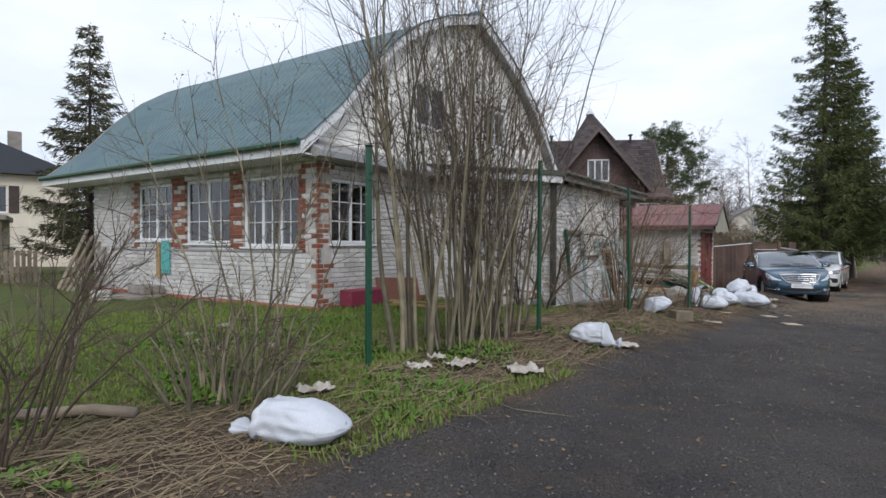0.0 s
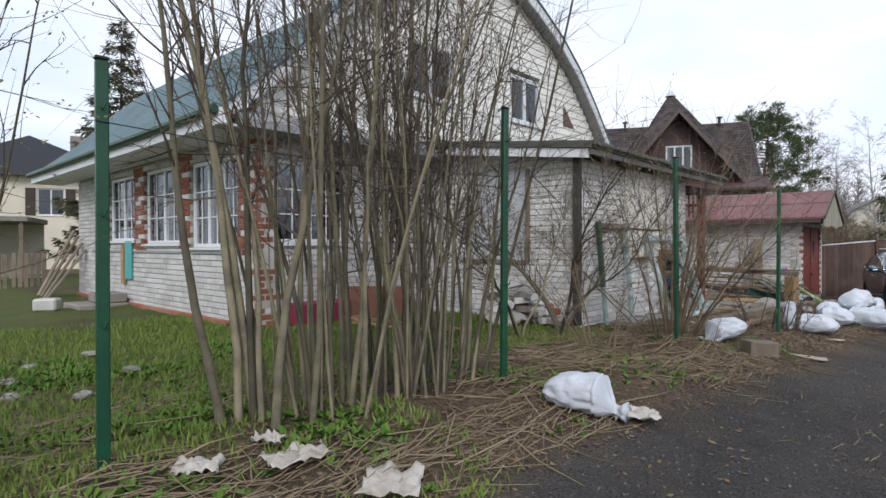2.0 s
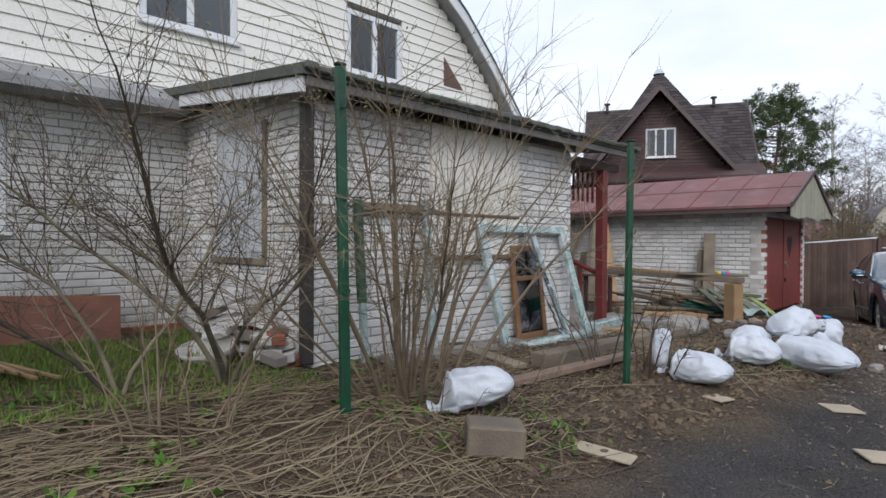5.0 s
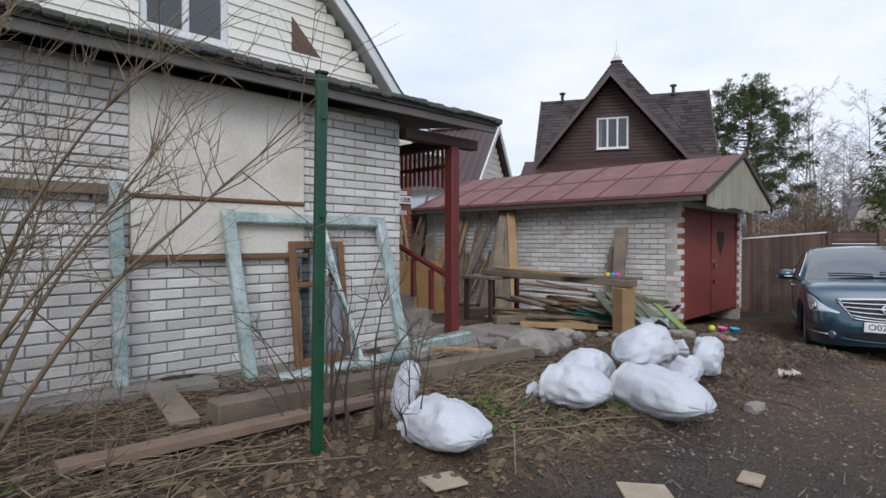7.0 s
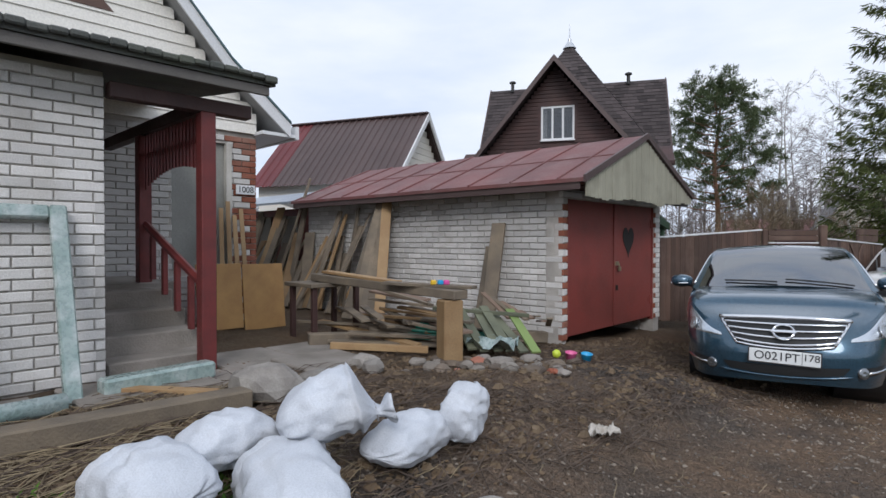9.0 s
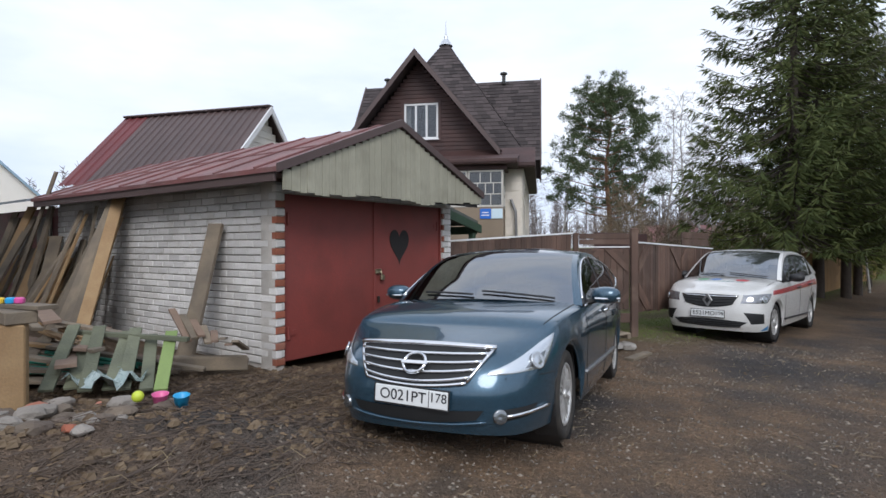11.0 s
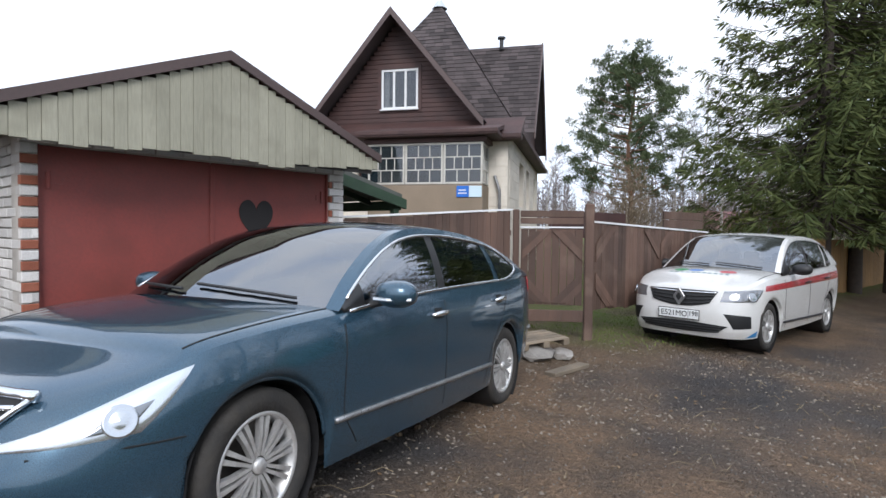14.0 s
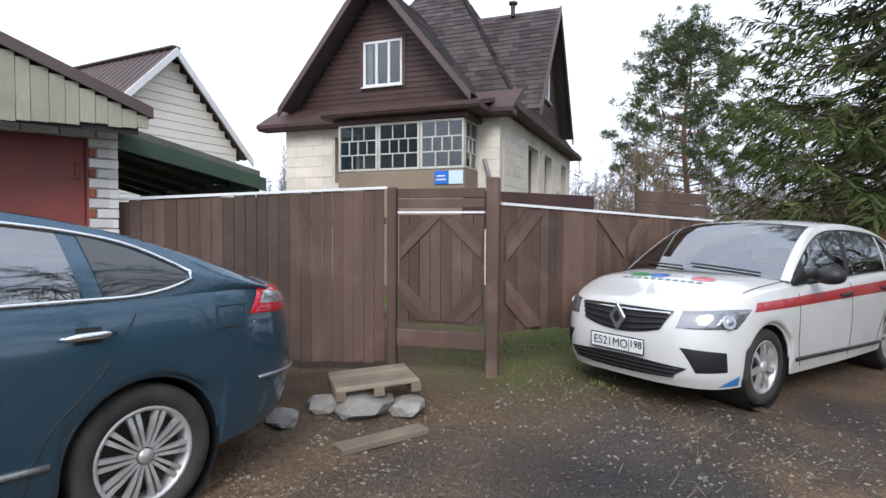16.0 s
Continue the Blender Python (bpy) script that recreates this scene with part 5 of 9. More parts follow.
        # bright or dark line round the side windows
        xs_in = [cab1 - 0.08 - (cab1 - 0.08 - q1[0]) * i / 40 for i in range(41)]

        def ease(x):
            return min(max((q0[0] - x) / (q0[0] - q1[0]), 0.0), 1.0)
        loop = [sh.cabin(x, 0.05 + c["pinch"] * 0.32 * ease(x) ** 3, 0.006) for x in xs_in] + [sh.cabin(x, 0.88 - c["pinch"] * 0.32 * ease(x) ** 2.2, 0.006) for x in xs_in[::-1]]
        bm = bmesh.new()
        tube(bm, [(p.x, p.y * flip, p.z) for p in loop], 0.010 if c["chrome"] else 0.006, 6)
        part("window_trim", bm, CHROME if c["chrome"] else TRIM, ob, m=m, smooth=True)
        for line in c["gaps"]:
            bm = bmesh.new()
            way = Curve([p[1] for p in line], [p[0] for p in line])
            pts = [sh.at(way(z), z) for z in np.linspace(line[0][1], line[-1][1], 14)]
            tube(bm, [(p.x, (p.y - 0.001) * flip, p.z) for p in pts], 0.0045, 5)
            part("door_gap", bm, SEAM, body, m=m)
        # gap between bonnet and wing
        bm = bmesh.new()
        pts = [sh.side(x, 4.55) for x in np.linspace(cab1 - 0.02, c["head"][2][0] + 0.02, 16)]
        tube(bm, [(p.x, p.y * flip, p.z) for p in pts], 0.0045, 5)
        part("bonnet_gap", bm, SEAM, body, m=m)
        for hx, hz in c["handles"]:
            p = sh.at(hx, hz)
            bm = bmesh.new()
            tube(bm, [(hx - 0.105, (p.y + 0.012) * flip, p.z + 0.004), (hx - 0.05, (p.y + 0.034) * flip, p.z + 0.006), (hx + 0.06, (p.y + 0.034) * flip, p.z + 0.001), (hx + 0.11, (p.y + 0.010) * flip, p.z - 0.006)], [0.009, 0.017, 0.017, 0.010], 8)
            part("door_handle", bm, CHROME if c["chrome"] else TRIM, body, "chrome door handle" if c["chrome"] else "", m=m, smooth=True)
            part("handle_recess", patch(sh, ((hx + 0.055, hz - 0.035), (hx - 0.055, hz - 0.035), (hx - 0.05, hz + 0.035), (hx + 0.05, hz + 0.035)), 0.0015, SEAM, flip, 6, 4), None, body, m=m)
        # mirror
        mp = sh.cabin(c["mirror"], 0.08)
        bm = bmesh.new()
        bmesh.ops.create_uvsphere(bm, u_segments=20, v_segments=12, radius=1)
        for v in bm.verts:
            if v.co.x < -0.35:
                v.co.x = -0.35
            v.co.z = math.copysign(abs(v.co.z) ** 0.75, v.co.z)
        bmesh.ops.transform(bm, matrix=Matrix.Translation((mp.x + 0.02, (mp.y + 0.15) * flip, mp.z + 0.055)) @ pose(0, 0, 0, 0, 0, -8 * flip) @ Matrix.Diagonal((0.10, 0.125, 0.075, 1)), verts=bm.verts)
        mir = part("mirror", bm, body_mat if c["chrome"] else TRIM, ob, m=m, smooth=True)
        bm = bmesh.new()
        tube(bm, [(mp.x + 0.04, (mp.y - 0.02) * flip, mp.z - 0.01), (mp.x + 0.01, (mp.y + 0.09) * flip, mp.z + 0.02)], 0.026, 8)
        part("mirror_arm", bm, TRIM, mir, m=m)
        if c["chrome"]:
            bm = bmesh.new()
            tube(bm, [(mp.x + 0.115, (mp.y + 0.07) * flip, mp.z + 0.03), (mp.x + 0.118, (mp.y + 0.15) * flip, mp.z + 0.028), (mp.x + 0.06, (mp.y + 0.265) * flip, mp.z + 0.03)], 0.011, 6)
            part("turn_lamp", bm, LAMP, mir, m=m)
        # lamps
        hd = c["head"]
        hl = part("headlight", patch(sh, hd, 0.008, LAMP if c["chrome"] else GREY_LAMP, flip, 18, 8, c["head_bulge"]), None, ob, "clear swept-back headlight", m=m)

        def inside(u, v):
            return tuple((hd[0][k] * (1 - u) + hd[1][k] * u) * (1 - v) + (hd[3][k] * (1 - u) + hd[2][k] * u) * v for k in (0, 1))
        part("bezel", patch(sh, (inside(0.40, 0.10), inside(0.84, 0.10), inside(0.80, 0.72), inside(0.46, 0.80)), 0.010, BEZEL, flip, 10, 6), None, hl, m=m)
        p = sh.at(*inside(0.62, 0.40), 0.012)
        q = sh.at(*inside(0.62, 0.40), 0.05)
        aim = (q - p).normalized()
        bm = bmesh.new()
        lathe(bm, [(0.056, 0.0), (0.058, 0.010), (0.050, 0.013), (0.040, 0.008), (0.025, 0.015), (0.0, 0.018)], 20, Matrix.Translation((p.x, p.y * flip, p.z)) @ Vector((aim.x, aim.y * flip, aim.z)).to_track_quat("Z", "Y").to_matrix().to_4x4())
        part("lens", bm, LENS, hl, m=m, smooth=True)
        tl = part("tail_light", patch(sh, c["tail"], 0.010, RED_LAMP, flip, 16, 6), None, ob, "red and clear tail light", m=m)
        ta = c["tail"]
        part("clear_strip", patch(sh, ((ta[0][0] - 0.05, ta[0][1] + 0.035), (ta[1][0] + 0.05, ta[1][1] + 0.03), (ta[2][0] + 0.05, ta[2][1] - 0.02), (ta[3][0] - 0.03, ta[3][1] - 0.02)), 0.013, LAMP, flip, 12, 4), None, tl, m=m)
        bm = bmesh.new()
        tube(bm, [(p.x, (p.y + 0.006) * flip, p.z) for p in (sh.at(x, c["strip_z"] + 0.012 * x) for x in np.linspace(c["axles"][1] + 0.42, c["axles"][0] - 0.40, 16))], 0.016, 6)
        part("sill_strip", bm, DULLCHROME if c["chrome"] else TRIM, body, m=m, smooth=True)
        for k, ax in enumerate(c["axles"]):
            bm = bmesh.new()
            arc = []
            for i in range(25):
                x = ax + c["arch"] * math.cos(math.pi * i / 24) * 0.995
                p = sh.side(x, 0.0)
                arc.append((p.x, (p.y - 0.002) * flip, p.z))
            tube(bm, arc, 0.012, 6)
            part("arch_lip", bm, body_mat, body, m=m, smooth=True)
            well = bmesh.new()
            w = sh.half(ax) * 0.93
            for prof in ([(c["arch"] * 1.0, -0.40), (c["arch"] * 1.0, 0.0)], [(0.0, -0.40), (c["arch"] * 1.0, -0.40)]):
                lathe(well, prof, 28, Matrix.Translation((ax, w * flip, c["radius"])) @ pose(0, 0, 0, -90 * flip, 0, 0))
            part("wheel_well", well, TRIM, ob, m=m)
            wheel(ob, m @ Matrix.Translation((ax, (sh.half(ax) - 0.055) * flip, c["radius"])) @ pose(0, 0, 0, 0, 0, 0 if flip > 0 else 180) @ pose(0, 0, 0, 0, 25 * k + 10, 0), c["radius"], 0.21, *c["spokes"])
    # floor, dashboard, shelf, seats
    part("underbody", boxes(((c["axles"][1] + 0.42, -0.72, 0.22), (c["axles"][0] - 0.42, 0.72, 0.30)), ((-L + 0.3, -0.45, 0.26), (L - 0.3, 0.45, 0.34))), TRIM, ob, m=m)
    part("dashboard", boxes(((cab1 - 0.75, -0.66, 0.6), (cab1 - 0.05, 0.66, sh.belt(cab1 - 0.4) - 0.01)), bev=0.06), SEAT, ob, m=m)
    part("rear_shelf", boxes(((cab0 + 0.1, -0.6, 0.7), (cab0 + 0.6, 0.6, sh.belt(cab0) - 0.01)), bev=0.03), SEAT, ob, m=m)
    for sx, wide in ((cab1 - 1.42, 0.25), (cab1 - 2.30, 0.25)):
        for sy in (-0.37, 0.37):
            bm = bmesh.new()
            box2(bm, (sx, sy - wide, 0.35), (sx + 0.5, sy + wide, 0.58), bev=0.06)
            box(bm, (sx - 0.02, sy, 0.82), (0.14, 2 * wide, 0.58), pose(0, 0, 0), 0.05)
            box(bm, (sx - 0.06, sy, 1.16), (0.09, 0.24, 0.16), None, 0.03)
            part("seat", bm, SEAT, ob, m=m)
    bm = bmesh.new()
    for i in range(20):
        a0, a1 = 6.2832 * i / 20, 6.2832 * (i + 1) / 20
        tube(bm, [(cab1 - 0.80 + 0.06 * math.sin(a), 0.37 + 0.18 * math.cos(a), 0.93 + 0.18 * math.sin(a)) for a in (a0, a1)], 0.013, 5, False)
    part("steering_wheel", bm, TRIM, ob, m=m)
    for y0, y1 in ((0.62, 0.05), (-0.02, -0.5)):
        bm = bmesh.new()
        pts = []
        for i in range(7):
            y = y0 + (y1 - y0) * i / 6
            p = sh.cabin(cab1 - 0.03 - 0.006 * i, 2 - min(abs(y) / 0.72, 1.0) * 0.9)
            pts.append((p.x + 0.012, p.y if y > 0 else -p.y, p.z + 0.014))
        tube(bm, pts, 0.009, 5)
        part("wiper", bm, TRIM, ob, m=m)
    return ob, sh, body


def nose_panel(sh, outline, mat, off, n=24, rows=5):
    """A panel over the nose between a lower and an upper line z(y) from -w to w."""
    w0, w1, low, high = outline
    grid = []
    for i in range(n + 1):
        row = []
        for j in range(rows + 1):
            v, s = j / rows, 2 * i / n - 1
            y = s * (w0 + (w1 - w0) * v)
            z = low(s) + (high(s) - low(s)) * v
            row.append(sh.nose(y, z, off))
        grid.append(row)
    return grid_mesh(grid, mat)


def nose_bar(sh, w, zfun, r, off):
    bm = bmesh.new()
    tube(bm, [tuple(sh.nose(s * w, zfun(s), off)) for s in np.linspace(-1, 1, 25)], r, 8)
    return bm


def number_plate(ob, m, text, tail):
    pl = part("number_plate", boxes(((-0.26, -0.006, -0.056), (0.26, 0.004, 0.056)), bev=0.004), PLATE_W, ob, "white number plate", m=m)
    part("plate_border", boxes(((-0.27, 0.0, -0.066), (0.27, 0.003, 0.066))), TRIM, pl, m=m)
    lettering("plate_text", text, 0.098, INK, pl, m @ pose(-0.055, -0.009, 0.0, 90, 0, 0), depth=0.001)
    lettering("plate_region", tail, 0.082, INK, pl, m @ pose(0.195, -0.009, 0.012, 90, 0, 0), depth=0.001)
    part("plate_line", boxes(((0.128, -0.008, -0.052), (0.132, -0.006, 0.052))), INK, pl, m=m)


SEAM = plain("dark_panel_gap", (0.008, 0.009, 0.010), 0.6)
TINT = plain("dark_tinted_glass", (0.012, 0.016, 0.018), 0.02, 0.0, 1.0, 0.8)
BEZEL = plain("lamp_bezel", (0.22, 0.235, 0.25), 0.18, 0.8, 1.0)
GREY_LAMP = plain("dull_lamp_glass", (0.30, 0.31, 0.33), 0.14, 0.7, 1.0)
LENS = plain("lamp_lens", (0.50, 0.53, 0.56), 0.2, 0.85, 1.0)
DULLCHROME = surface("dusty_chrome_strip", (0.36, 0.37, 0.38), (0.26, 0.26, 0.26), 0.35, 8, 60, 0.02, metal=0.7)
BLUE = paint("blue_metallic_paint", (0.042, 0.098, 0.150), (0.037, 0.088, 0.136), 0.55, (0.075, 0.105, 0.13))
WHITE_CAR = paint("white_car_paint", (0.72, 0.72, 0.71), (0.66, 0.66, 0.64), 0.0, (0.46, 0.41, 0.34))
BLUE_SPEC = dict(
    name="saloon_car", paint=BLUE, roof_mat=BLUE, length=4.85, axles=(1.465, -1.31), arch=0.375, radius=0.33, tumble=0.42, chrome=True,
    half=([-2.425, -2.415, -2.39, -2.34, -2.26, -2.12, -1.9, -1.6, -1.0, 0.0, 1.0, 1.4, 1.7, 1.92, 2.10, 2.22, 2.31, 2.37, 2.41, 2.425], [0.0, 0.25, 0.43, 0.575, 0.68, 0.77, 0.835, 0.875, 0.8925, 0.8975, 0.890, 0.870, 0.835, 0.79, 0.725, 0.655, 0.565, 0.45, 0.27, 0.0]),
    belt=([-2.425, -2.3, -2.1, -1.8, -1.3, -0.5, 0.3, 1.0, 1.5, 1.9, 2.2, 2.35, 2.425], [0.97, 1.05, 1.09, 1.09, 1.065, 1.03, 0.995, 0.95, 0.905, 0.83, 0.735, 0.68, 0.66]),
    top=([-2.425, -2.3, -2.15, -1.9, -1.0, 1.0, 1.3, 1.6, 1.9, 2.15, 2.3, 2.425], [1.12, 1.165, 1.17, 1.15, 1.11, 1.02, 0.995, 0.955, 0.90, 0.835, 0.785, 0.74]),
    low=([-2.425, -2.2, -1.8, -1.3, 0.0, 1.4, 1.9, 2.2, 2.425], [0.42, 0.36, 0.30, 0.25, 0.215, 0.21, 0.20, 0.19, 0.21]),
    roof=([-2.0, -1.8, -1.5, -1.2, -0.9, -0.6, -0.3, 0.0, 0.25, 0.45, 0.65, 0.85, 1.02], [1.15, 1.222, 1.325, 1.41, 1.465, 1.492, 1.502, 1.49, 1.45, 1.38, 1.275, 1.145, 1.015]),
    nose_back=([0.18, 0.30, 0.45, 0.55, 0.655, 0.76, 0.85], [0.05, 0.012, 0.0, 0.03, 0.09, 0.19, 0.34]),
    tail_back=([0.3, 0.5, 0.65, 0.9, 1.15], [0.08, 0.02, 0.0, 0.05, 0.11]),
    header=0.25, rear_header=-1.2, pinch=1.0, quarter=((-1.10, -1.00), (-1.50, -1.44)),
    cuts=[(0.99, 0.99), (0.80, 0.80), (-0.03, -0.07), (-0.13, -0.16), (-1.02, -0.92), (-2.0, -2.0)], fill=["dark", "glass", "dark", "glass", "paint"],
    gaps=[((0.86, 0.28), (1.0, 0.5), (0.99, 0.9)), ((-0.10, 0.27), (-0.09, 0.5), (-0.07, 0.97)), ((-0.80, 0.28), (-0.87, 0.52), (-1.08, 0.76), (-1.22, 1.0))],
    handles=[(0.03, 0.885), (-1.02, 0.925)], mirror=0.70, strip_z=0.425,
    head=((2.36, 0.575), (2.02, 0.605), (1.84, 0.815), (2.355, 0.60)), head_bulge=0.035,
    tail=((-1.84, 0.96), (-2.395, 0.95), (-2.38, 1.085), (-1.96, 1.115)), spokes=(10, 0.0095, 0.021, 0.035))
BM = pose(9.764, 19.301, -0.004, 0, -2.8, -103.7) @ pose(0, 0, 0, 1.0, 0, 0)
blue_car, sh, body = car(BLUE_SPEC, BM, "dark blue metallic saloon car parked before the red garage doors", "car")
# grille with bright bars, emblem ring, intake, fog lamps
gr = part("grille", nose_panel(sh, (0.36, 0.49, lambda s: 0.505 + 0.03 * s * s, lambda s: 0.745 - 0.012 * s * s), SEAM, 0.012), None, blue_car, m=BM)
for i in range(4):
    v = (i + 0.75) / 4.6
    part("grille_bar", nose_bar(sh, 0.36 + 0.13 * v, lambda s, v=v: 0.505 + 0.03 * s * s * (1 - v) + 0.24 * v - 0.014 * (1 - s * s) * (1 - v), 0.0105, 0.022), CHROME, gr, "bright grille bar", m=BM, smooth=True)
part("grille_bar", nose_bar(sh, 0.50, lambda s: 0.752 - 0.014 * s * s, 0.021, 0.016), CHROME, gr, "broad bright top bar", m=BM, smooth=True)
part("grille_bar", nose_bar(sh, 0.36, lambda s: 0.502 + 0.03 * s * s, 0.012, 0.016), CHROME, gr, "bright grille bar", m=BM, smooth=True)
for s in (1, -1):
    bm = bmesh.new()
    tube(bm, [tuple(sh.nose(s * (0.36 + 0.13 * v), 0.535 + 0.2 * v, 0.014)) for v in np.linspace(0, 1, 7)], 0.012, 6)
    part("grille_side", bm, CHROME, gr, m=BM, smooth=True)
ring_m = Matrix.Translation(sh.nose(0.0, 0.64, 0.045)) @ pose(0, 0, 0, 0, -38, 0)
bm = bmesh.new()
loop = [ring_m @ Vector((0, 0.078 * math.cos(6.2832 * i / 28), 0.072 * math.sin(6.2832 * i / 28))) for i in range(29)]
tube(bm, [tuple(p) for p in loop], 0.011, 8, False)
box(bm, (0.004, 0, 0), (0.018, 0.19, 0.03), ring_m, 0.004)
part("emblem", bm, CHROME, gr, "round chrome emblem", m=BM, smooth=False)
part("lower_intake", nose_panel(sh, (0.42, 0.47, lambda s: 0.275 + 0.03 * s * s, lambda s: 0.355 + 0.012 * s * s), SEAM, 0.010, 20, 3), None, blue_car, m=BM)
part("intake_lip", nose_bar(sh, 0.48, lambda s: 0.262 + 0.03 * s * s, 0.010, 0.010), BLUE, blue_car, m=BM, smooth=True)
for fy in (1, -1):
    part("fog_recess", patch(sh, ((2.335, 0.29), (2.13, 0.31), (2.05, 0.385), (2.33, 0.365)), 0.006, SEAM, fy, 12, 4), None, blue_car, m=BM)
    bm = bmesh.new()
    pts = [sh.at(x, 0.325 + 0.03 * (2.29 - x) / 0.35, 0.012) for x in np.linspace(2.29, 1.94, 10)]
    tube(bm, [(p.x, p.y * fy, p.z) for p in pts], 0.013, 6)
    part("bumper_strip", bm, CHROME, blue_car, m=BM, smooth=True)
    p = sh.at(2.315, 0.325, 0.0)
    bm = bmesh.new()
    lathe(bm, [(0.046, 0), (0.046, 0.03), (0.037, 0.034), (0.0, 0.028)], 16, Matrix.Translation((p.x - 0.012, p.y * fy, p.z)) @ pose(0, 0, 0, 0, 86, 32 * fy))
    part("fog_lamp", bm, BEZEL, blue_car, m=BM, smooth=True)
    bm = bmesh.new()
    pts = [sh.at(x, 0.56, 0.0) for x in np.linspace(1.85, 2.05, 8)] + [sh.at(2.3, 0.555, 0.0)]
    tube(bm, [(p.x, p.y * fy, p.z) for p in pts], 0.004, 5)
    part("bumper_gap", bm, SEAM, body, m=BM)
    bm = bmesh.new()
    pts = [sh.at(x, 0.60, 0.006) for x in np.linspace(-1.92, -2.36, 10)]
    tube(bm, [(p.x, p.y * fy, p.z) for p in pts], 0.012, 6)
    part("rear_bumper_strip", bm, DULLCHROME, blue_car, m=BM, smooth=True)
number_plate(blue_car, BM @ Matrix.Translation(sh.nose(0.0, 0.43, 0.022)) @ pose(-0.004, 0.0, 0.0, 0, 0, 90) @ pose(0, 0, 0, 0, 2.5, 0), "O021PT", "178")
part("sunroof", grid_mesh([[sh.cabin(x, r) + Vector((0, 0, 0.006)) for r in (1.35, 1.5, 1.7, 1.85, 2.0)] for x in np.linspace(-0.62, 0.05, 12)], TINT, True), None, blue_car, "dark glass sunroof", m=BM)
flap = [sh.at(x, z, 0.002) for x, z in ((-1.62, 0.90), (-1.80, 0.905), (-1.81, 1.015), (-1.63, 1.01), (-1.62, 0.90))]
bm = bmesh.new()
tube(bm, [tuple(p) for p in flap], 0.0035, 5)
part("fuel_flap", bm, SEAM, body, m=BM)

WHITE_SPEC = dict(
    name="patrol_car", paint=WHITE_CAR, roof_mat=WHITE_CAR, length=4.35, axles=(1.345, -1.29), arch=0.355, radius=0.31, tumble=0.32, chrome=False,
    half=([-2.175, -2.165, -2.14, -2.08, -2.0, -1.85, -1.55, -1.0, 0.0, 1.0, 1.4, 1.65, 1.82, 1.95, 2.04, 2.11, 2.15, 2.168, 2.175], [0.0, 0.3, 0.5, 0.66, 0.745, 0.81, 0.85, 0.862, 0.866, 0.862, 0.852, 0.832, 0.795, 0.735, 0.66, 0.55, 0.42, 0.26, 0.0]),
    belt=([-2.175, -2.0, -1.7, -1.2, 0.0, 0.9, 1.4, 1.7, 1.95, 2.1, 2.175], [0.95, 1.03, 1.05, 1.03, 0.985, 0.955, 0.92, 0.875, 0.82, 0.78, 0.76]),
    top=([-2.175, -2.0, -1.85, -1.5, 0.0, 1.0, 1.3, 1.6, 1.85, 2.05, 2.175], [1.10, 1.145, 1.14, 1.12, 1.08, 1.05, 1.02, 0.98, 0.93, 0.875, 0.83]),
    low=([-2.175, -1.9, -1.5, 0.0, 1.3, 1.7, 2.0, 2.175], [0.40, 0.33, 0.26, 0.215, 0.21, 0.195, 0.185, 0.19]),
    roof=([-1.8, -1.6, -1.35, -1.05, -0.7, -0.3, 0.0, 0.25, 0.45, 0.65, 0.85, 1.03], [1.14, 1.25, 1.385, 1.48, 1.532, 1.55, 1.543, 1.507, 1.43, 1.315, 1.18, 1.045]),
    nose_back=([0.18, 0.30, 0.45, 0.6, 0.7, 0.8, 0.9, 1.0], [0.06, 0.01, 0.0, 0.015, 0.04, 0.09, 0.2, 0.36]),
    tail_back=([0.3, 0.5, 0.65, 0.9, 1.15], [0.06, 0.01, 0.0, 0.06, 0.10]),
    header=0.25, rear_header=-1.05, pinch=0.2, quarter=((-1.05, -1.0), (-1.28, -1.12)),
    cuts=[(1.0, 1.0), (0.74, 0.74), (-0.04, -0.10), (-0.15, -0.19), (-1.0, -0.95), (-1.8, -1.8)], fill=["dark", "glass", "dark", "glass", "paint"],
    gaps=[((0.84, 0.27), (0.92, 0.5), (0.93, 0.9)), ((-0.12, 0.27), (-0.12, 0.5), (-0.10, 0.96)), ((-0.76, 0.27), (-0.85, 0.5), (-1.04, 0.74), (-1.12, 0.98))],
    handles=[(0.05, 0.85), (-0.9, 0.88)], mirror=0.66, strip_z=0.33,
    head=((2.135, 0.645), (1.82, 0.655), (1.66, 0.80), (2.12, 0.775)), head_bulge=0.01,
    tail=((-1.93, 0.80), (-2.15, 0.80), (-2.14, 1.0), (-1.95, 1.0)), spokes=(7, 0.02, 0.0, 0.05))
WHEAD = -124.0
WM = pose(12.745 - 2.17 * math.cos(radians(WHEAD)), 23.392 - 2.17 * math.sin(radians(WHEAD)), -0.085, 0, -0.8, WHEAD)
white_car, sh, body = car(WHITE_SPEC, WM, "muddy white patrol saloon with red side stripe and coloured bonnet spots", "car")
gr = part("grille", nose_panel(sh, (0.37, 0.45, lambda s: 0.565 + 0.055 * s * s, lambda s: 0.775 - 0.005 * s * s), SEAM, 0.010), None, white_car, m=WM)
for i in range(4):
    v = (i + 0.6) / 4.2
    part("grille_bar", nose_bar(sh, 0.37 + 0.08 * v, lambda s, v=v: 0.565 + 0.055 * s * s * (1 - v) + 0.21 * v, 0.007 if i < 3 else 0.011, 0.018), CHROME if i == 3 else TRIM, gr, m=WM, smooth=True)
bm = bmesh.new()
prism(bm, [(0, 0.118), (0.082, 0), (0, -0.118), (-0.082, 0)], 0.03, Matrix.Translation(sh.nose(0, 0.68, 0.06)) @ pose(0, 0, 0, 0, 0, 90))
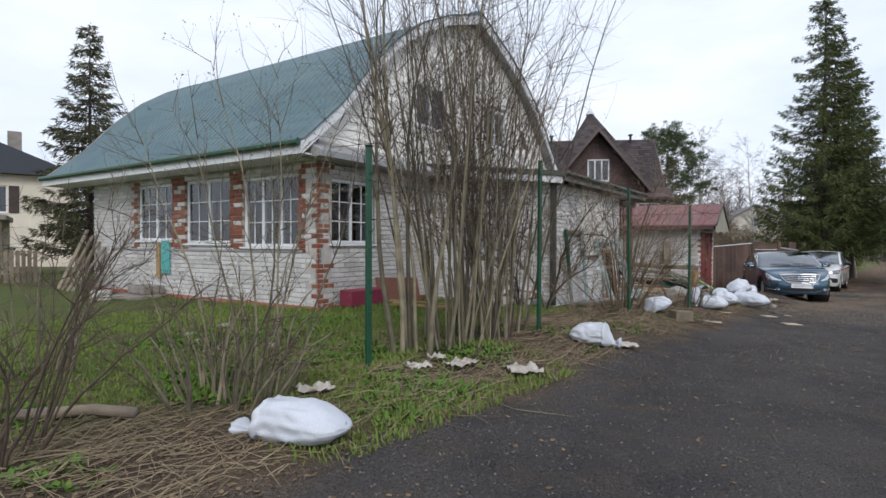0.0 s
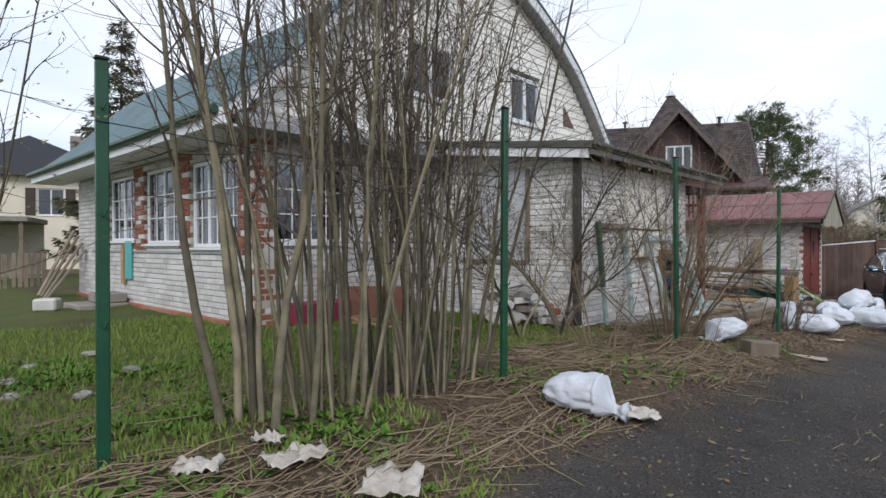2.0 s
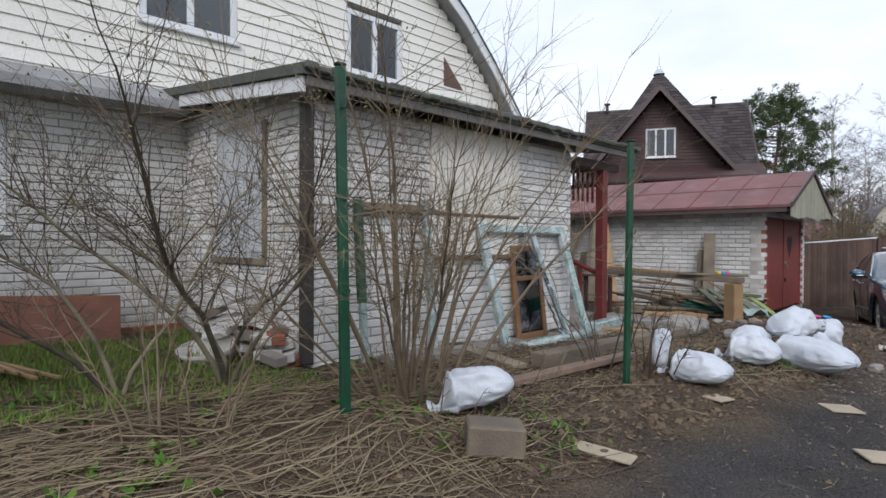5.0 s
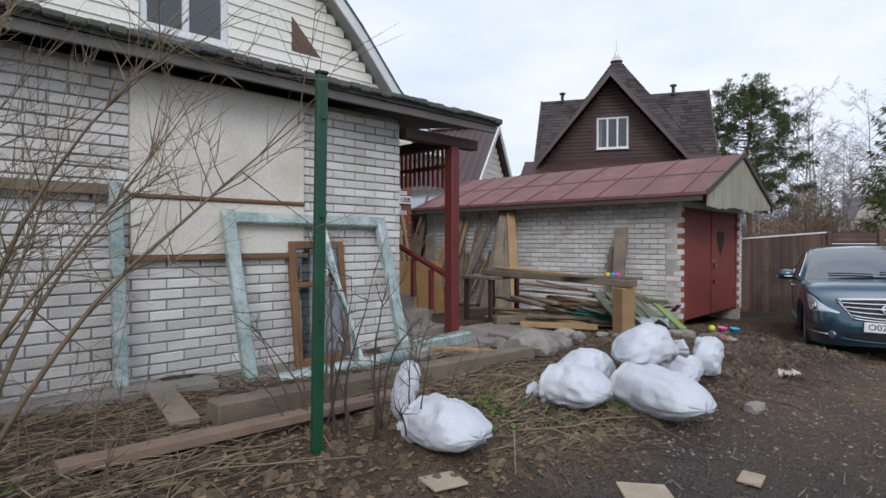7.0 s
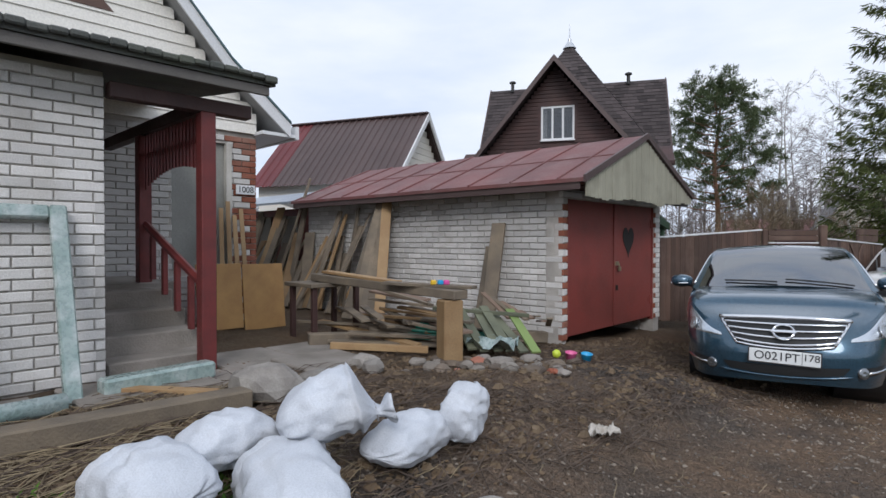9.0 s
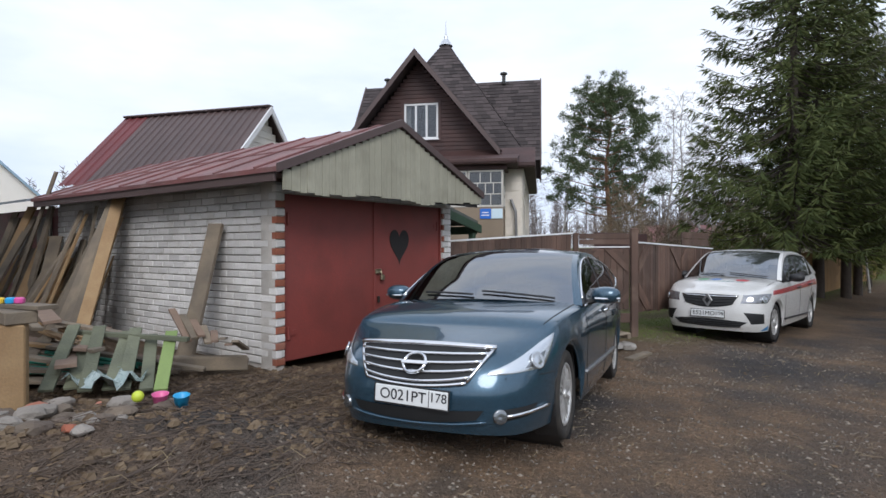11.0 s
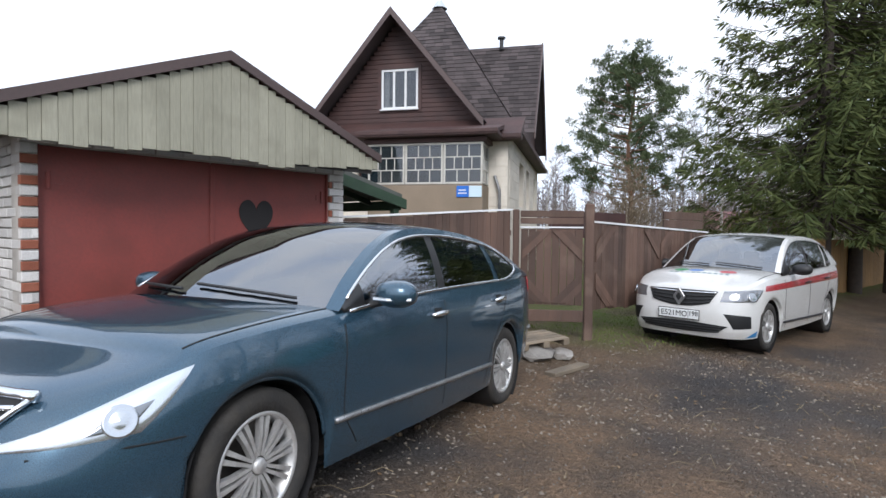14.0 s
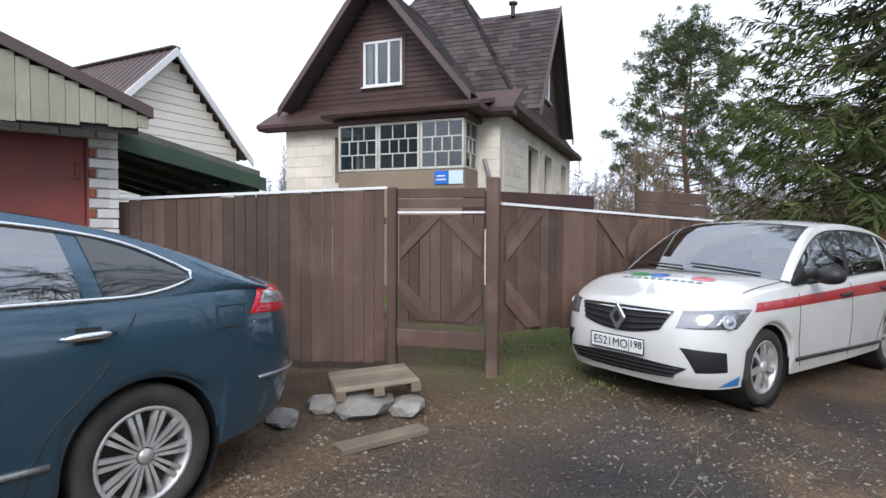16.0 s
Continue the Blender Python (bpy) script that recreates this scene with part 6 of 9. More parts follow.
bmesh.ops.bevel(bm, geom=list(bm.edges), offset=0.008, segments=1, affect="EDGES")
em = part("emblem", bm, DULLCHROME, gr, "diamond shaped chrome emblem", m=WM)
bm = bmesh.new()
prism(bm, [(0, 0.055), (0.038, 0), (0, -0.055), (-0.038, 0)], 0.004, Matrix.Translation(sh.nose(0, 0.68, 0.063)) @ pose(0, 0, 0, 0, 0, 90))
part("emblem_middle", bm, SEAM, em, m=WM)
part("lower_intake", nose_panel(sh, (0.46, 0.58, lambda s: 0.245 + 0.015 * s * s, lambda s: 0.375 - 0.03 * s * s), SEAM, 0.010, 20, 3), None, white_car, m=WM)
for i in range(3):
    part("intake_bar", nose_bar(sh, 0.49 + 0.02 * i, lambda s, i=i: 0.27 + 0.032 * i, 0.006, 0.014), TRIM, white_car, m=WM, smooth=True)
STRIPE = paint("red_stripe", (0.45, 0.02, 0.035), (0.4, 0.02, 0.03), 0.0, (0.3, 0.12, 0.1))
for fy in (1, -1):
    part("fog_recess", patch(sh, ((2.06, 0.315), (1.86, 0.325), (1.88, 0.475), (2.12, 0.50)), 0.006, SEAM, fy, 10, 6), None, white_car, m=WM)
    part("stripe", patch(sh, ((1.62, 0.775), (-2.0, 0.86), (-2.0, 0.985), (1.58, 0.845)), 0.003, STRIPE, fy, 60, 4), None, body, "red side stripe", m=WM)
    part("corner_patch", patch(sh, ((1.93, 0.20), (1.74, 0.21), (1.74, 0.29), (1.86, 0.24)), 0.004, plain("blue_patch", (0.03, 0.2, 0.45), 0.3, 0, 1.0), fy, 6, 4), None, body, m=WM)
for k, (y, colr, hw) in enumerate(((0.30, (0.02, 0.30, 0.10), 0.10), (0.09, (0.02, 0.16, 0.5), 0.10), (-0.33, (0.55, 0.06, 0.08), 0.11))):
    bm = bmesh.new()
    ring = []
    for i in range(24):
        a = 6.2832 * i / 24
        x, yy = 1.50 + 0.085 * math.sin(a), -y + hw * math.cos(a)
        ring.append(bm.verts.new((sh.lean(x, sh.over(x, yy)), yy, sh.over(x, yy) + 0.004)))
    mid = bm.verts.new((sh.lean(1.5, sh.over(1.5, -y)), -y, sh.over(1.5, -y) + 0.004))
    for i in range(24):
        bm.faces.new((ring[i], ring[(i + 1) % 24], mid))
    bmesh.ops.recalc_face_normals(bm, faces=bm.faces)
    part("bonnet_spot", bm, plain("spot_%s" % "abc"[k], colr, 0.3, 0, 0.6), white_car, "coloured spot on the bonnet", m=WM)
GREY_INK = plain("grey_lettering", (0.12, 0.2, 0.2), 0.4)
rnd = random.Random(5)
for k in range(11):
    y0 = -0.42 + k * 0.075
    rows = [[Vector((sh.lean(x, sh.over(x, y)), y, sh.over(x, y) + 0.004)) for y in (y0, y0 + 0.05)] for x in (1.63 + rnd.uniform(0, 0.01), 1.66, 1.695)]
    part("bonnet_lettering", grid_mesh(rows, GREY_INK), None, white_car, "dark bar of lettering", m=WM)
number_plate(white_car, WM @ Matrix.Translation(sh.nose(0.0, 0.46, 0.022)) @ pose(0, 0, 0, 0, 0, 90), "E521MO", "198")
bm = bmesh.new()
tube(bm, [(-0.9, 0, 1.5), (-1.05, 0, 1.66)], 0.006, 5)
part("aerial", bm, TRIM, white_car, m=WM)

# ---------------------------------------------------------------- plank fence with gate
FP, gate_l = Vector((11.6, 23.57)), Vector((10.61, 23.45))
FD, FR = (FP - gate_l).normalized(), Vector((0.597, 0.802))
fence_ang = math.degrees(math.atan2(FD.y, FD.x))


def brace(x, z, way, rise, length, y, ob, m):
    """Two flat boards nailed across a corner, from (x, z) inwards along way and up or down by rise."""
    for k in (0.0, 0.115):
        bm = bmesh.new()
        u0, u1 = 0.02, length + k
        prism(bm, [(x + way * u0, z + rise * u1), (x + way * u0, z + rise * (u1 - 0.125)), (x + way * (u1 - 0.125), z + rise * u0), (x + way * u1, z + rise * u0)], 0.014, pose(0, y - (0.002 if k else 0), 0))
        part("brace", bm, FENCE_WOOD, ob, m=m)


def fence_run(name, start, end, z0a, z0b, z1a, z1b, label, cap=True, seed=1, width=0.1):
    """Upright planks from start to end; the foot and the top may slope."""
    a, b = Vector(start), Vector(end)
    d = (b - a)
    n, ang = int(d.length / width), math.degrees(math.atan2(d.y, d.x))
    m = pose(a.x, a.y, 0, 0, 0, ang)
    ob = thing(name, pose(a.x, a.y, ground_z(a.x, a.y), 0, 0, ang), label, "fence")
    rnd = random.Random(seed)
    for i in range(n):
        x, t = i * width, i / n
        part("plank", boxes(((x, -0.012 + rnd.uniform(0, 0.008), z0a + (z0b - z0a) * t + rnd.uniform(-0.015, 0.015)), (x + width - 0.0015, 0.016, z1a + (z1b - z1a) * t + rnd.uniform(-0.008, 0.008))), bev=0.003), FENCE_WOOD, ob, m=m)
    for k in (0.25, 0.8):
        bm = bmesh.new()
        za, zb = z0a + (z1a - z0a) * k, z0b + (z1b - z0b) * k
        prism(bm, [(0, za), (d.length, zb), (d.length, zb + 0.07), (0, za + 0.07)], 0.05, pose(0, 0.018, 0))
        part("rail", bm, FENCE_WOOD, ob, m=m)
    if cap:
        bm = bmesh.new()
        prism(bm, [(0, z1a + 0.005), (d.length, z1b + 0.005), (d.length, z1b + 0.03), (0, z1a + 0.03)], 0.06, pose(0, -0.025, 0))
        part("cap_strip", bm, WHITE, ob, "white cap strip", m=m)
    return ob, m, d.length


left_start = (GF @ Vector((G_U1 + 0.02, 2.05, 0))).to_2d()
fence_run("plank_fence", left_start, gate_l - FD * 0.06, 0.13, 0.02, 1.58, 1.73, "brown plank fence with white cap strip beside the gate", seed=2)
ob, m, d = fence_run("plank_fence", FP + FR * 0.08, FP + FR * 3.4, 0.36, 0.30, 1.57, 1.45, "brown plank fence with diagonal corner braces", seed=3)
brace(0.03, 1.55, 1, -1, 0.40, -0.028, ob, m)
brace(0.03, 0.37, 1, 1, 0.40, -0.028, ob, m)
brace(1.72, 1.49, -1, -1, 0.34, -0.028, ob, m)
brace(1.74, 1.49, 1, -1, 0.34, -0.028, ob, m)
part("top_board", boxes(((2.0, 0.07, 1.52), (d, 0.10, 1.66)), ((2.0, 0.07, 1.67), (d, 0.10, 1.80)), bev=0.004), FENCE_WOOD, ob, m=m)
part("top_board", boxes(((0.2, 0.9, 1.35), (2.2, 0.95, 1.78)), bev=0.004), MAROON, ob, m=m)
for p, h, w in ((gate_l, 1.75, 0.09), (FP, 1.83, 0.12)):
    gm = pose(p.x, p.y, 0, 0, 0, fence_ang)
    z = ground_z(p.x, p.y)
    gp = thing("gate_post", gm @ pose(0, 0, z), "weathered brown timber gate post", "post", "gate posts")
    bm = bmesh.new()
    box2(bm, (-w / 2, -w / 2, z - 0.1), (w / 2, w / 2, h), bev=0.012)
    part("post_shaft", bm, FENCE_WOOD, gp, m=gm)
gate_m = pose(gate_l.x, gate_l.y, 0, 0, 0, fence_ang)
gate = thing("wooden_gate", gate_m @ pose(0.06, 0, 0.3), "closed brown plank gate with diagonal corner braces", "gate")
for i in range(8):
    part("plank", boxes(((0.07 + i * 0.106, -0.01, 0.43), (0.07 + i * 0.106 + 0.1, 0.014, 1.48)), bev=0.003), FENCE_WOOD, gate, m=gate_m)
part("top_board", boxes(((0.06, -0.02, 1.55), (0.92, 0.014, 1.635)), bev=0.004), FENCE_WOOD, gate, m=gate_m)
part("top_board", boxes(((0.06, -0.016, 1.645), (0.92, 0.018, 1.735)), bev=0.004), FENCE_WOOD, gate, m=gate_m)
part("cap_strip", boxes(((0.06, -0.03, 1.495), (0.92, 0.02, 1.515))), WHITE, gate, "white cap strip", m=gate_m)
part("bottom_board", boxes(((0.05, -0.02, 0.20), (0.93, 0.012, 0.36)), bev=0.004), FENCE_WOOD, gate, m=gate_m)
for x, way in ((0.07, 1), (0.915, -1)):
    brace(x, 1.47, way, -1, 0.30, -0.026, gate, gate_m)
    brace(x, 0.44, way, 1, 0.32, -0.026, gate, gate_m)
# pallet, stones and plank by the gate
pal_m = pose(10.98, 22.4, ground_z(10.98, 22.4) - 0.04, 2, -3, 40) @ Matrix.Diagonal((0.8, 0.8, 0.85, 1))
pal = thing("pallet", pal_m, "broken weathered wooden pallet on stones by the fence", "pallet")
for i in range(5):
    part("slat", boxes(((-0.4, -0.3 + i * 0.13, 0.27), (0.4, -0.19 + i * 0.13, 0.29)), bev=0.003), OLD_WOOD, pal, m=pal_m)
for x in (-0.36, 0.0, 0.36):
    part("block", boxes(((x - 0.05, -0.3, 0.19), (x + 0.05, 0.33, 0.268)), bev=0.004), OLD_WOOD, pal, m=pal_m)


def lump(name, x, y, r, mat, label, category, seed, flat=0.6, group="", sink=0.25, z=None):
    """A stone or a lump of soil."""
    bm = bmesh.new()
    bmesh.ops.create_icosphere(bm, subdivisions=2, radius=1)
    rnd = random.Random(seed)
    sx, sy, sz = r * rnd.uniform(0.8, 1.3), r * rnd.uniform(0.7, 1.1), r * flat
    for v in bm.verts:
        k = 1 + 0.35 * noise.noise(v.co * 1.4 + Vector((seed * 3.1, 0, 0)))
        v.co = Vector((v.co.x * sx * k, v.co.y * sy * k, v.co.z * sz * k))
    zz = ground_z(x, y) if z is None else z
    return solo(name, bm, mat, label, category, pose(x, y, zz + sz * (1 - sink) - 0.01, 0, 0, rnd.uniform(0, 360)), False, group)


STONE = surface("grey_stone", (0.33, 0.31, 0.28), (0.24, 0.22, 0.2), 0.9, 8, 60, 0.4, each=0.3, stain=(0.16, 0.13, 0.1))
for i, (x, y, r) in enumerate(((11.0, 22.2, 0.24), (10.75, 22.1, 0.18), (11.3, 22.35, 0.18), (10.6, 21.75, 0.16), (10.35, 21.5, 0.14))):
    lump("stone", x, y, r, STONE, "pale grey stone under the pallet", "stone", 40 + i, 0.36, "stones by the gate")
solo("plank", boxes(((-0.33, -0.07, 0.0), (0.33, 0.07, 0.045)), bev=0.006), OLD_WOOD, "grey weathered plank lying on the soil", "plank", pose(11.38, 21.78, ground_z(11.38, 21.78), 0, 0, 58))

# ---------------------------------------------------------------- green posts, sacks and loose things
def green_post(x, y, top, lean):
    z = ground_z(x, y)
    m = pose(x, y, z, lean[0], lean[1], 57)
    ob = thing("fence_post", m, "dark green steel fence post standing in dug soil", "post", "green fence posts")
    part("shaft", boxes(((-0.03, -0.02, -0.15), (0.03, 0.02, top - z)), bev=0.006), GREEN_STEEL, ob, m=m)
    part("cap", boxes(((-0.033, -0.023, top - z + 0.002), (0.033, 0.023, top - z + 0.02)), bev=0.005), BLACK, ob, m=m)
    for k in (0.35, 0.62, 0.88):
        bm = bmesh.new()
        tube(bm, [(0, -0.022, (top - z) * k), (0, -0.05, (top - z) * k), (0.01, -0.055, (top - z) * k + 0.03)], 0.006, 5)
        part("hook", bm, GREEN_STEEL, ob, m=m)


for args in ((-0.22, 5.66, 2.56, (0, 0)), (1.48, 7.86, 2.72, (0, 0.6)), (3.08, 10.05, 2.58, (0, -1.2)), (4.65, 12.04, 2.42, (0, 1.0)), ):
    green_post(*args)

SACK = surface("white_woven_sack", (0.60, 0.63, 0.68), (0.53, 0.56, 0.61), 0.55, 5, 130, 0.25, stain=(0.45, 0.42, 0.38), stain_scale=3, stain_amount=0.3, local=True)


def sack(x, y, ang, size, seed, label, tilt=0.0, neck=1, rise=0.0, spot=None, roll=0):
    """A filled woven sack lying on the ground, its tied end drawn out along x."""
    rnd = random.Random(seed)
    L, W, H = (size[0] * 0.84, size[1] * 0.76, size[2] * 0.80)
    verts, faces = [], []
    nu, nv = 52, 48
    for i in range(nu + 1):
        t = i / nu
        u = -1 + 2 * t
        prof = (1 - abs(u) ** 3.2) ** 0.5 if neck == 0 or u < 0.35 else None
        if prof is None:
            k = (u - 0.35) / 0.65
            prof = 0.955 * (1 - smooth_step(k, 0, 0.62)) + 0.17 + 0.34 * smooth_step(k, 0.62, 0.98)
        for j in range(nv):
            a = 6.2832 * j / nv
            cy, cz = math.cos(a), math.sin(a)
            cy = math.copysign(abs(cy) ** 0.75, cy)
            ridge = 1 - 2 * abs(noise.noise((u * 1.7 + seed * 1.7, cy * 1.3 + seed, cz * 1.3)))
            pleat = 1 - 2 * abs(noise.noise((u * 2.6 + seed, cy * 3.8 + cz * 1.5, cz * 3.8 - seed)))
            fold = 1 + 0.10 * (ridge - 0.55) + 0.07 * (pleat - 0.55)
            wide = prof if u > 0.3 and neck else (1 - abs(u) ** 7) ** 0.5
            flat = prof if u > 0.3 and neck else max(1 - abs(u) ** 2.6, 0.0) ** 0.75 + 0.04
            crease = 0.012 * noise.noise((u * 3.5 + seed * 2, cy * 3, cz * 3)) + 0.004 * abs(noise.noise((u * 9 + seed * 2, cy * 5, cz * 5)))
            z = cz * H / 2 * flat * fold + crease
            if z < 0:
                z *= 0.75
            sag = -H * 0.28 * smooth_step(u, 0.3, 0.8) if neck else 0
            verts.append((u * L / 2 + crease, cy * W / 2 * wide * fold + crease, z + H * 0.36 + sag))
    w = nv
    for i in range(nu):
        for j in range(nv):
            faces.append((i * w + j, i * w + (j + 1) % nv, (i + 1) * w + (j + 1) % nv, (i + 1) * w + j))
    faces.append(tuple(range(nv))[::-1])
    faces.append(tuple(nu * w + j for j in range(nv)))
    m = pose(x, y, ground_z(x, y) + rise, roll, tilt, ang)
    ob = thing("sack", m, label, "sack", "white sacks by the lane")
    part("cloth", data_of(verts, faces, SACK, True), None, ob, m=m)
    if neck:
        bm = bmesh.new()
        ring = [(L * 0.345, 0.1 * W * math.cos(a), 0.13 * H * math.sin(a) + H * 0.1) for a in np.linspace(0, 6.2832, 12)]
        tube(bm, ring, 0.006, 5)
        part("tie", bm, plain("grey_string", (0.3, 0.3, 0.3), 0.8), ob, m=m)
    if spot:
        part("print", boxes(((-L * 0.1, -W * 0.5, H * 0.1), (L * 0.15, -W * 0.46, H * 0.3)), bev=0.01), plain("yellow_print", (0.7, 0.55, 0.05), 0.5), ob, "yellow printed patch", m=m)


sack(-0.32, 4.0, 168, (0.95, 0.48, 0.36), 1, "white filled sack lying in the grass, neck tied")
sack(2.12, 7.42, -22, (0.72, 0.40, 0.36), 2, "white filled sack lying on dry stems")
sack(3.68, 10.68, 205, (0.70, 0.38, 0.34), 3, "white filled sack with yellow print on dug soil", tilt=12, rise=0.08, spot=True)
sack(5.22, 12.44, 150, (0.72, 0.46, 0.36), 4, "white filled sack with its neck standing up")
sack(4.98, 12.62, 60, (0.42, 0.20, 0.18), 5, "empty crumpled white sack standing on end", tilt=-72, neck=0, rise=0.2)
sack(5.85, 13.55, 160, (0.72, 0.55, 0.40), 6, "dirty white filled sack slumped on the verge")
sack(6.42, 13.75, 130, (1.15, 0.55, 0.45), 7, "large white filled sack stretched out on the verge")
sack(6.45, 14.15, 30, (0.68, 0.50, 0.42), 8, "open white sack on top of the sack heap", rise=0.24, tilt=-14)
sack(6.98, 14.85, 70, (0.42, 0.30, 0.40), 9, "small white sack standing upright", tilt=-52, rise=0.12, neck=0)
sack(6.7, 14.5, 75, (0.75, 0.42, 0.34), 10, "white filled sack behind the sack heap", neck=0)
sack(5.95, 13.95, 60, (0.6, 0.42, 0.36), 11, "white filled sack in the heap", neck=0, rise=0.05)


def crumpled(x, y, w, d, ang, seed, mat, label, lift=0.06):
    w, d = w * 0.72, d * 0.72
    """A crumpled flat rag or sheet."""
    n = 14
    verts, faces = [], []
    for i in range(n + 1):
        for j in range(n + 1):
            u, v = i / n - 0.5, j / n - 0.5
            edge = 1 + 0.25 * noise.noise((u * 3 + seed, v * 3, 1))
            verts.append((u * w * edge, v * d * edge, lift * (0.6 + 0.9 * noise.noise((u * 4 + seed, v * 4, 5)) + 0.4 * noise.noise((u * 11, v * 11 + seed, 2)))))
    for i in range(n):
        for j in range(n):
            k = i * (n + 1) + j
            faces.append((k, k + n + 1, k + n + 2, k + 1))
    me = data_of(verts, faces, mat, True)
    ob = solo("rag", me, None, label, "rag", pose(x, y, ground_z(x, y) + 0.012, 0, 0, ang), group="scattered rags")
    sol = ob.modifiers.new("thickness", "SOLIDIFY")
    sol.thickness = 0.004


RAG = surface("dirty_white_rag", (0.55, 0.52, 0.47), (0.40, 0.36, 0.31), 0.8, 6, 60, 0.2, stain=(0.28, 0.2, 0.13), stain_amount=0.5)
for a in ((0.24, 5.78, 0.3, 0.22, 20, 1), (0.62, 6.1, 0.5, 0.28, 55, 2), (1.22, 5.95, 0.4, 0.45, 10, 3), (-0.5, 5.0, 0.4, 0.25, 30, 4), (0.35, 6.25, 0.25, 0.12, 0, 5), (2.46, 7.42, 0.4, 0.3, 10, 6), (7.72, 15.35, 0.25, 0.15, 30, 7)):
    crumpled(*a, RAG, "dirty white crumpled rag on the verge")
CARD = surface("tan_board_scrap", (0.42, 0.35, 0.26), (0.34, 0.28, 0.2), 0.85, 6, 40, 0.1)
for x, y, w, d, ang in ((4.48, 10.5, 0.42, 0.13, -18), (6.32, 12.45, 0.26, 0.2, 15), (5.35, 12.05, 0.2, 0.16, 50), (6.9, 12.9, 0.2, 0.12, 70), (6.2, 11.3, 0.3, 0.2, 10)):
    solo("board_scrap", boxes(((-w / 2, -d / 2, 0.0), (w / 2, d / 2, 0.015)), bev=0.004), CARD, "tan flat board scrap on the lane", "board", pose(x, y, ground_z(x, y) + 0.004, 2, 3, ang), group="board scraps")
solo("wood_block", boxes(((-0.16, -0.11, 0.0), (0.16, 0.11, 0.17)), bev=0.012), OLD_WOOD, "sawn weathered timber block on the verge", "block", pose(3.93, 10.17, ground_z(3.93, 10.17), 0, 4, 20))


def timber(name, p, q, w, h, mat, label, roll=0.0, category="timber", group=""):
    """A sawn length from p to q."""
    a, b = Vector(p), Vector(q)
    d = b - a
    m = Matrix.Translation(a) @ d.to_track_quat("X", "Z").to_matrix().to_4x4() @ pose(0, 0, 0, roll, 0, 0)
    return solo(name, boxes(((0, -w / 2, -h / 2), (d.length, w / 2, h / 2)), bev=min(w, h) * 0.08), mat, label, category, m, group=group)


def gpt(x, y, up):
    return (x, y, ground_z(x, y) + up)


RED_OLD = surface("faded_red_wood", (0.24, 0.165, 0.12), (0.19, 0.135, 0.10), 0.85, 4, 60, 0.2)
timber("beam", gpt(3.9, 12.15, 0.08), gpt(5.35, 14.95, 0.08), 0.17, 0.14, OLD_WOOD, "long grey timber beam along the house front")
timber("red_plank", gpt(3.75, 11.3, 0.035), gpt(4.7, 13.0, 0.05), 0.12, 0.05, RED_OLD, "faded red plank lying on litter")
timber("plank", gpt(4.2, 14.85, 0.03), gpt(4.95, 15.15, 0.03), 0.1, 0.04, NEW_WOOD, "pale plank lying by the steps")
timber("plank", gpt(3.2, 12.5, 0.03), gpt(3.75, 12.1, 0.03), 0.17, 0.05, OLD_WOOD, "short grey board on soil")
timber("plank", gpt(2.6, 11.8, 0.04), gpt(3.3, 12.9, 0.04), 0.25, 0.06, CONCRETE, "broken concrete strip along the house wall")
for i in range(4):
    p = HF @ Vector((12.2 + 1.05 * i, 3.28, 0))
    solo("paving_slab", boxes(((-0.5, -0.3, -0.05), (0.5, 0.3, 0.025)), bev=0.012), CONCRETE, "worn concrete paving slab by the house wall", "slab", pose(p.x, p.y, ground_z(p.x, p.y), 1, i % 2, 62 + i), group="paving slabs")
for i, (x, y) in enumerate(((4.75, 15.75), (5.15, 16.45), (4.3, 16.4), (4.7, 17.05))):
    solo("paving_slab", boxes(((-0.38, -0.36, -0.05), (0.38, 0.36, 0.025)), bev=0.012), CONCRETE, "worn concrete paving slab by the porch", "slab", pose(x, y, ground_z(x, y), 1, 1, 60 + 2 * i), group="paving slabs")

# wrapped window frame that leans on the annex
FILM_F = surface("green_frame_in_film", (0.36, 0.44, 0.42), (0.24, 0.33, 0.31), 0.3, 6, 30, 0.35, stain=(0.65, 0.68, 0.68), stain_scale=5, stain_amount=0.7, coat=0.5)
zg = 0.36
lean_m = HF @ pose(13.2, 3.12, zg, -17, 0, 0)
big = thing("window_frame", lean_m, "large new window frame wrapped in clear film, leaning on bricks", "frame")
for nm, lo, hi in (("stile", (0, 0, 0), (0.11, 0.08, 1.52)), ("stile", (1.62, 0, 0), (1.73, 0.08, 1.5)), ("head", (0.112, 0.004, 1.40), (1.618, 0.076, 1.5)), ("foot", (0.112, 0.004, 0.0), (1.618, 0.076, 0.11))):
    part(nm, boxes((lo, hi), bev=0.012), FILM_F, big, m=lean_m)
bm = bmesh.new()
tube(bm, [(0.92, -0.02, 1.42), (0.95, -0.06, 0.8), (1.02, -0.12, 0.08)], 0.04, 4)
part("centre_post", bm, FILM_F, big, m=lean_m)
bm = bmesh.new()
tube(bm, [(0.2, -0.1, 0.03), (0.8, -0.12, 0.05), (1.6, -0.1, 0.05)], [0.07, 0.06, 0.08], 7)
part("loose_roll", bm, FILM_F, big, "rolled film at the foot", m=lean_m, smooth=True)
film_mat = glass("clear_film", (0.86, 0.89, 0.9), 0.4, 0.15)
verts = [(0.78 + 0.2 * j / 6 + 0.05 * math.sin(i * 0.9 + j), -0.03 - 0.12 * (1 - i / 12) + 0.03 * math.sin(j * 2 + i), 0.1 + 1.3 * i / 12) for i in range(13) for j in range(7)]
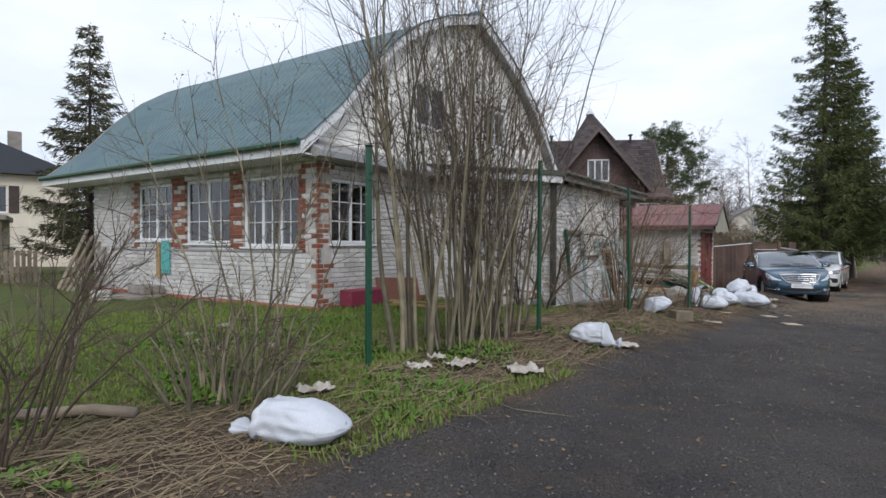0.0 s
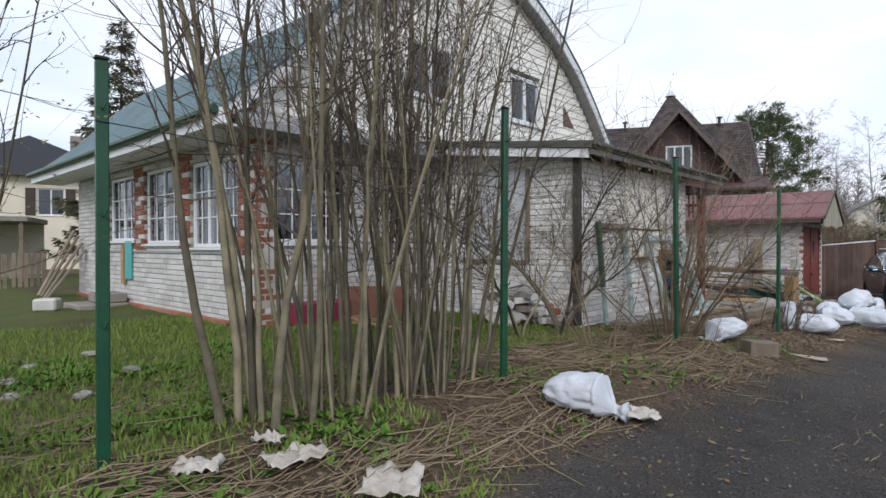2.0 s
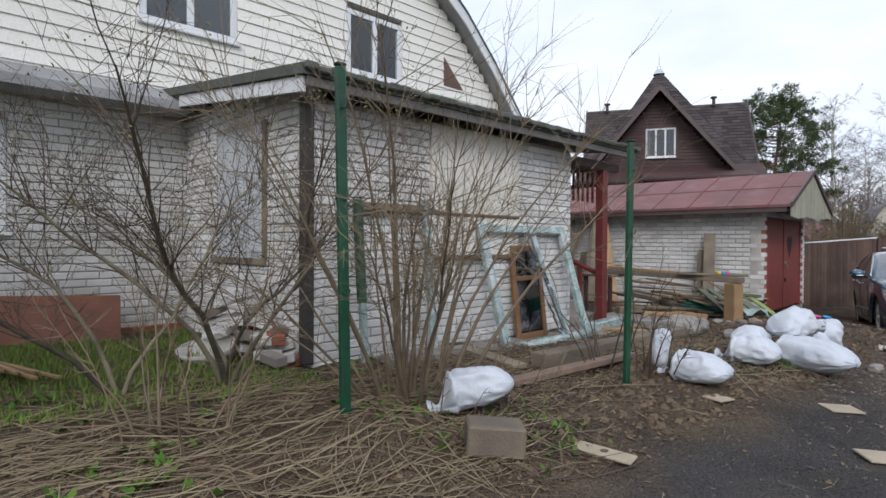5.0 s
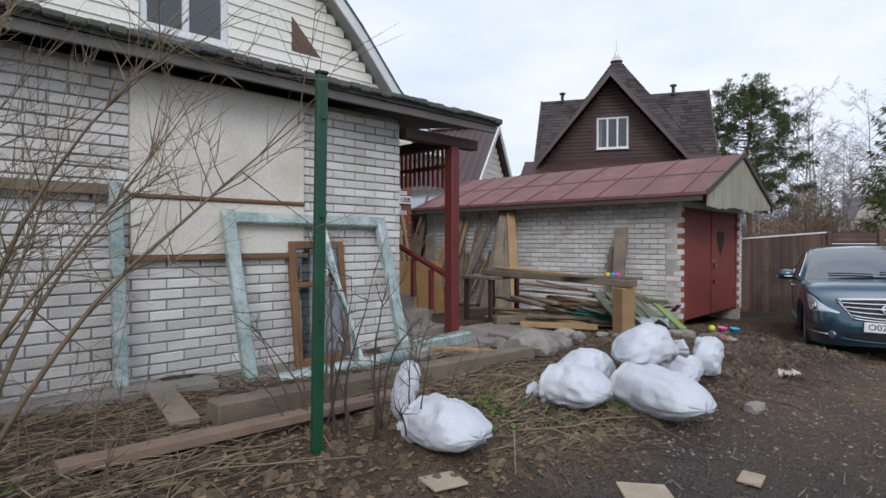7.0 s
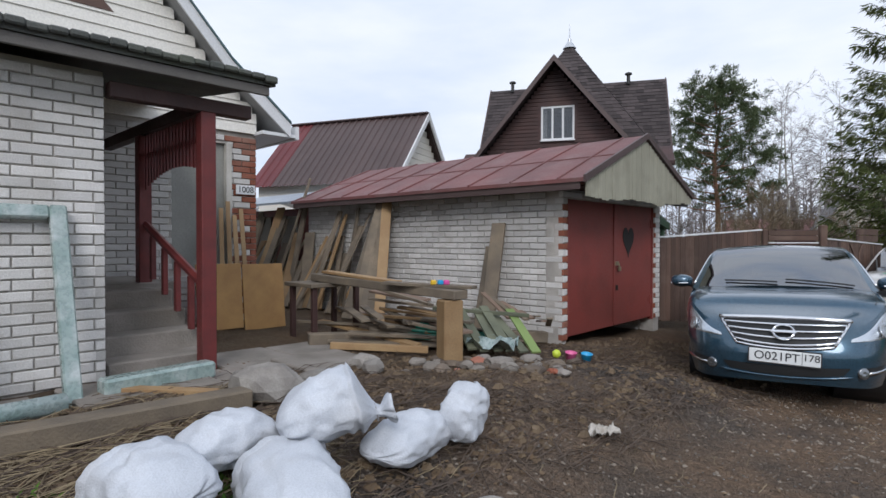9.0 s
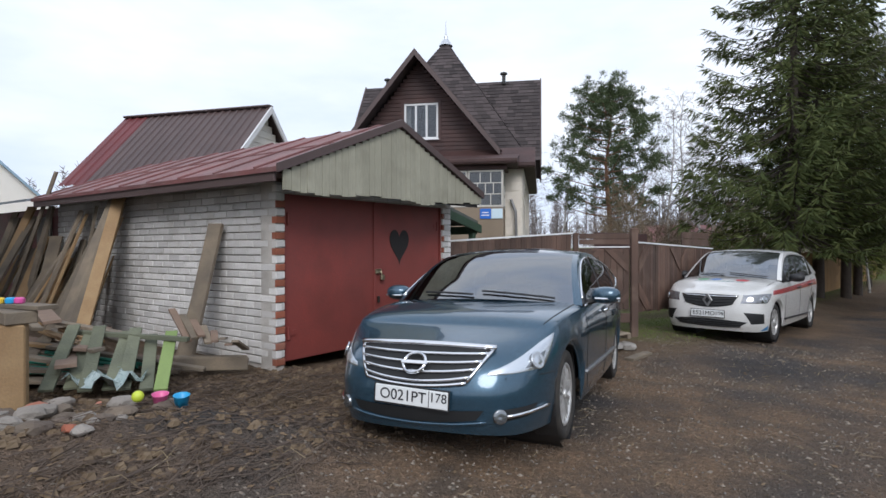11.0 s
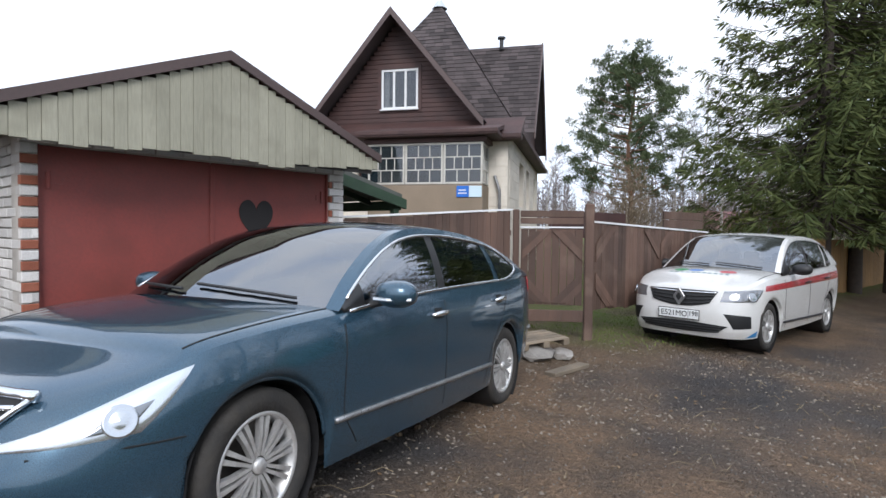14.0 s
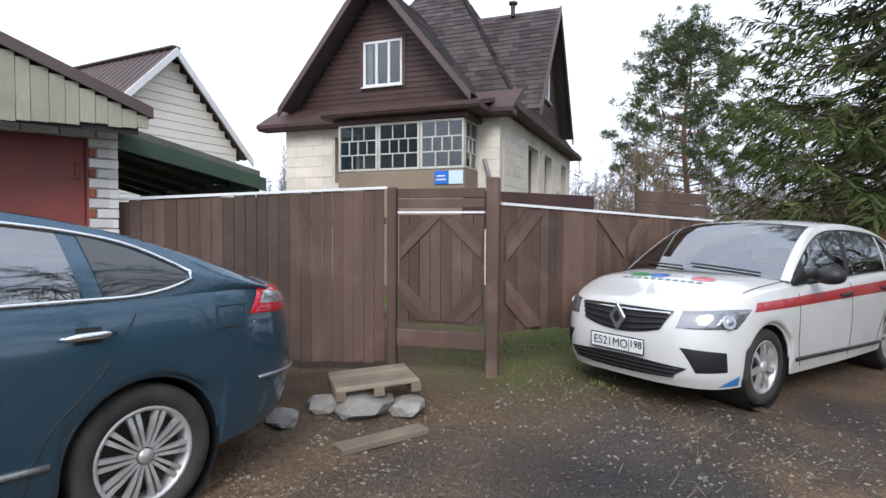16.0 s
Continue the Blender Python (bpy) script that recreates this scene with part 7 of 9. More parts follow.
part("loose_film", data_of(verts, [(i * 7 + j, i * 7 + j + 1, i * 7 + j + 8, i * 7 + j + 7) for i in range(12) for j in range(6)], film_mat, True), None, big, "hanging torn film", m=lean_m)
old_m = HF @ pose(13.83, 3.46, 0.40, -7, 0, 0)
old = thing("casement", old_m, "old brown wooden window casement leaning on the wall", "frame")
BROWN = surface("orange_brown_varnish", (0.24, 0.12, 0.05), (0.18, 0.09, 0.04), 0.5, 4, 50, 0.1)
for nm, lo, hi in (("stile", (0, 0, 0), (0.07, 0.05, 1.15)), ("stile", (0.53, 0, 0), (0.60, 0.05, 1.15)), ("rail", (0.072, 0.002, 1.08), (0.528, 0.048, 1.15)), ("rail", (0.072, 0.002, 0.72), (0.528, 0.048, 0.77)), ("rail", (0.072, 0.002, 0), (0.528, 0.048, 0.07))):
    part(nm, boxes((lo, hi), bev=0.006), BROWN, old, m=old_m)
for lo, hi in (((0.072, 0.02, 0.772), (0.528, 0.026, 1.078)), ((0.072, 0.02, 0.072), (0.528, 0.026, 0.718))):
    part("pane", boxes((lo, hi)), PANE, old, m=old_m).visible_shadow = False
pm = HF @ pose(15.05, 3.2, 0.36, 0, 0, 6)
solo("wrapped_parcel", boxes(((0, -0.08, 0.03), (0.85, 0.08, 0.17)), bev=0.02), FILM_F, "long parcel wrapped in clear film on the paving", "parcel", pm)
dm = HF @ pose(11.5, 3.42, 0.42, -5, 0, 0)
dframe = thing("door_frame", dm, "weathered green and grey door frame leaning on bricks", "frame")
part("stile", boxes(((0, 0, 0.6), (0.08, 0.06, 1.56)), bev=0.006), GREEN_STEEL, dframe, "green stile", m=dm)
part("stile", boxes(((0.86, 0, 0), (0.95, 0.06, 1.56)), bev=0.006), FILM_F, dframe, m=dm)
part("lintel", boxes(((0.082, 0.004, 1.46), (0.858, 0.056, 1.54)), bev=0.006), OLD_WOOD, dframe, m=dm)
part("stile", boxes(((0.01, 0.002, 0), (0.075, 0.058, 0.598)), bev=0.006), FILM_F, dframe, m=dm)

# bench of beams before the garage
leg = boxes(((-0.1, -0.1, 0), (0.1, 0.1, 0.62)), bev=0.012)
LX, LY = 6.28, 16.85
solo("bench_stump", leg, NEW_WOOD, "squared yellow timber stump carrying the beam", "stump", pose(LX, LY, ground_z(LX, LY) - 0.01, 0, 0, 40))
zt = ground_z(LX, LY) + 0.61
timber("bench_beam", (LX + 0.12, LY - 0.02, zt + 0.05), (4.25, 17.95, zt + 0.12), 0.2, 0.09, OLD_WOOD, "thick grey beam resting on the stump")
timber("bench_board", (LX + 0.22, LY + 0.1, zt + 0.115), (5.5, 17.1, zt + 0.13), 0.16, 0.03, OLD_WOOD, "grey board lying on the beam")
timber("bench_board", (5.6, 17.22, zt + 0.13), (4.4, 17.9, zt + 0.19), 0.13, 0.03, NEW_WOOD, "pale board lying on the beam")
tm = pose(4.35, 17.95, ground_z(4.35, 17.95), 0, 0, 60)
tr = thing("trestle", tm, "dark wooden trestle under the far beam end", "trestle")
for x, y in ((-0.3, -0.25), (-0.3, 0.25), (0.3, -0.25), (0.3, 0.25)):
    part("leg", boxes(((x - 0.03, y - 0.03, 0), (x + 0.03, y + 0.03, 0.66)), bev=0.004), MAROON, tr, m=tm)
part("top", boxes(((-0.38, -0.32, 0.662), (0.38, 0.32, 0.71)), bev=0.006), OLD_WOOD, tr, m=tm)
timber("beam", gpt(4.55, 17.2, 0.08), gpt(5.6, 18.0, 0.08), 0.14, 0.14, OLD_WOOD, "grey beam lying on soil by the paving")
timber("beam", gpt(5.75, 17.9, 0.12), gpt(7.0, 18.85, 0.12), 0.14, 0.14, OLD_WOOD, "grey beam lying before the garage wall")
timber("pole", gpt(4.95, 16.95, 0.06), gpt(5.95, 17.2, 0.08), 0.07, 0.07, NEW_WOOD, "pale round pole on the soil")
toy = thing("toy", pose(LX - 0.15, LY + 0.12, zt + 0.13, 0, 0, 20), "small coloured plastic toy on the beam", "toy")
for x, colr in ((-0.05, (0.7, 0.45, 0.03)), (0.02, (0.02, 0.3, 0.6)), (0.08, (0.6, 0.08, 0.3))):
    part("toy_piece", boxes(((x - 0.03, -0.03, 0), (x + 0.03, 0.03, 0.05)), bev=0.012), plain("toy_%d" % int(x * 100 + 9), colr, 0.35), toy, m=WORLD[toy.name])

# planks that lean on the garage and lean-to wall
rnd = random.Random(12)


def leaning(v, foot, top, w, t, mat, shift, label, base=0.0):
    p = GF @ Vector((G_U0 - foot, v, 0))
    q = GF @ Vector((G_U0 - 0.05 - t, v + shift, top))
    timber("plank", gpt(p.x, p.y, 0.03 + base), (q.x, q.y, q.z), w, t, mat, label, rnd.uniform(-8, 8), "plank", "planks leaning on the garage")


leaning(2.75, 0.55, 1.78, 0.2, 0.045, OLD_WOOD, 0.12, "wide grey plank leaning on white bricks")
leaning(2.95, 0.50, 1.45, 0.12, 0.04, OLD_WOOD, 0.08, "grey plank leaning on white bricks")
for k in range(6):
    leaning(4.45 + 0.13 * k, 0.95 + 0.05 * (k % 3), 2.3 - 0.12 * (k % 4), 0.16, 0.04, (OLD_WOOD, NEW_WOOD)[k % 3 == 0], 0.75 - 0.1 * k, "long plank leaning on white bricks")
for k in range(30):
    v = 5.9 + 0.11 * k + rnd.uniform(-0.05, 0.05)
    leaning(v, rnd.uniform(0.35, 1.1), rnd.uniform(1.1, 2.35), rnd.uniform(0.08, 0.2), rnd.uniform(0.025, 0.05), (OLD_WOOD, OLD_WOOD, NEW_WOOD)[k % 3], rnd.uniform(-0.4, 0.5), "weathered plank leaning on the garage wall")
p = GF @ Vector((G_U0 - 0.7, 7.9, 0))
q = GF @ Vector((G_U0 - 0.1, 7.4, 2.75))
timber("pole", gpt(p.x, p.y, 0.02), (q.x, q.y, q.z), 0.05, 0.05, OLD_WOOD, "long thin pole leaning above the roof edge")
for k in range(5):
    a = HF @ Vector((17.1 + 0.12 * k, 5.95, 0))
    b = HF @ Vector((17.35 + 0.1 * k, 6.53, 1.9 + 0.1 * (k % 3)))
    timber("lath", gpt(a.x, a.y, 0.03), tuple(b), 0.06, 0.03, NEW_WOOD, "pale lath leaning by the house number", group="laths by the house door")
for k in range(2):
    a = HF @ Vector((17.1 + 0.62 * k, 5.75, 0))
    om = pose(a.x, a.y, ground_z(a.x, a.y), -6, 0, 62)
    solo("chipboard", boxes(((-0.3, -0.012, 0), (0.3, 0.012, 0.86 + 0.03 * k)), bev=0.004), surface("orange_chipboard_%d" % k, (0.46, 0.27, 0.10), (0.38, 0.21, 0.08), 0.7, 5, 90, 0.15), "orange chipboard sheet standing by the porch", "board", om, group="chipboard sheets")
# stack of boards under and behind the bench
rnd = random.Random(31)
for k in range(26):
    x, y = 5.2 + rnd.uniform(-0.5, 0.9), 17.9 + rnd.uniform(-0.35, 0.5)
    ang = radians(150 + rnd.uniform(-28, 28))
    h, l = 0.05 + 0.022 * k * rnd.uniform(0.3, 1.0), rnd.uniform(0.4, 0.9)
    timber("board", gpt(x - l * math.cos(ang), y - l * math.sin(ang), h), gpt(x + l * math.cos(ang), y + l * math.sin(ang), h + rnd.uniform(-0.03, 0.12)), rnd.uniform(0.08, 0.16), 0.03, (OLD_WOOD, OLD_WOOD, RED_OLD, NEW_WOOD)[k % 4], "old board in the heap before the garage", rnd.uniform(-10, 10), "board", "heap of boards")
for i in range(11):
    leaning(5.35 + 0.2 * i + rnd.uniform(-0.05, 0.05), rnd.uniform(0.35, 0.85), rnd.uniform(1.35, 2.15), rnd.uniform(0.06, 0.14), rnd.uniform(0.02, 0.045), NEW_WOOD if i % 4 == 1 else OLD_WOOD, rnd.uniform(-0.45, 0.35), "weathered plank leaning on the white garage wall")
for i in range(9):
    x, y = 4.75 + 0.12 * i, 17.5 + rnd.uniform(-0.25, 0.35)
    a = rnd.uniform(0.35, 0.85)
    timber("plank", gpt(x, y, 0.06 + 0.035 * i), gpt(x + 1.5 * math.cos(a), y + 1.5 * math.sin(a) * 0.55, 0.05 + 0.03 * (i % 4)), rnd.uniform(0.08, 0.15), 0.03, OLD_WOOD, "grey plank lying on the timber heap", rnd.uniform(-10, 10), "plank", "planks on the heap")
MOSS = surface("mossy_green_slats", (0.17, 0.18, 0.12), (0.12, 0.13, 0.09), 0.9, 4, 50, 0.3, each=0.2)
LIME = surface("lime_green_slat", (0.22, 0.30, 0.10), (0.17, 0.24, 0.08), 0.8)
for k in range(7):
    x0, y0 = 6.2 + 0.125 * k, 17.4 + 0.05 * k + 0.05 * (k % 2)
    timber("slat", gpt(x0 + 0.1, y0 - 0.28, 0.08), gpt(x0 - 0.3 - 0.04 * (k % 3), y0 + 0.42, 0.48 - 0.05 * (k % 2)), 0.1, 0.025, LIME if k == 6 else MOSS, "mossy picket slat of a collapsed fence piece", 0, "slat", "mossy pickets")
timber("slat", gpt(5.8, 17.85, 0.42), gpt(6.9, 18.0, 0.42), 0.06, 0.04, MOSS, "cross rail of the collapsed pickets", group="mossy pickets")
for k in range(8):
    timber("slat", gpt(7.0 + 0.07 * k - 0.4, 18.45, 0.35 + 0.03 * (k % 3)), gpt(6.2 + 0.12 * k, 18.75, 0.62 - 0.05 * k), 0.07, 0.025, (RED_OLD, OLD_WOOD)[k % 2], "dark thin board in the heap", 0, "board", "heap of boards")
GREENP = plain("green_pipe", (0.02, 0.16, 0.11), 0.5)
for k in range(5):
    bm = bmesh.new()
    tube(bm, [gpt(5.55 + 0.03 * k, 17.55 + 0.05 * k, 0.12 + 0.03 * k), gpt(6.45, 17.75 + 0.06 * k, 0.1 + 0.02 * k)], 0.018, 6)
    solo("green_rod", bm, GREENP, "thin green rod lying in the board heap", "rod", group="green rods")
solo("film_scrap", data_of(*(lambda: ([(6.35 + 0.5 * i / 8, 17.2 + 0.35 * j / 5 + 0.03 * math.sin(i * 2), ground_z(6.6, 17.3) + 0.16 + 0.06 * math.sin(i * 1.3 + j * 1.9)) for i in range(9) for j in range(6)], [(i * 6 + j, i * 6 + j + 1, i * 6 + j + 7, i * 6 + j + 6) for i in range(8) for j in range(5)]))(), FILM_F, True), None, "crumpled plastic film in the rubble", "film")
EARTHY = surface("soil_stained_stone", (0.20, 0.16, 0.12), (0.13, 0.10, 0.08), 0.95, 6, 60, 0.4, each=0.4)
RUBBLE = [(6.0 + rnd.uniform(0, 1.5), 16.35 + rnd.uniform(-0.25, 0.7), rnd.uniform(0.035, 0.10)) for k in range(46)]
for i, (x, y, r) in enumerate(RUBBLE):
    lump("rubble", x, y, r, (BRICK_R if i % 9 == 2 else (EARTHY, CONCRETE)[i % 2]), ("broken red brick" if i % 9 == 2 else ("grey broken stone", "broken concrete lump")[i % 2]) + " in the rubble heap", "rubble", 100 + i, 0.5, "rubble heap")
for i, (x, y, r) in enumerate(((5.35, 15.2, 0.22), (5.6, 15.45, 0.13), (5.0, 15.35, 0.12), (5.75, 16.2, 0.1), (5.6, 16.4, 0.12), (7.2, 14.2, 0.08), (5.9, 14.8, 0.1))):
    lump("stone", x, y, r, STONE, "grey field stone on the soil", "stone", 170 + i, 0.75, "field stones")
for x, y, c, lab in ((7.42, 16.92, (0.65, 0.12, 0.3), "pink"), (7.56, 16.95, (0.03, 0.33, 0.6), "blue")):
    bm = bmesh.new()
    lathe(bm, [(0.0, 0.0), (0.038, 0.0), (0.052, 0.09), (0.057, 0.094), (0.049, 0.092), (0.035, 0.01)], 18)
    solo("toy_bucket", bm, plain(lab + "_plastic", c, 0.35), lab + " plastic toy bucket by the rubble", "bucket", pose(x, y, ground_z(x, y) + 0.01, 8, 5, 0), True)
bm = bmesh.new()
bmesh.ops.create_uvsphere(bm, u_segments=16, v_segments=10, radius=0.04)
solo("toy_ball", bm, plain("lime_plastic", (0.5, 0.6, 0.05), 0.4), "small lime plastic ball on rubble", "ball", pose(7.3, 16.85, ground_z(7.3, 16.85) + 0.09), True)

# loose brick heap in the corner of the annex
rnd = random.Random(7)
for k in range(64):
    t = rnd.random()
    x, y = 0.75 + 1.0 * t + rnd.gauss(0, 0.12), 12.05 - 0.55 * t + rnd.gauss(0, 0.14)
    up = max(0.0, 0.55 * (1 - abs(t - 0.45) * 1.5) * rnd.random())
    bm = bmesh.new()
    box(bm, (0, 0, 0.05), (0.25, 0.12, 0.088), None, 0.008)
    solo("loose_brick", bm, (BRICK_W, CONCRETE, BRICK_W, BRICK_R)[k % 4 if k % 8 != 3 else 0], "dirty loose brick in the heap by the annex", "brick", pose(x, y, ground_z(x, y) + up, rnd.uniform(-25, 25), rnd.uniform(-20, 20), rnd.uniform(0, 180)), group="brick heap")
rust = surface("rusty_sheet", (0.26, 0.11, 0.07), (0.2, 0.09, 0.06), 0.8, 3, 40, 0.2)
p = HF @ Vector((9.6, 6.2, 0))
solo("rusty_sheet", boxes(((-0.65, -0.01, 0), (0.65, 0.01, 0.5)), bev=0.004), rust, "rusty brown steel sheet leaning on the house", "sheet", pose(p.x, p.y, ground_z(p.x, p.y), -14, 3, 62))
p = HF @ Vector((8.6, 6.3, 0))
solo("storage_box", boxes(((-0.45, -0.15, 0), (0.45, 0.15, 0.3)), bev=0.02), plain("crimson_plastic", (0.2, 0.02, 0.05), 0.6), "low crimson box by the house wall", "box", pose(p.x, p.y, ground_z(p.x, p.y), 0, 0, 62))
bm = bmesh.new()
lathe(bm, [(0.0, 0.0), (0.18, 0.0), (0.26, 0.14), (0.28, 0.14), (0.2, 0.02), (0, 0.02)], 20)
solo("wash_bowl", bm, OLDWHITE, "pale enamel wash bowl in the weeds", "bowl", pose(0.95, 11.45, ground_z(0.95, 11.45), 12, 0, 0), True)
for k in range(12):
    x, y = -0.1 + rnd.uniform(-0.5, 0.5), 10.1 + rnd.uniform(-0.25, 0.25)
    a = radians(-20 + rnd.uniform(-14, 14))
    timber("stick", gpt(x - 0.5 * math.cos(a), y - 0.5 * math.sin(a), 0.03 + 0.008 * k), gpt(x + 0.5 * math.cos(a), y + 0.5 * math.sin(a), 0.03 + 0.008 * k), 0.03, 0.02, NEW_WOOD, "pale split stick in a small stack", 0, "stick", "stack of sticks")
# boards that lean at the far end of the house front, and white stones on the lawn
for k in range(4):
    a = M_FRONT @ Vector((-0.15 + 0.25 * k, -0.75, 0))
    b = M_FRONT @ Vector((-0.3 + 0.3 * k, -0.02, 0))
    timber("board", gpt(a.x, a.y, 0.02), (b.x, b.y, 2.0 - 0.15 * k), 0.12, 0.03, OLD_WOOD, "grey board leaning on the house front", 0, "board", "boards leaning on the house front")
a = M_FRONT @ Vector((3.2, -1.3, 0))
solo("white_tub", boxes(((-0.18, -0.15, 0), (0.18, 0.15, 0.22)), bev=0.03), OLDWHITE, "white plastic tub on the lawn", "tub", pose(a.x, a.y, ground_z(a.x, a.y), 0, 0, 30))
for i, (x, y) in enumerate(((-2.6, 7.0), (-2.2, 6.7), (-3.1, 7.6), (-1.7, 6.9), (-2.9, 8.1), (-1.9, 7.6))):
    lump("stone", x, y, 0.085, STONE, "pale flat stone in the lawn", "stone", 70 + i, 0.4, "pale stones in the lawn")
bm = bmesh.new()
tube(bm, [gpt(-2.2, 3.95, 0.05), gpt(-1.75, 4.1, 0.06), gpt(-1.45, 4.1, 0.05)], 0.04, 8)
solo("log", bm, OLD_WOOD, "short pale log lying in dry stems", "log", smooth=True)
# green shed corner across the lane
sm = pose(18.75, 22.3, ground_z(18.3, 22.45), 0, 0, 57)
shed = thing("green_shed", sm, "small green sheet metal shed with pale top", "shed")
part("wall", boxes(((-0.75, -0.75, -0.2), (0.75, 0.75, 1.8)), bev=0.02), surface("green_sheet_metal", (0.02, 0.24, 0.16), (0.016, 0.19, 0.13), 0.5, 2, 40, 0.05, stain=(0.10, 0.16, 0.12), stain_amount=0.4), shed, m=sm)
part("roof", boxes(((-0.8, -0.8, 1.805), (0.8, 0.8, 2.25)), bev=0.04), OLDWHITE, shed, m=sm)
for k in range(4):
    part("rib", boxes(((-0.772, -0.6 + 0.38 * k, -0.1), (-0.752, -0.57 + 0.38 * k, 1.78))), GREEN_STEEL, shed, m=sm)

# ---------------------------------------------------------------- plants
BARK = surface("olive_grey_bark", (0.26, 0.225, 0.15), (0.15, 0.13, 0.09), 0.9, 7, 50, 0.3, stain=(0.30, 0.275, 0.15), stain_scale=4, stain_amount=0.5, each=0.6, island=0.0)
DARKBARK = surface("dark_brown_bark", (0.065, 0.05, 0.04), (0.045, 0.036, 0.03), 0.9, 9, 60, 0.3)
TWIG = surface("brown_twig", (0.10, 0.07, 0.05), (0.07, 0.05, 0.038), 0.85, 9, 60, 0.1)
PALETWIG = surface("pale_tan_twig", (0.22, 0.165, 0.105), (0.15, 0.115, 0.075), 0.85, 9, 60, 0.1)
BIRCH = surface("birch_bark", (0.50, 0.48, 0.45), (0.34, 0.32, 0.30), 0.8, 3, 30, 0.2, stain=(0.06, 0.055, 0.05), stain_scale=5, stain_amount=0.8)
HAZETWIG = surface("grey_birch_twig", (0.20, 0.17, 0.165), (0.15, 0.13, 0.125), 0.9, 5, 60, 0.0)
PINEBARK = surface("orange_pine_bark", (0.27, 0.14, 0.08), (0.17, 0.10, 0.07), 0.9, 5, 50, 0.3)
BUD = surface("pale_green_bud", (0.17, 0.19, 0.06), (0.22, 0.19, 0.08), 0.8, 6, 60, 0.0)


def foliage(name, a, b, c):
    mat, n, l, bsdf = nodes_of(name)
    geo = n.new("ShaderNodeNewGeometry")
    big = noise_of(n, l, geo.outputs["Position"], 0.7, 4, 0.35, 0.65)
    col = mixer(n, l, "MIX", geo.outputs["Random Per Island"], mixer(n, l, "MIX", big, a, b), c)
    l.new(col, bsdf.inputs["Base Color"])
    bsdf.inputs["Roughness"].default_value = 0.75
    bsdf.inputs["Specular IOR Level"].default_value = 0.2
    return mat


SPRUCE = foliage("spruce_needles", (0.046, 0.066, 0.022), (0.064, 0.086, 0.028), (0.098, 0.112, 0.036))
PINE = foliage("pine_needles", (0.052, 0.078, 0.034), (0.068, 0.094, 0.042), (0.094, 0.118, 0.056))
BLUESPRUCE = foliage("dusty_spruce_needles", (0.045, 0.055, 0.028), (0.06, 0.068, 0.034), (0.09, 0.085, 0.04))
GRASS = foliage("grass_blades", (0.105, 0.190, 0.026), (0.140, 0.225, 0.036), (0.175, 0.205, 0.056))
WEED = foliage("weed_leaves", (0.055, 0.125, 0.018), (0.072, 0.155, 0.024), (0.105, 0.170, 0.032))
STRAW = foliage("dry_straw", (0.20, 0.155, 0.10), (0.15, 0.115, 0.075), (0.30, 0.24, 0.15))
LEAFLITTER = foliage("brown_leaf_litter", (0.13, 0.085, 0.05), (0.10, 0.065, 0.04), (0.20, 0.14, 0.085))


class Bundle:
    """Many thin bars in one mesh."""

    def __init__(self):
        self.v, self.f = [], []

    def bar(self, p, q, r0, r1, sides=3):
        d = q - p
        if d.length < 1e-6:
            return
        d.normalize()
        a = d.cross(Vector((0.2, 0.31, 0.93)))
        if a.length < 1e-3:
            a = d.cross(Vector((1, 0, 0)))
        a.normalize()
        b = d.cross(a)
        k = len(self.v)
        for c, r in ((p, r0), (q, r1)):
            for i in range(sides):
                t = 6.2832 * i / sides
                self.v.append(tuple(c + a * (r * math.cos(t)) + b * (r * math.sin(t))))
        for i in range(sides):
            j = (i + 1) % sides
            self.f.append((k + i, k + j, k + sides + j, k + sides + i))

    def path(self, pts, radii, sides=5):
        """One unbroken tapering tube."""
        base, a = len(self.v), None
        for i, p in enumerate(pts):
            d = (pts[min(i + 1, len(pts) - 1)] - pts[max(i - 1, 0)]).normalized()
            a = d.cross(Vector((0.2, 0.31, 0.93))) if a is None else a - d * a.dot(d)
            if a.length < 1e-3:
                a = d.cross(Vector((1, 0, 0)))
            a.normalize()
            b = d.cross(a)
            for k in range(sides):
                t = 6.2832 * k / sides
                self.v.append(tuple(p + a * (radii[i] * math.cos(t)) + b * (radii[i] * math.sin(t))))
        for i in range(len(pts) - 1):
            for k in range(sides):
                j, r = (k + 1) % sides, base + i * sides
                self.f.append((r + k, r + j, r + sides + j, r + sides + k))

    def leaf(self, p, way, length, width, side):
        k = len(self.v)
        q, s = p + way * length, side * (width / 2)
        m = p + way * (length * 0.45)
        self.v += [tuple(p), tuple(m + s), tuple(q), tuple(m - s)]
        self.f.append((k, k + 1, k + 2, k + 3))

    def mesh(self, mat, smooth=False):
        return data_of(self.v, self.f, mat, smooth)


def rand_dir(rnd, spread=1.0):
    return Vector((rnd.gauss(0, spread), rnd.gauss(0, spread), rnd.gauss(0, spread)))


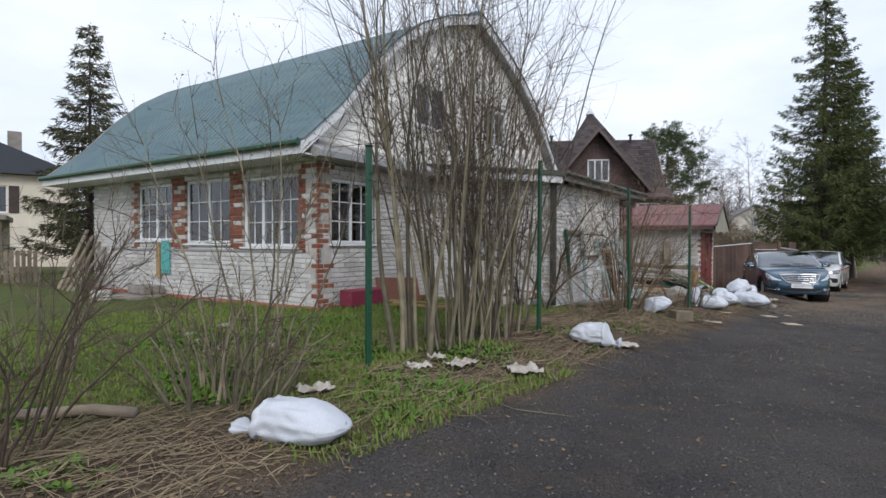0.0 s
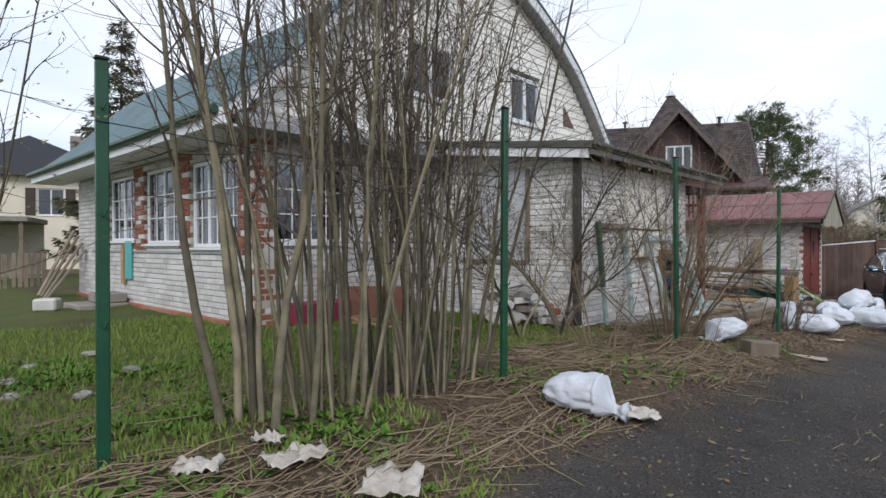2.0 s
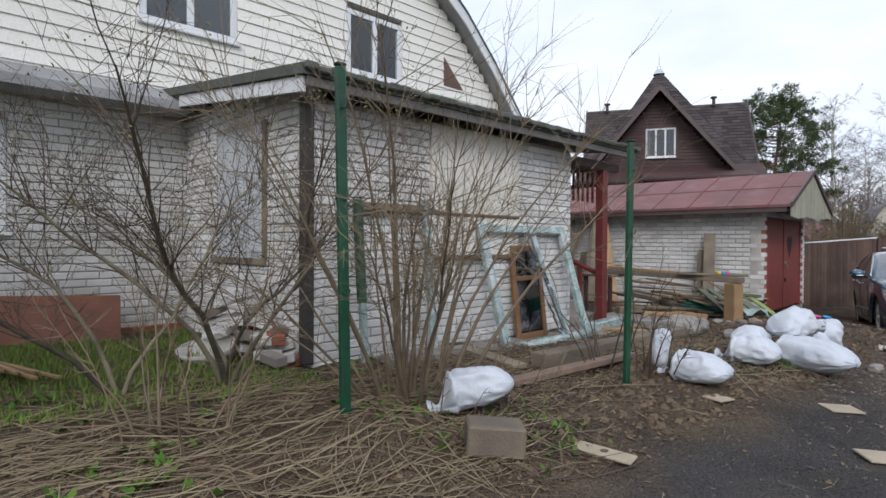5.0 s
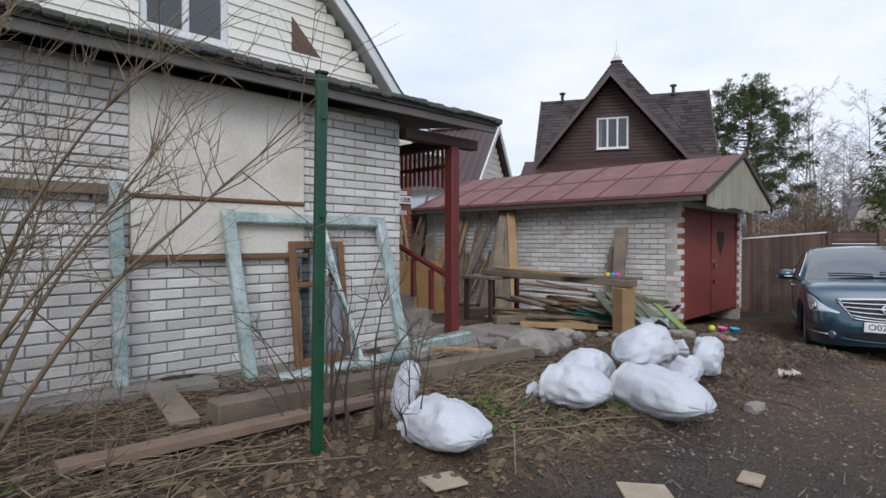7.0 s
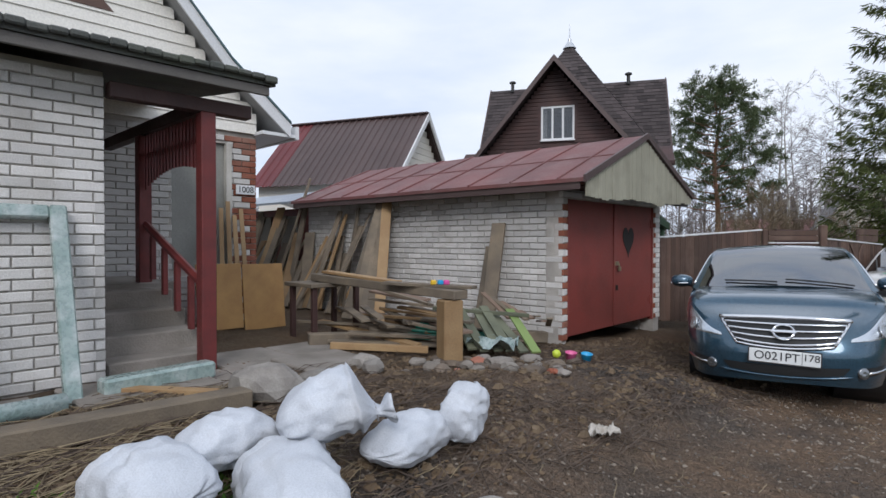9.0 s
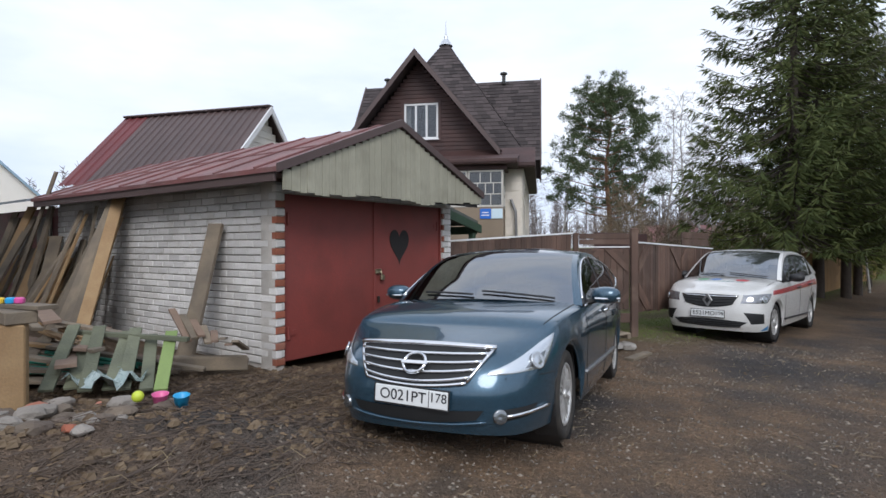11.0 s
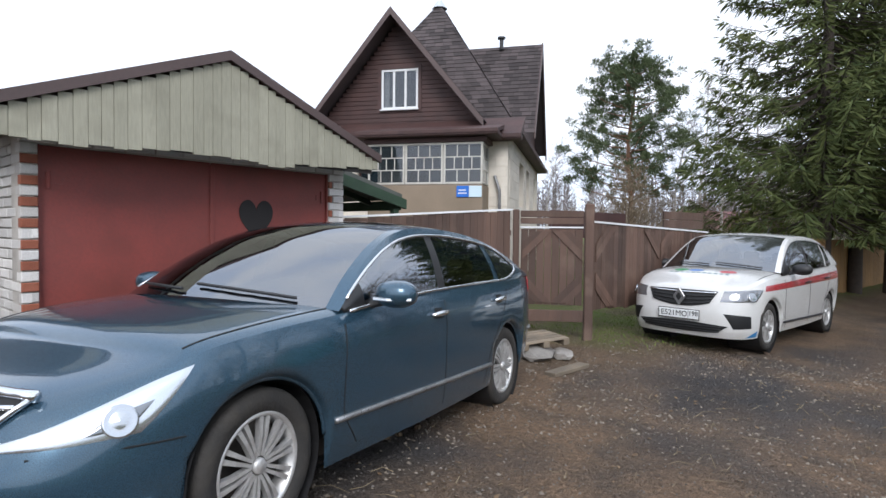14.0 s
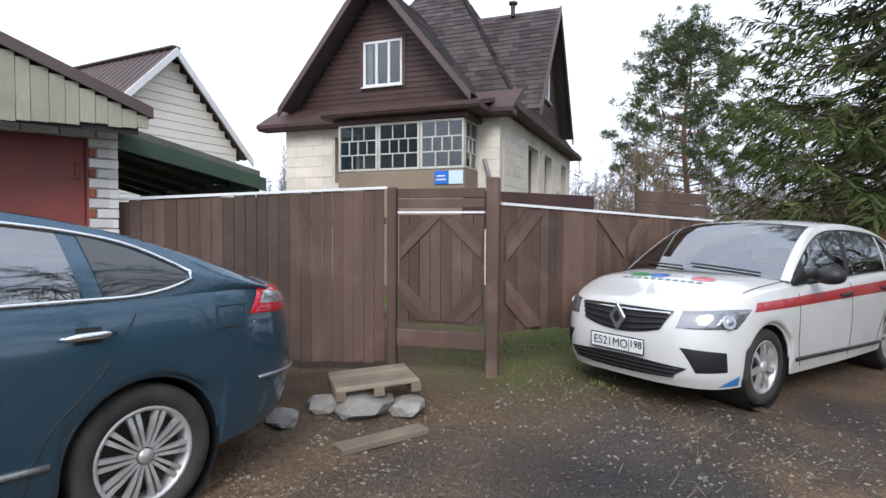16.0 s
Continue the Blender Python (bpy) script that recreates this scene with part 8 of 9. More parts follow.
def branch(out, rnd, p, way, length, r, depth, kinks, droop=0.0, spread=0.5, kids=(4, 6), tips=None, wob=0.12, sides=4, shrink=0.55, floor=0.0022):
    """A limb that wanders and forks."""
    pts, radii = [p.copy()], [r]
    steps = max(2, kinks)
    for i in range(steps):
        way = (way + rand_dir(rnd, wob) + Vector((0, 0, -droop))).normalized()
        p = p + way * (length / steps)
        pts.append(p.copy())
        radii.append(r * (1 - 0.8 * (i + 1) / steps))
    out.path(pts, radii, sides)
    if tips is not None and depth == 0:
        tips.append((pts[-1], way))
    if depth > 0:
        for _ in range(rnd.randint(*kids)):
            t = rnd.uniform(0.25, 1.0)
            i = min(int(t * steps), steps - 1)
            base = pts[i].lerp(pts[i + 1], t * steps - i)
            w = (way + rand_dir(rnd, spread)).normalized()
            branch(out, rnd, base, w, length * rnd.uniform(shrink * 0.7, shrink * 1.2), max(radii[i] * 0.5, floor), depth - 1, max(2, kinks - 1), droop, spread, kids, tips, wob, 3, shrink, floor)


def thicket(name, x, y, count, radius, height, label, seed, stem_mat, r=(0.018, 0.04), lean=0.12, twigs=14, stretch=(1, 1), bend=0.05, buds=0, kids=(2, 4), z_from=0.35, twig_len=0.2, group=""):
    """A clump of stems from one root, each stem a part, the fine twigs joined."""
    z = ground_z(x, y)
    m = pose(x, y, z)
    ob = thing(name, m, label, "shrub", group)
    rnd = random.Random(seed)
    fine, tips = Bundle(), []
    for k in range(count):
        a, d = rnd.uniform(0, 6.2832), radius * math.sqrt(rnd.random())
        p = Vector((d * math.cos(a) * stretch[0], d * math.sin(a) * stretch[1], 0))
        p.z = ground_z(x + p.x, y + p.y) - z - 0.05
        out = Vector((p.x, p.y, 0)) / max(radius, 0.1)
        way = (Vector((0, 0, 1)) + out * lean * rnd.uniform(0.5, 1.6) + rand_dir(rnd, 0.06)).normalized()
        h = height * rnd.uniform(0.55, 1.1)
        r0 = rnd.uniform(*r)
        pts, radii = [p], [r0]
        steps = 9
        for i in range(steps):
            way = (way + rand_dir(rnd, bend) + out * lean * 0.12).normalized()
            pts.append(pts[-1] + way * (h / steps))
            radii.append(r0 * (1 - 0.85 * (i + 1) / steps))
        stem = Bundle()
        stem.path(pts, radii, 6)
        part("stem", stem.mesh(stem_mat, True), None, ob, m=m)
        for _ in range(twigs):
            t = rnd.uniform(z_from, 1.0) * steps
            i = min(int(t), steps - 1)
            base = pts[i].lerp(pts[i + 1], t - i)
            w = (way * 0.9 + rand_dir(rnd, 0.55)).normalized()
            branch(fine, rnd, base, w, h * twig_len * rnd.uniform(0.5, 1.2), max(radii[i] * 0.4, 0.004), 1, 3, -0.03, 0.45, kids, tips, 0.12, 3, 0.6)
    part("crown", fine.mesh(TWIG if stem_mat is not PALETWIG else PALETWIG), None, ob, "fine bare twigs", m=m, kind="stuff")
    if buds:
        lv = Bundle()
        for p, w in tips:
            for _ in range(buds):
                lv.leaf(p + rand_dir(rnd, 0.02), (w + rand_dir(rnd, 0.6)).normalized(), rnd.uniform(0.015, 0.03), 0.012, rand_dir(rnd).normalized())
        part("buds", lv.mesh(BUD), None, ob, "small opening buds", m=m, kind="stuff")
    return ob


thicket("willow_thicket", 0.40, 7.15, 40, 0.55, 5.2, "dense tall bare willow thicket with olive grey stems", 1, BARK, (0.008, 0.024), 0.10, 15, (1.0, 1.0), 0.05, z_from=0.3, twig_len=0.2)
thicket("willow_thicket", 0.95, 7.75, 40, 0.52, 5.0, "dense tall bare willow thicket with olive grey bark", 12, BARK, (0.008, 0.023), 0.12, 15, (1.0, 1.0), 0.05, z_from=0.3, twig_len=0.2)
thicket("willow_thicket", 0.06, 6.55, 6, 0.2, 5.4, "few thick bare willow stems by the green post", 2, BARK, (0.022, 0.038), 0.06, 20, z_from=0.3)
# shoots added in a dark colour to deepen the shaded gaps between the stems
thicket("willow_thicket", 0.72, 7.5, 12, 0.6, 3.4, "thin shoots in the middle of the willows, dark to deepen the shade between stems", 22, DARKBARK, (0.005, 0.012), 0.12, 12, (1.0, 1.0), 0.05, z_from=0.3, twig_len=0.2)
thicket("cut_shrub", -1.15, 4.75, 52, 0.45, 1.0, "pollarded shrub with thick cut stems and thin shoots", 3, BARK, (0.007, 0.020), 0.26, 6, bend=0.1, buds=1)
thicket("young_shrub", -0.95, 4.95, 9, 0.4, 2.75, "thin budding shoots rising from the cut shrub", 4, BARK, (0.007, 0.014), 0.2, 14, bend=0.07, buds=3)
thicket("bare_shrub", -1.95, 3.35, 34, 0.4, 1.55, "dense bare brown shrub beside the lane", 5, TWIG, (0.006, 0.013), 0.4, 8, bend=0.1)
thicket("bare_shrub", -3.2, 5.3, 16, 0.4, 1.9, "bare grey shrub on the lawn edge", 6, BARK, (0.008, 0.016), 0.4, 9, bend=0.1, buds=1)
thicket("arching_shrub", 3.15, 10.95, 26, 0.36, 2.45, "arching bare shrub with tan stems by the annex", 7, PALETWIG, (0.009, 0.02), 0.50, 16, bend=0.06, z_from=0.4, twig_len=0.26, kids=(3, 5))
thicket("low_dry_stems", 3.5, 11.1, 40, 0.7, 0.6, "low dry tan stems around the arching shrub", 8, PALETWIG, (0.003, 0.005), 0.2, 2, bend=0.08)
thicket("small_shrub", 4.6, 12.35, 13, 0.3, 1.0, "small bare brown shrub around the green post", 9, TWIG, (0.007, 0.014), 0.35, 5, bend=0.1)
thicket("small_shrub", 4.95, 12.6, 8, 0.2, 0.8, "small bare brown shrub by the sacks", 10, TWIG, (0.006, 0.012), 0.4, 5, bend=0.1)
thicket("bare_shrub", 2.3, 9.6, 12, 0.3, 1.3, "thin bare shrub behind the green posts", 11, PALETWIG, (0.005, 0.01), 0.35, 7, bend=0.1)


def crooked(name, x, y, label, seed, limbs, mat=BARK):
    z = ground_z(x, y)
    m = pose(x, y, z)
    ob = thing(name, m, label, "tree")
    rnd = random.Random(seed)
    fine, tips = Bundle(), []
    for a, up, length, thick in limbs:
        r = thick * 0.75
        way = Vector((math.cos(radians(a)), math.sin(radians(a)), up)).normalized()
        pts, radii, p = [Vector((0, 0, -0.05))], [r], Vector((0, 0, -0.05))
        w = (Vector((0, 0, 1)) + way * 0.6).normalized()
        for i in range(10):
            w = (w * 0.72 + way * 0.28 + rand_dir(rnd, 0.12)).normalized()
            p = p + w * (length / 10)
            pts.append(p.copy())
            radii.append(r * (1 - 0.8 * (i + 1) / 10))
        limb = Bundle()
        limb.path(pts, radii, 7)
        part("limb", limb.mesh(mat, True), None, ob, m=m)
        for _ in range(26):
            t = rnd.uniform(2.5, 10)
            i = min(int(t), 9)
            branch(fine, rnd, pts[i].lerp(pts[i + 1], t - i), (w + Vector((0, 0, 0.5)) + rand_dir(rnd, 0.6)).normalized(), rnd.uniform(0.35, 0.9), max(radii[i] * 0.4, 0.005), 2, 4, -0.02, 0.5, (2, 4), tips, 0.15, 3, 0.6)
    part("crown", fine.mesh(TWIG), None, ob, "fine bare twigs", m=m, kind="stuff")
    lv = Bundle()
    for p, w in tips:
        if rnd.random() < 0.7:
            for _ in range(3):
                lv.leaf(p + rand_dir(rnd, 0.02), (w + rand_dir(rnd, 0.6)).normalized(), rnd.uniform(0.014, 0.028), 0.012, rand_dir(rnd).normalized())
    part("buds", lv.mesh(BUD), None, ob, "small opening buds", m=m, kind="stuff")


crooked("crooked_apple_tree", 1.78, 10.65, "crooked old apple tree with spreading bare limbs and buds", 21, ((230, 0.6, 2.6, 0.03), (300, 1.0, 2.6, 0.034), (20, 1.0, 2.3, 0.026), (200, 1.0, 2.5, 0.03), (330, 0.7, 2.2, 0.024)))
crooked("crooked_apple_tree", 1.35, 10.1, "crooked old apple tree beside the brick heap", 22, ((200, 0.8, 2.3, 0.026), (260, 0.8, 2.2, 0.026), (60, 1.0, 2.3, 0.024)))


def bare_tree(seed, height, trunk_r, limb_count, trunk_mat, twig_mat, droop=0.02, reach=0.3, start=0.25):
    rnd = random.Random(seed)
    trunk, fine = Bundle(), Bundle()
    pts, radii, p, w = [Vector((0, 0, -0.2))], [trunk_r], Vector((0, 0, -0.2)), Vector((0, 0, 1))
    for i in range(12):
        w = (w + rand_dir(rnd, 0.05) + Vector((0, 0, 0.15))).normalized()
        p = p + w * (height / 12)
        pts.append(p.copy())
        radii.append(trunk_r * (1 - 0.93 * (i + 1) / 12))
    trunk.path(pts, radii, 7)
    for k in range(limb_count):
        t = (start + (0.98 - start) * (k + rnd.random()) / limb_count) * 12
        i = min(int(t), 11)
        a = k * 2.4 + rnd.random()
        way = Vector((math.cos(a), math.sin(a), rnd.uniform(0.5, 1.2))).normalized()
        branch(fine, rnd, pts[i].lerp(pts[i + 1], t - i), way, height * reach * (1.15 - 0.75 * t / 12) * rnd.uniform(0.8, 1.2), max(radii[i] * 0.4, 0.012), 2, 5, droop, 0.5, (5, 7), None, 0.14, 3, 0.5, 0.008)
    return trunk.mesh(trunk_mat, True), fine.mesh(twig_mat)


def conifer(seed, height, base_r, trunk_r, needle, bark, start=0.06, droop=0.25, dense=9, spray=70, shape=0.9):
    """A tapered trunk with whorls of boughs, each bough hung with needle sprays."""
    rnd = random.Random(seed)
    trunk, boughs, leaves = Bundle(), Bundle(), Bundle()
    trunk.path([Vector((0, 0, height * i / 8 - 0.2)) for i in range(9)], [trunk_r * (1 - i / 8.3) for i in range(9)], 8)
    z = height * start
    while z < height * 0.985:
        k = (z / height - start) / (1 - start)
        reach = base_r * (1 - k) ** shape + 0.15
        for b in range(max(4, int(dense * (1 - 0.4 * k)))):
            if rnd.random() < 0.1:
                continue
            a = rnd.uniform(0, 6.2832)
            r = reach * rnd.uniform(0.65, 1.12)
            p0 = Vector((0, 0, z + rnd.uniform(-0.15, 0.15)))
            out = Vector((math.cos(a), math.sin(a), 0))
            pts = [p0 + out * (r * t) + Vector((0, 0, -droop * r * math.sin(t * 2.2) + 0.18 * r * t * t)) for t in (0, 0.3, 0.6, 0.85, 1.0)]
            boughs.path(pts, [0.03 * (1 - k) + 0.008, 0.02, 0.014, 0.008, 0.003], 3)
            side = Vector((-out.y, out.x, 0))
            for _ in range(int(spray * (0.35 + r / base_r))):
                t = rnd.random() ** 0.7 * 4
                i = min(int(t), 3)
                p = pts[i].lerp(pts[i + 1], t - i)
                w = (out * 0.55 + side * rnd.choice((-1, 1)) * rnd.uniform(0.2, 1.0) + Vector((0, 0, rnd.uniform(-0.95, 0.12)))).normalized()
                leaves.leaf(p + w * rnd.uniform(0, 0.12), w, rnd.uniform(0.16, 0.42) * (0.6 + 0.4 * (1 - k)), rnd.uniform(0.03, 0.07), rand_dir(rnd).normalized())
        z += height * 0.021 * rnd.uniform(0.8, 1.2)
    return trunk.mesh(bark, True), boughs.mesh(DARKBARK), leaves.mesh(needle)


def pine_tree(seed, height):
    rnd = random.Random(seed)
    trunk, boughs, leaves = Bundle(), Bundle(), Bundle()
    trunk.path([Vector((0.12 * math.sin(i * 0.9), 0.1 * math.sin(i * 1.3), height * i / 10 - 0.2)) for i in range(11)], [0.19 * (1 - i / 11.5) for i in range(11)], 8)
    for k in range(58):
        t = 0.3 + 0.68 * k / 58
        a = k * 2.4 + rnd.uniform(-0.4, 0.4)
        reach = height * 0.29 * (1 - max(t - 0.34, 0.0) ** 1.5 * 1.35) * rnd.uniform(0.55, 1.1) + 0.3
        out = Vector((math.cos(a), math.sin(a), 0))
        p0 = Vector((0, 0, height * t))
        pts = [p0 + out * (reach * s) + Vector((0, 0, reach * (0.05 * s + 0.28 * s * s))) for s in (0, 0.35, 0.7, 1.0)]
        boughs.path(pts, [0.05, 0.035, 0.02, 0.008], 4)
        for _ in range(14):
            c = pts[rnd.choice((1, 2, 2, 3, 3, 3))] + Vector((rnd.gauss(0, 0.3), rnd.gauss(0, 0.3), rnd.gauss(0.05, 0.10)))
            for _ in range(54):
                w = (rand_dir(rnd) + Vector((0, 0, 0.5))).normalized()
                leaves.leaf(c + w * rnd.uniform(0, 0.16), w, rnd.uniform(0.16, 0.28), rnd.uniform(0.03, 0.06), rand_dir(rnd).normalized())
    return trunk.mesh(PINEBARK, True), boughs.mesh(PINEBARK), leaves.mesh(PINE)


def plant(name, meshes, names, x, y, label, category="tree", ang=0, scale=1.0, group="", z=None):
    m = pose(x, y, ground_z(x, y) if z is None else z, 0, 0, ang) @ Matrix.Diagonal((scale, scale, scale, 1))
    ob = thing(name, m, label, category, group)
    for me, nm in zip(meshes, names):
        part(nm, me, None, ob, m=m, kind="stuff" if nm != "trunk" else "")
    return ob


sp1 = conifer(1, 14.5, 3.2, 0.2, SPRUCE, DARKBARK, 0.13, 0.3, 12, 100, 0.75)
sp2 = conifer(2, 12.5, 2.6, 0.17, SPRUCE, DARKBARK, 0.2, 0.25, 10, 80, 0.75)
CON = ("trunk", "limb_mass", "crown")
plant("spruce", sp1, CON, 17.1, 30.9, "tall dark green spruce with drooping boughs beside the lane", ang=20)
plant("spruce", sp2, CON, 18.5, 32.6, "tall dark green spruce beside the lane", ang=140, scale=1.02, group="spruces by the lane")
plant("spruce", sp2, CON, 19.8, 33.7, "tall dark green spruce beside the lane", ang=250, scale=0.97, group="spruces by the lane")
plant("spruce", sp2, CON, 21.0, 35.4, "tall dark green spruce beside the lane", ang=60, scale=0.86, group="spruces by the lane")
plant("spruce", sp2, CON, 24.0, 40.5, "young dark green spruce further along the lane", ang=10, scale=0.62)
plant("spruce", sp2, CON, 27.5, 47.5, "young dark green spruce further along the lane", ang=90, scale=0.6)
plant("spruce", conifer(3, 9.6, 2.0, 0.14, BLUESPRUCE, DARKBARK, 0.1, 0.15, 9, 70), CON, -14.8, 20.6, "grey green spruce behind the brick house")
plant("pine", pine_tree(4, 11.0), CON, 13.9, 47.2, "tall pine with an orange trunk behind the fence", ang=30)
b1 = bare_tree(11, 11.5, 0.12, 26, BIRCH, HAZETWIG, 0.05, 0.26)
b2 = bare_tree(12, 10.5, 0.11, 24, BIRCH, HAZETWIG, 0.06, 0.28)
b3 = bare_tree(13, 8.0, 0.10, 22, DARKBARK, HAZETWIG, -0.01, 0.34, 0.15)
b4 = bare_tree(14, 3.6, 0.03, 26, TWIG, PALETWIG, -0.02, 0.34, 0.04)
TW = ("trunk", "crown")
rnd = random.Random(77)
for x, y, me, sc in ((18.5, 53, b1, 1.0), (21.5, 62, b1, 1.2), (16.0, 57, b2, 1.1), (19.5, 70, b2, 1.35), (26, 74, b1, 1.25), (30, 80, b2, 1.3), (24.5, 66, b2, 1.1), (12.0, 66, b1, 1.1), (34, 88, b1, 1.3), (38, 92, b2, 1.3), (29.5, 66, b3, 1.2), (8.0, 72, b2, 1.1), (20.0, 45.5, b1, 0.85), (22.3, 37.2, b2, 0.5), (47, 84, b1, 1.2), (52, 92, b2, 1.2), (44, 76, b3, 1.3)):
    plant("birch" if me is not b3 else "bare_tree", me, TW, x, y, "bare white-stemmed birch beyond the houses" if me is not b3 else "bare grey tree beyond the houses", ang=rnd.uniform(0, 360), scale=sc, group="bare birches")
for x, y, sc in ((-6.2, 21.5, 0.75), (-10.0, 27.0, 0.9), (-22, 30, 1.0), (-18.5, 13.5, 0.7)):
    plant("bare_tree", b3, TW, x, y, "bare grey tree behind the houses", ang=rnd.uniform(0, 360), scale=sc, group="bare trees behind the houses")
for x, y, sc in ((17.6, 18.6, 1.05), (19.5, 24.5, 1.1), (21.5, 27.5, 1.15), (24.0, 31.5, 1.1), (27.5, 36.0, 1.2), (31.0, 41.5, 1.2), (36.0, 49.0, 1.2)):
    plant("bare_tree", b3, TW, x, y, "bare overhanging tree across the lane", ang=rnd.uniform(0, 360), scale=sc, group="bare trees across the lane")
for i in range(84):
    t = rnd.random()
    if i < 46:
        x, y = 11.5 + 12 * t + rnd.gauss(0, 0.8), 30.0 + 15 * t + rnd.uniform(0, 9)
    elif i < 70:
        s, l = rnd.uniform(22, 62), rnd.uniform(-5.5, -3.2)
        x, y = 0.55 * s - 0.835 * l, 0.835 * s + 0.55 * l
    else:
        s, l = rnd.uniform(38, 66), rnd.uniform(3.2, 6.0)
        x, y = 0.55 * s - 0.835 * l, 0.835 * s + 0.55 * l
    plant("bush", b4, TW, x, y, "bare tan bush in the undergrowth", "bush", rnd.uniform(0, 360), rnd.uniform(0.55, 1.0), "bare undergrowth")
for s, l in ((46, 2.6), (52, 2.9), (60, 3.2), (35.5, 4.2)):
    x, y = 0.55 * s - 0.835 * l, 0.835 * s + 0.55 * l
    bl, rb = Bundle(), random.Random(int(s))
    for _ in range(5200):
        d = rand_dir(rb).normalized() * (rb.random() ** 0.4)
        bl.leaf(Vector((d.x * 1.3, d.y * 1.3, 1.5 + d.z * 1.5 + 0.3 * noise.noise(d * 2))), rand_dir(rb).normalized(), 0.09, 0.05, rand_dir(rb).normalized())
    plant("young_tree", (b4[0], b4[1], bl.mesh(foliage("fresh_spring_leaves", (0.10, 0.13, 0.025), (0.13, 0.16, 0.03), (0.17, 0.19, 0.05)))), ("trunk", "crown", "leaves"), x, y, "young bush in fresh yellow green leaf", "bush", 0, 0.8)
larch_leaf = foliage("larch_buds", (0.105, 0.125, 0.03), (0.135, 0.15, 0.04), (0.18, 0.18, 0.06))
for k, (x, y, h) in enumerate(((20.2, 25.6, 8.5), (22.6, 29.3, 9.0), (26.0, 34.2, 9.5), (19.2, 21.3, 7.5))):
    lt, lw = bare_tree(60 + k, h, 0.13, 30, DARKBARK, TWIG, 0.05, 0.3, 0.18)
    lv, rb = Bundle(), random.Random(k)
    for _ in range(17000):
        i = rb.randrange(len(lw.vertices))
        lv.leaf(Vector(lw.vertices[i].co) + rand_dir(rb, 0.05), rand_dir(rb).normalized(), rb.uniform(0.02, 0.06), 0.02, rand_dir(rb).normalized())
    plant("larch", (lt, lw, lv.mesh(larch_leaf)), ("trunk", "crown", "crown_tip"), x, y, "budding larch with dark twigs across the lane", group="larches across the lane")
# larch limb that hangs in from above the lane
lz = Bundle()
rb = random.Random(5)
for k in range(3):
    branch(lz, rb, Vector((17.6, 19.2 + 0.5 * k, 3.6 + 0.9 * k)), Vector((-0.55, 0.55, 0.12)), 3.4, 0.045, 2, 7, 0.03, 0.5, (6, 9), None, 0.14, 4, 0.45)
solo("overhanging_branch", lz.mesh(DARKBARK), None, "dark bare branches hanging over the lane", "branch")

# far woodland, past what one could count
far = Bundle()
rb = random.Random(9)
for k in range(620):
    a = rb.uniform(-0.35, 1.9)
    d = rb.uniform(72, 150)
    x, y = 8 + d * math.sin(a - 0.5), 20 + d * math.cos(a - 0.5)
    h = rb.uniform(7, 13)
    far.bar(Vector((x, y, -1.5)), Vector((x + rb.gauss(0, 0.4), y, h * 0.9)), 0.14, 0.04, 3)
    for _ in range(60):
        t = rb.uniform(0.15, 1.0)
        p = Vector((x, y, h * t))
        w = Vector((rb.gauss(0, 0.6), rb.gauss(0, 0.6), rb.uniform(0.1, 1.0))).normalized()
        far.bar(p, p + w * h * 0.26 * (1.2 - t), 0.055, 0.02, 3)
tagged(new("woodland", far.mesh(HAZETWIG)), "bare grey birch woodland in the distance", "woodland", kind="stuff")


# ---------------------------------------------------------------- grass, weeds and litter
def scatter(name, count, where, build, mat, label, seed):
    rb = random.Random(seed)
    out, made, tries = Bundle(), 0, 0
    while made < count and tries < count * 6:
        tries += 1
        x, y = where(rb)
        s, l = on_road(x, y)
        if build(out, rb, x, y, s, l):
            made += 1
    tagged(new(name, out.mesh(mat)), label, name.replace("_", " "), kind="stuff")


def strip_place(s0, s1, l0, l1):
    def where(rb):
        s, l = rb.uniform(s0, s1), rb.uniform(l0, l1)
        return 0.55 * s - 0.835 * l, 0.835 * s + 0.55 * l
    return where


def in_house(x, y):
    p = HF.inverted() @ Vector((x, y, 0))
    return (p.x > 7.7 and p.y > 6.5 and p.x < 18.2) or (p.x > 11.0 and p.y > 3.5 and p.x < 16.2)


def blade(h0, h1, w, need=0.0, lean=0.35):
    def build(out, rb, x, y, s, l):
        if in_house(x, y):
            return False
        patch_v = noise.noise((x * 0.5, y * 0.5, 7)) + 0.5 * noise.noise((x * 1.7, y * 1.7, 1))
        if patch_v < need + rb.uniform(-0.25, 0.25):
            return False
        way = Vector((rb.gauss(0, lean), rb.gauss(0, lean), 1)).normalized()
        out.leaf(Vector((x, y, ground_z(x, y) - 0.005)), way, rb.uniform(h0, h1), w * rb.uniform(0.7, 1.4), Vector((rb.gauss(0, 1), rb.gauss(0, 1), 0)).normalized())
        return True
    return build


scatter("lawn_grass", 42000, strip_place(-1.5, 10.5, 3.9, 9.5), blade(0.03, 0.10, 0.011, -0.5), GRASS, "short spring grass before the brick house", 1)
scatter("verge_grass", 8000, strip_place(-0.5, 6.4, 1.9, 3.8), blade(0.03, 0.10, 0.011, 0.0), GRASS, "patchy grass along the lane", 2)
scatter("right_verge_grass", 13000, strip_place(15, 40, -5.5, -1.5), blade(0.03, 0.1, 0.012, -0.4), GRASS, "short grass on the far verge", 3)
scatter("gate_grass", 5200, strip_place(26.0, 34, 2.3, 4.6), blade(0.02, 0.05, 0.010, -0.3), GRASS, "short grass by the gate and spruces", 4)


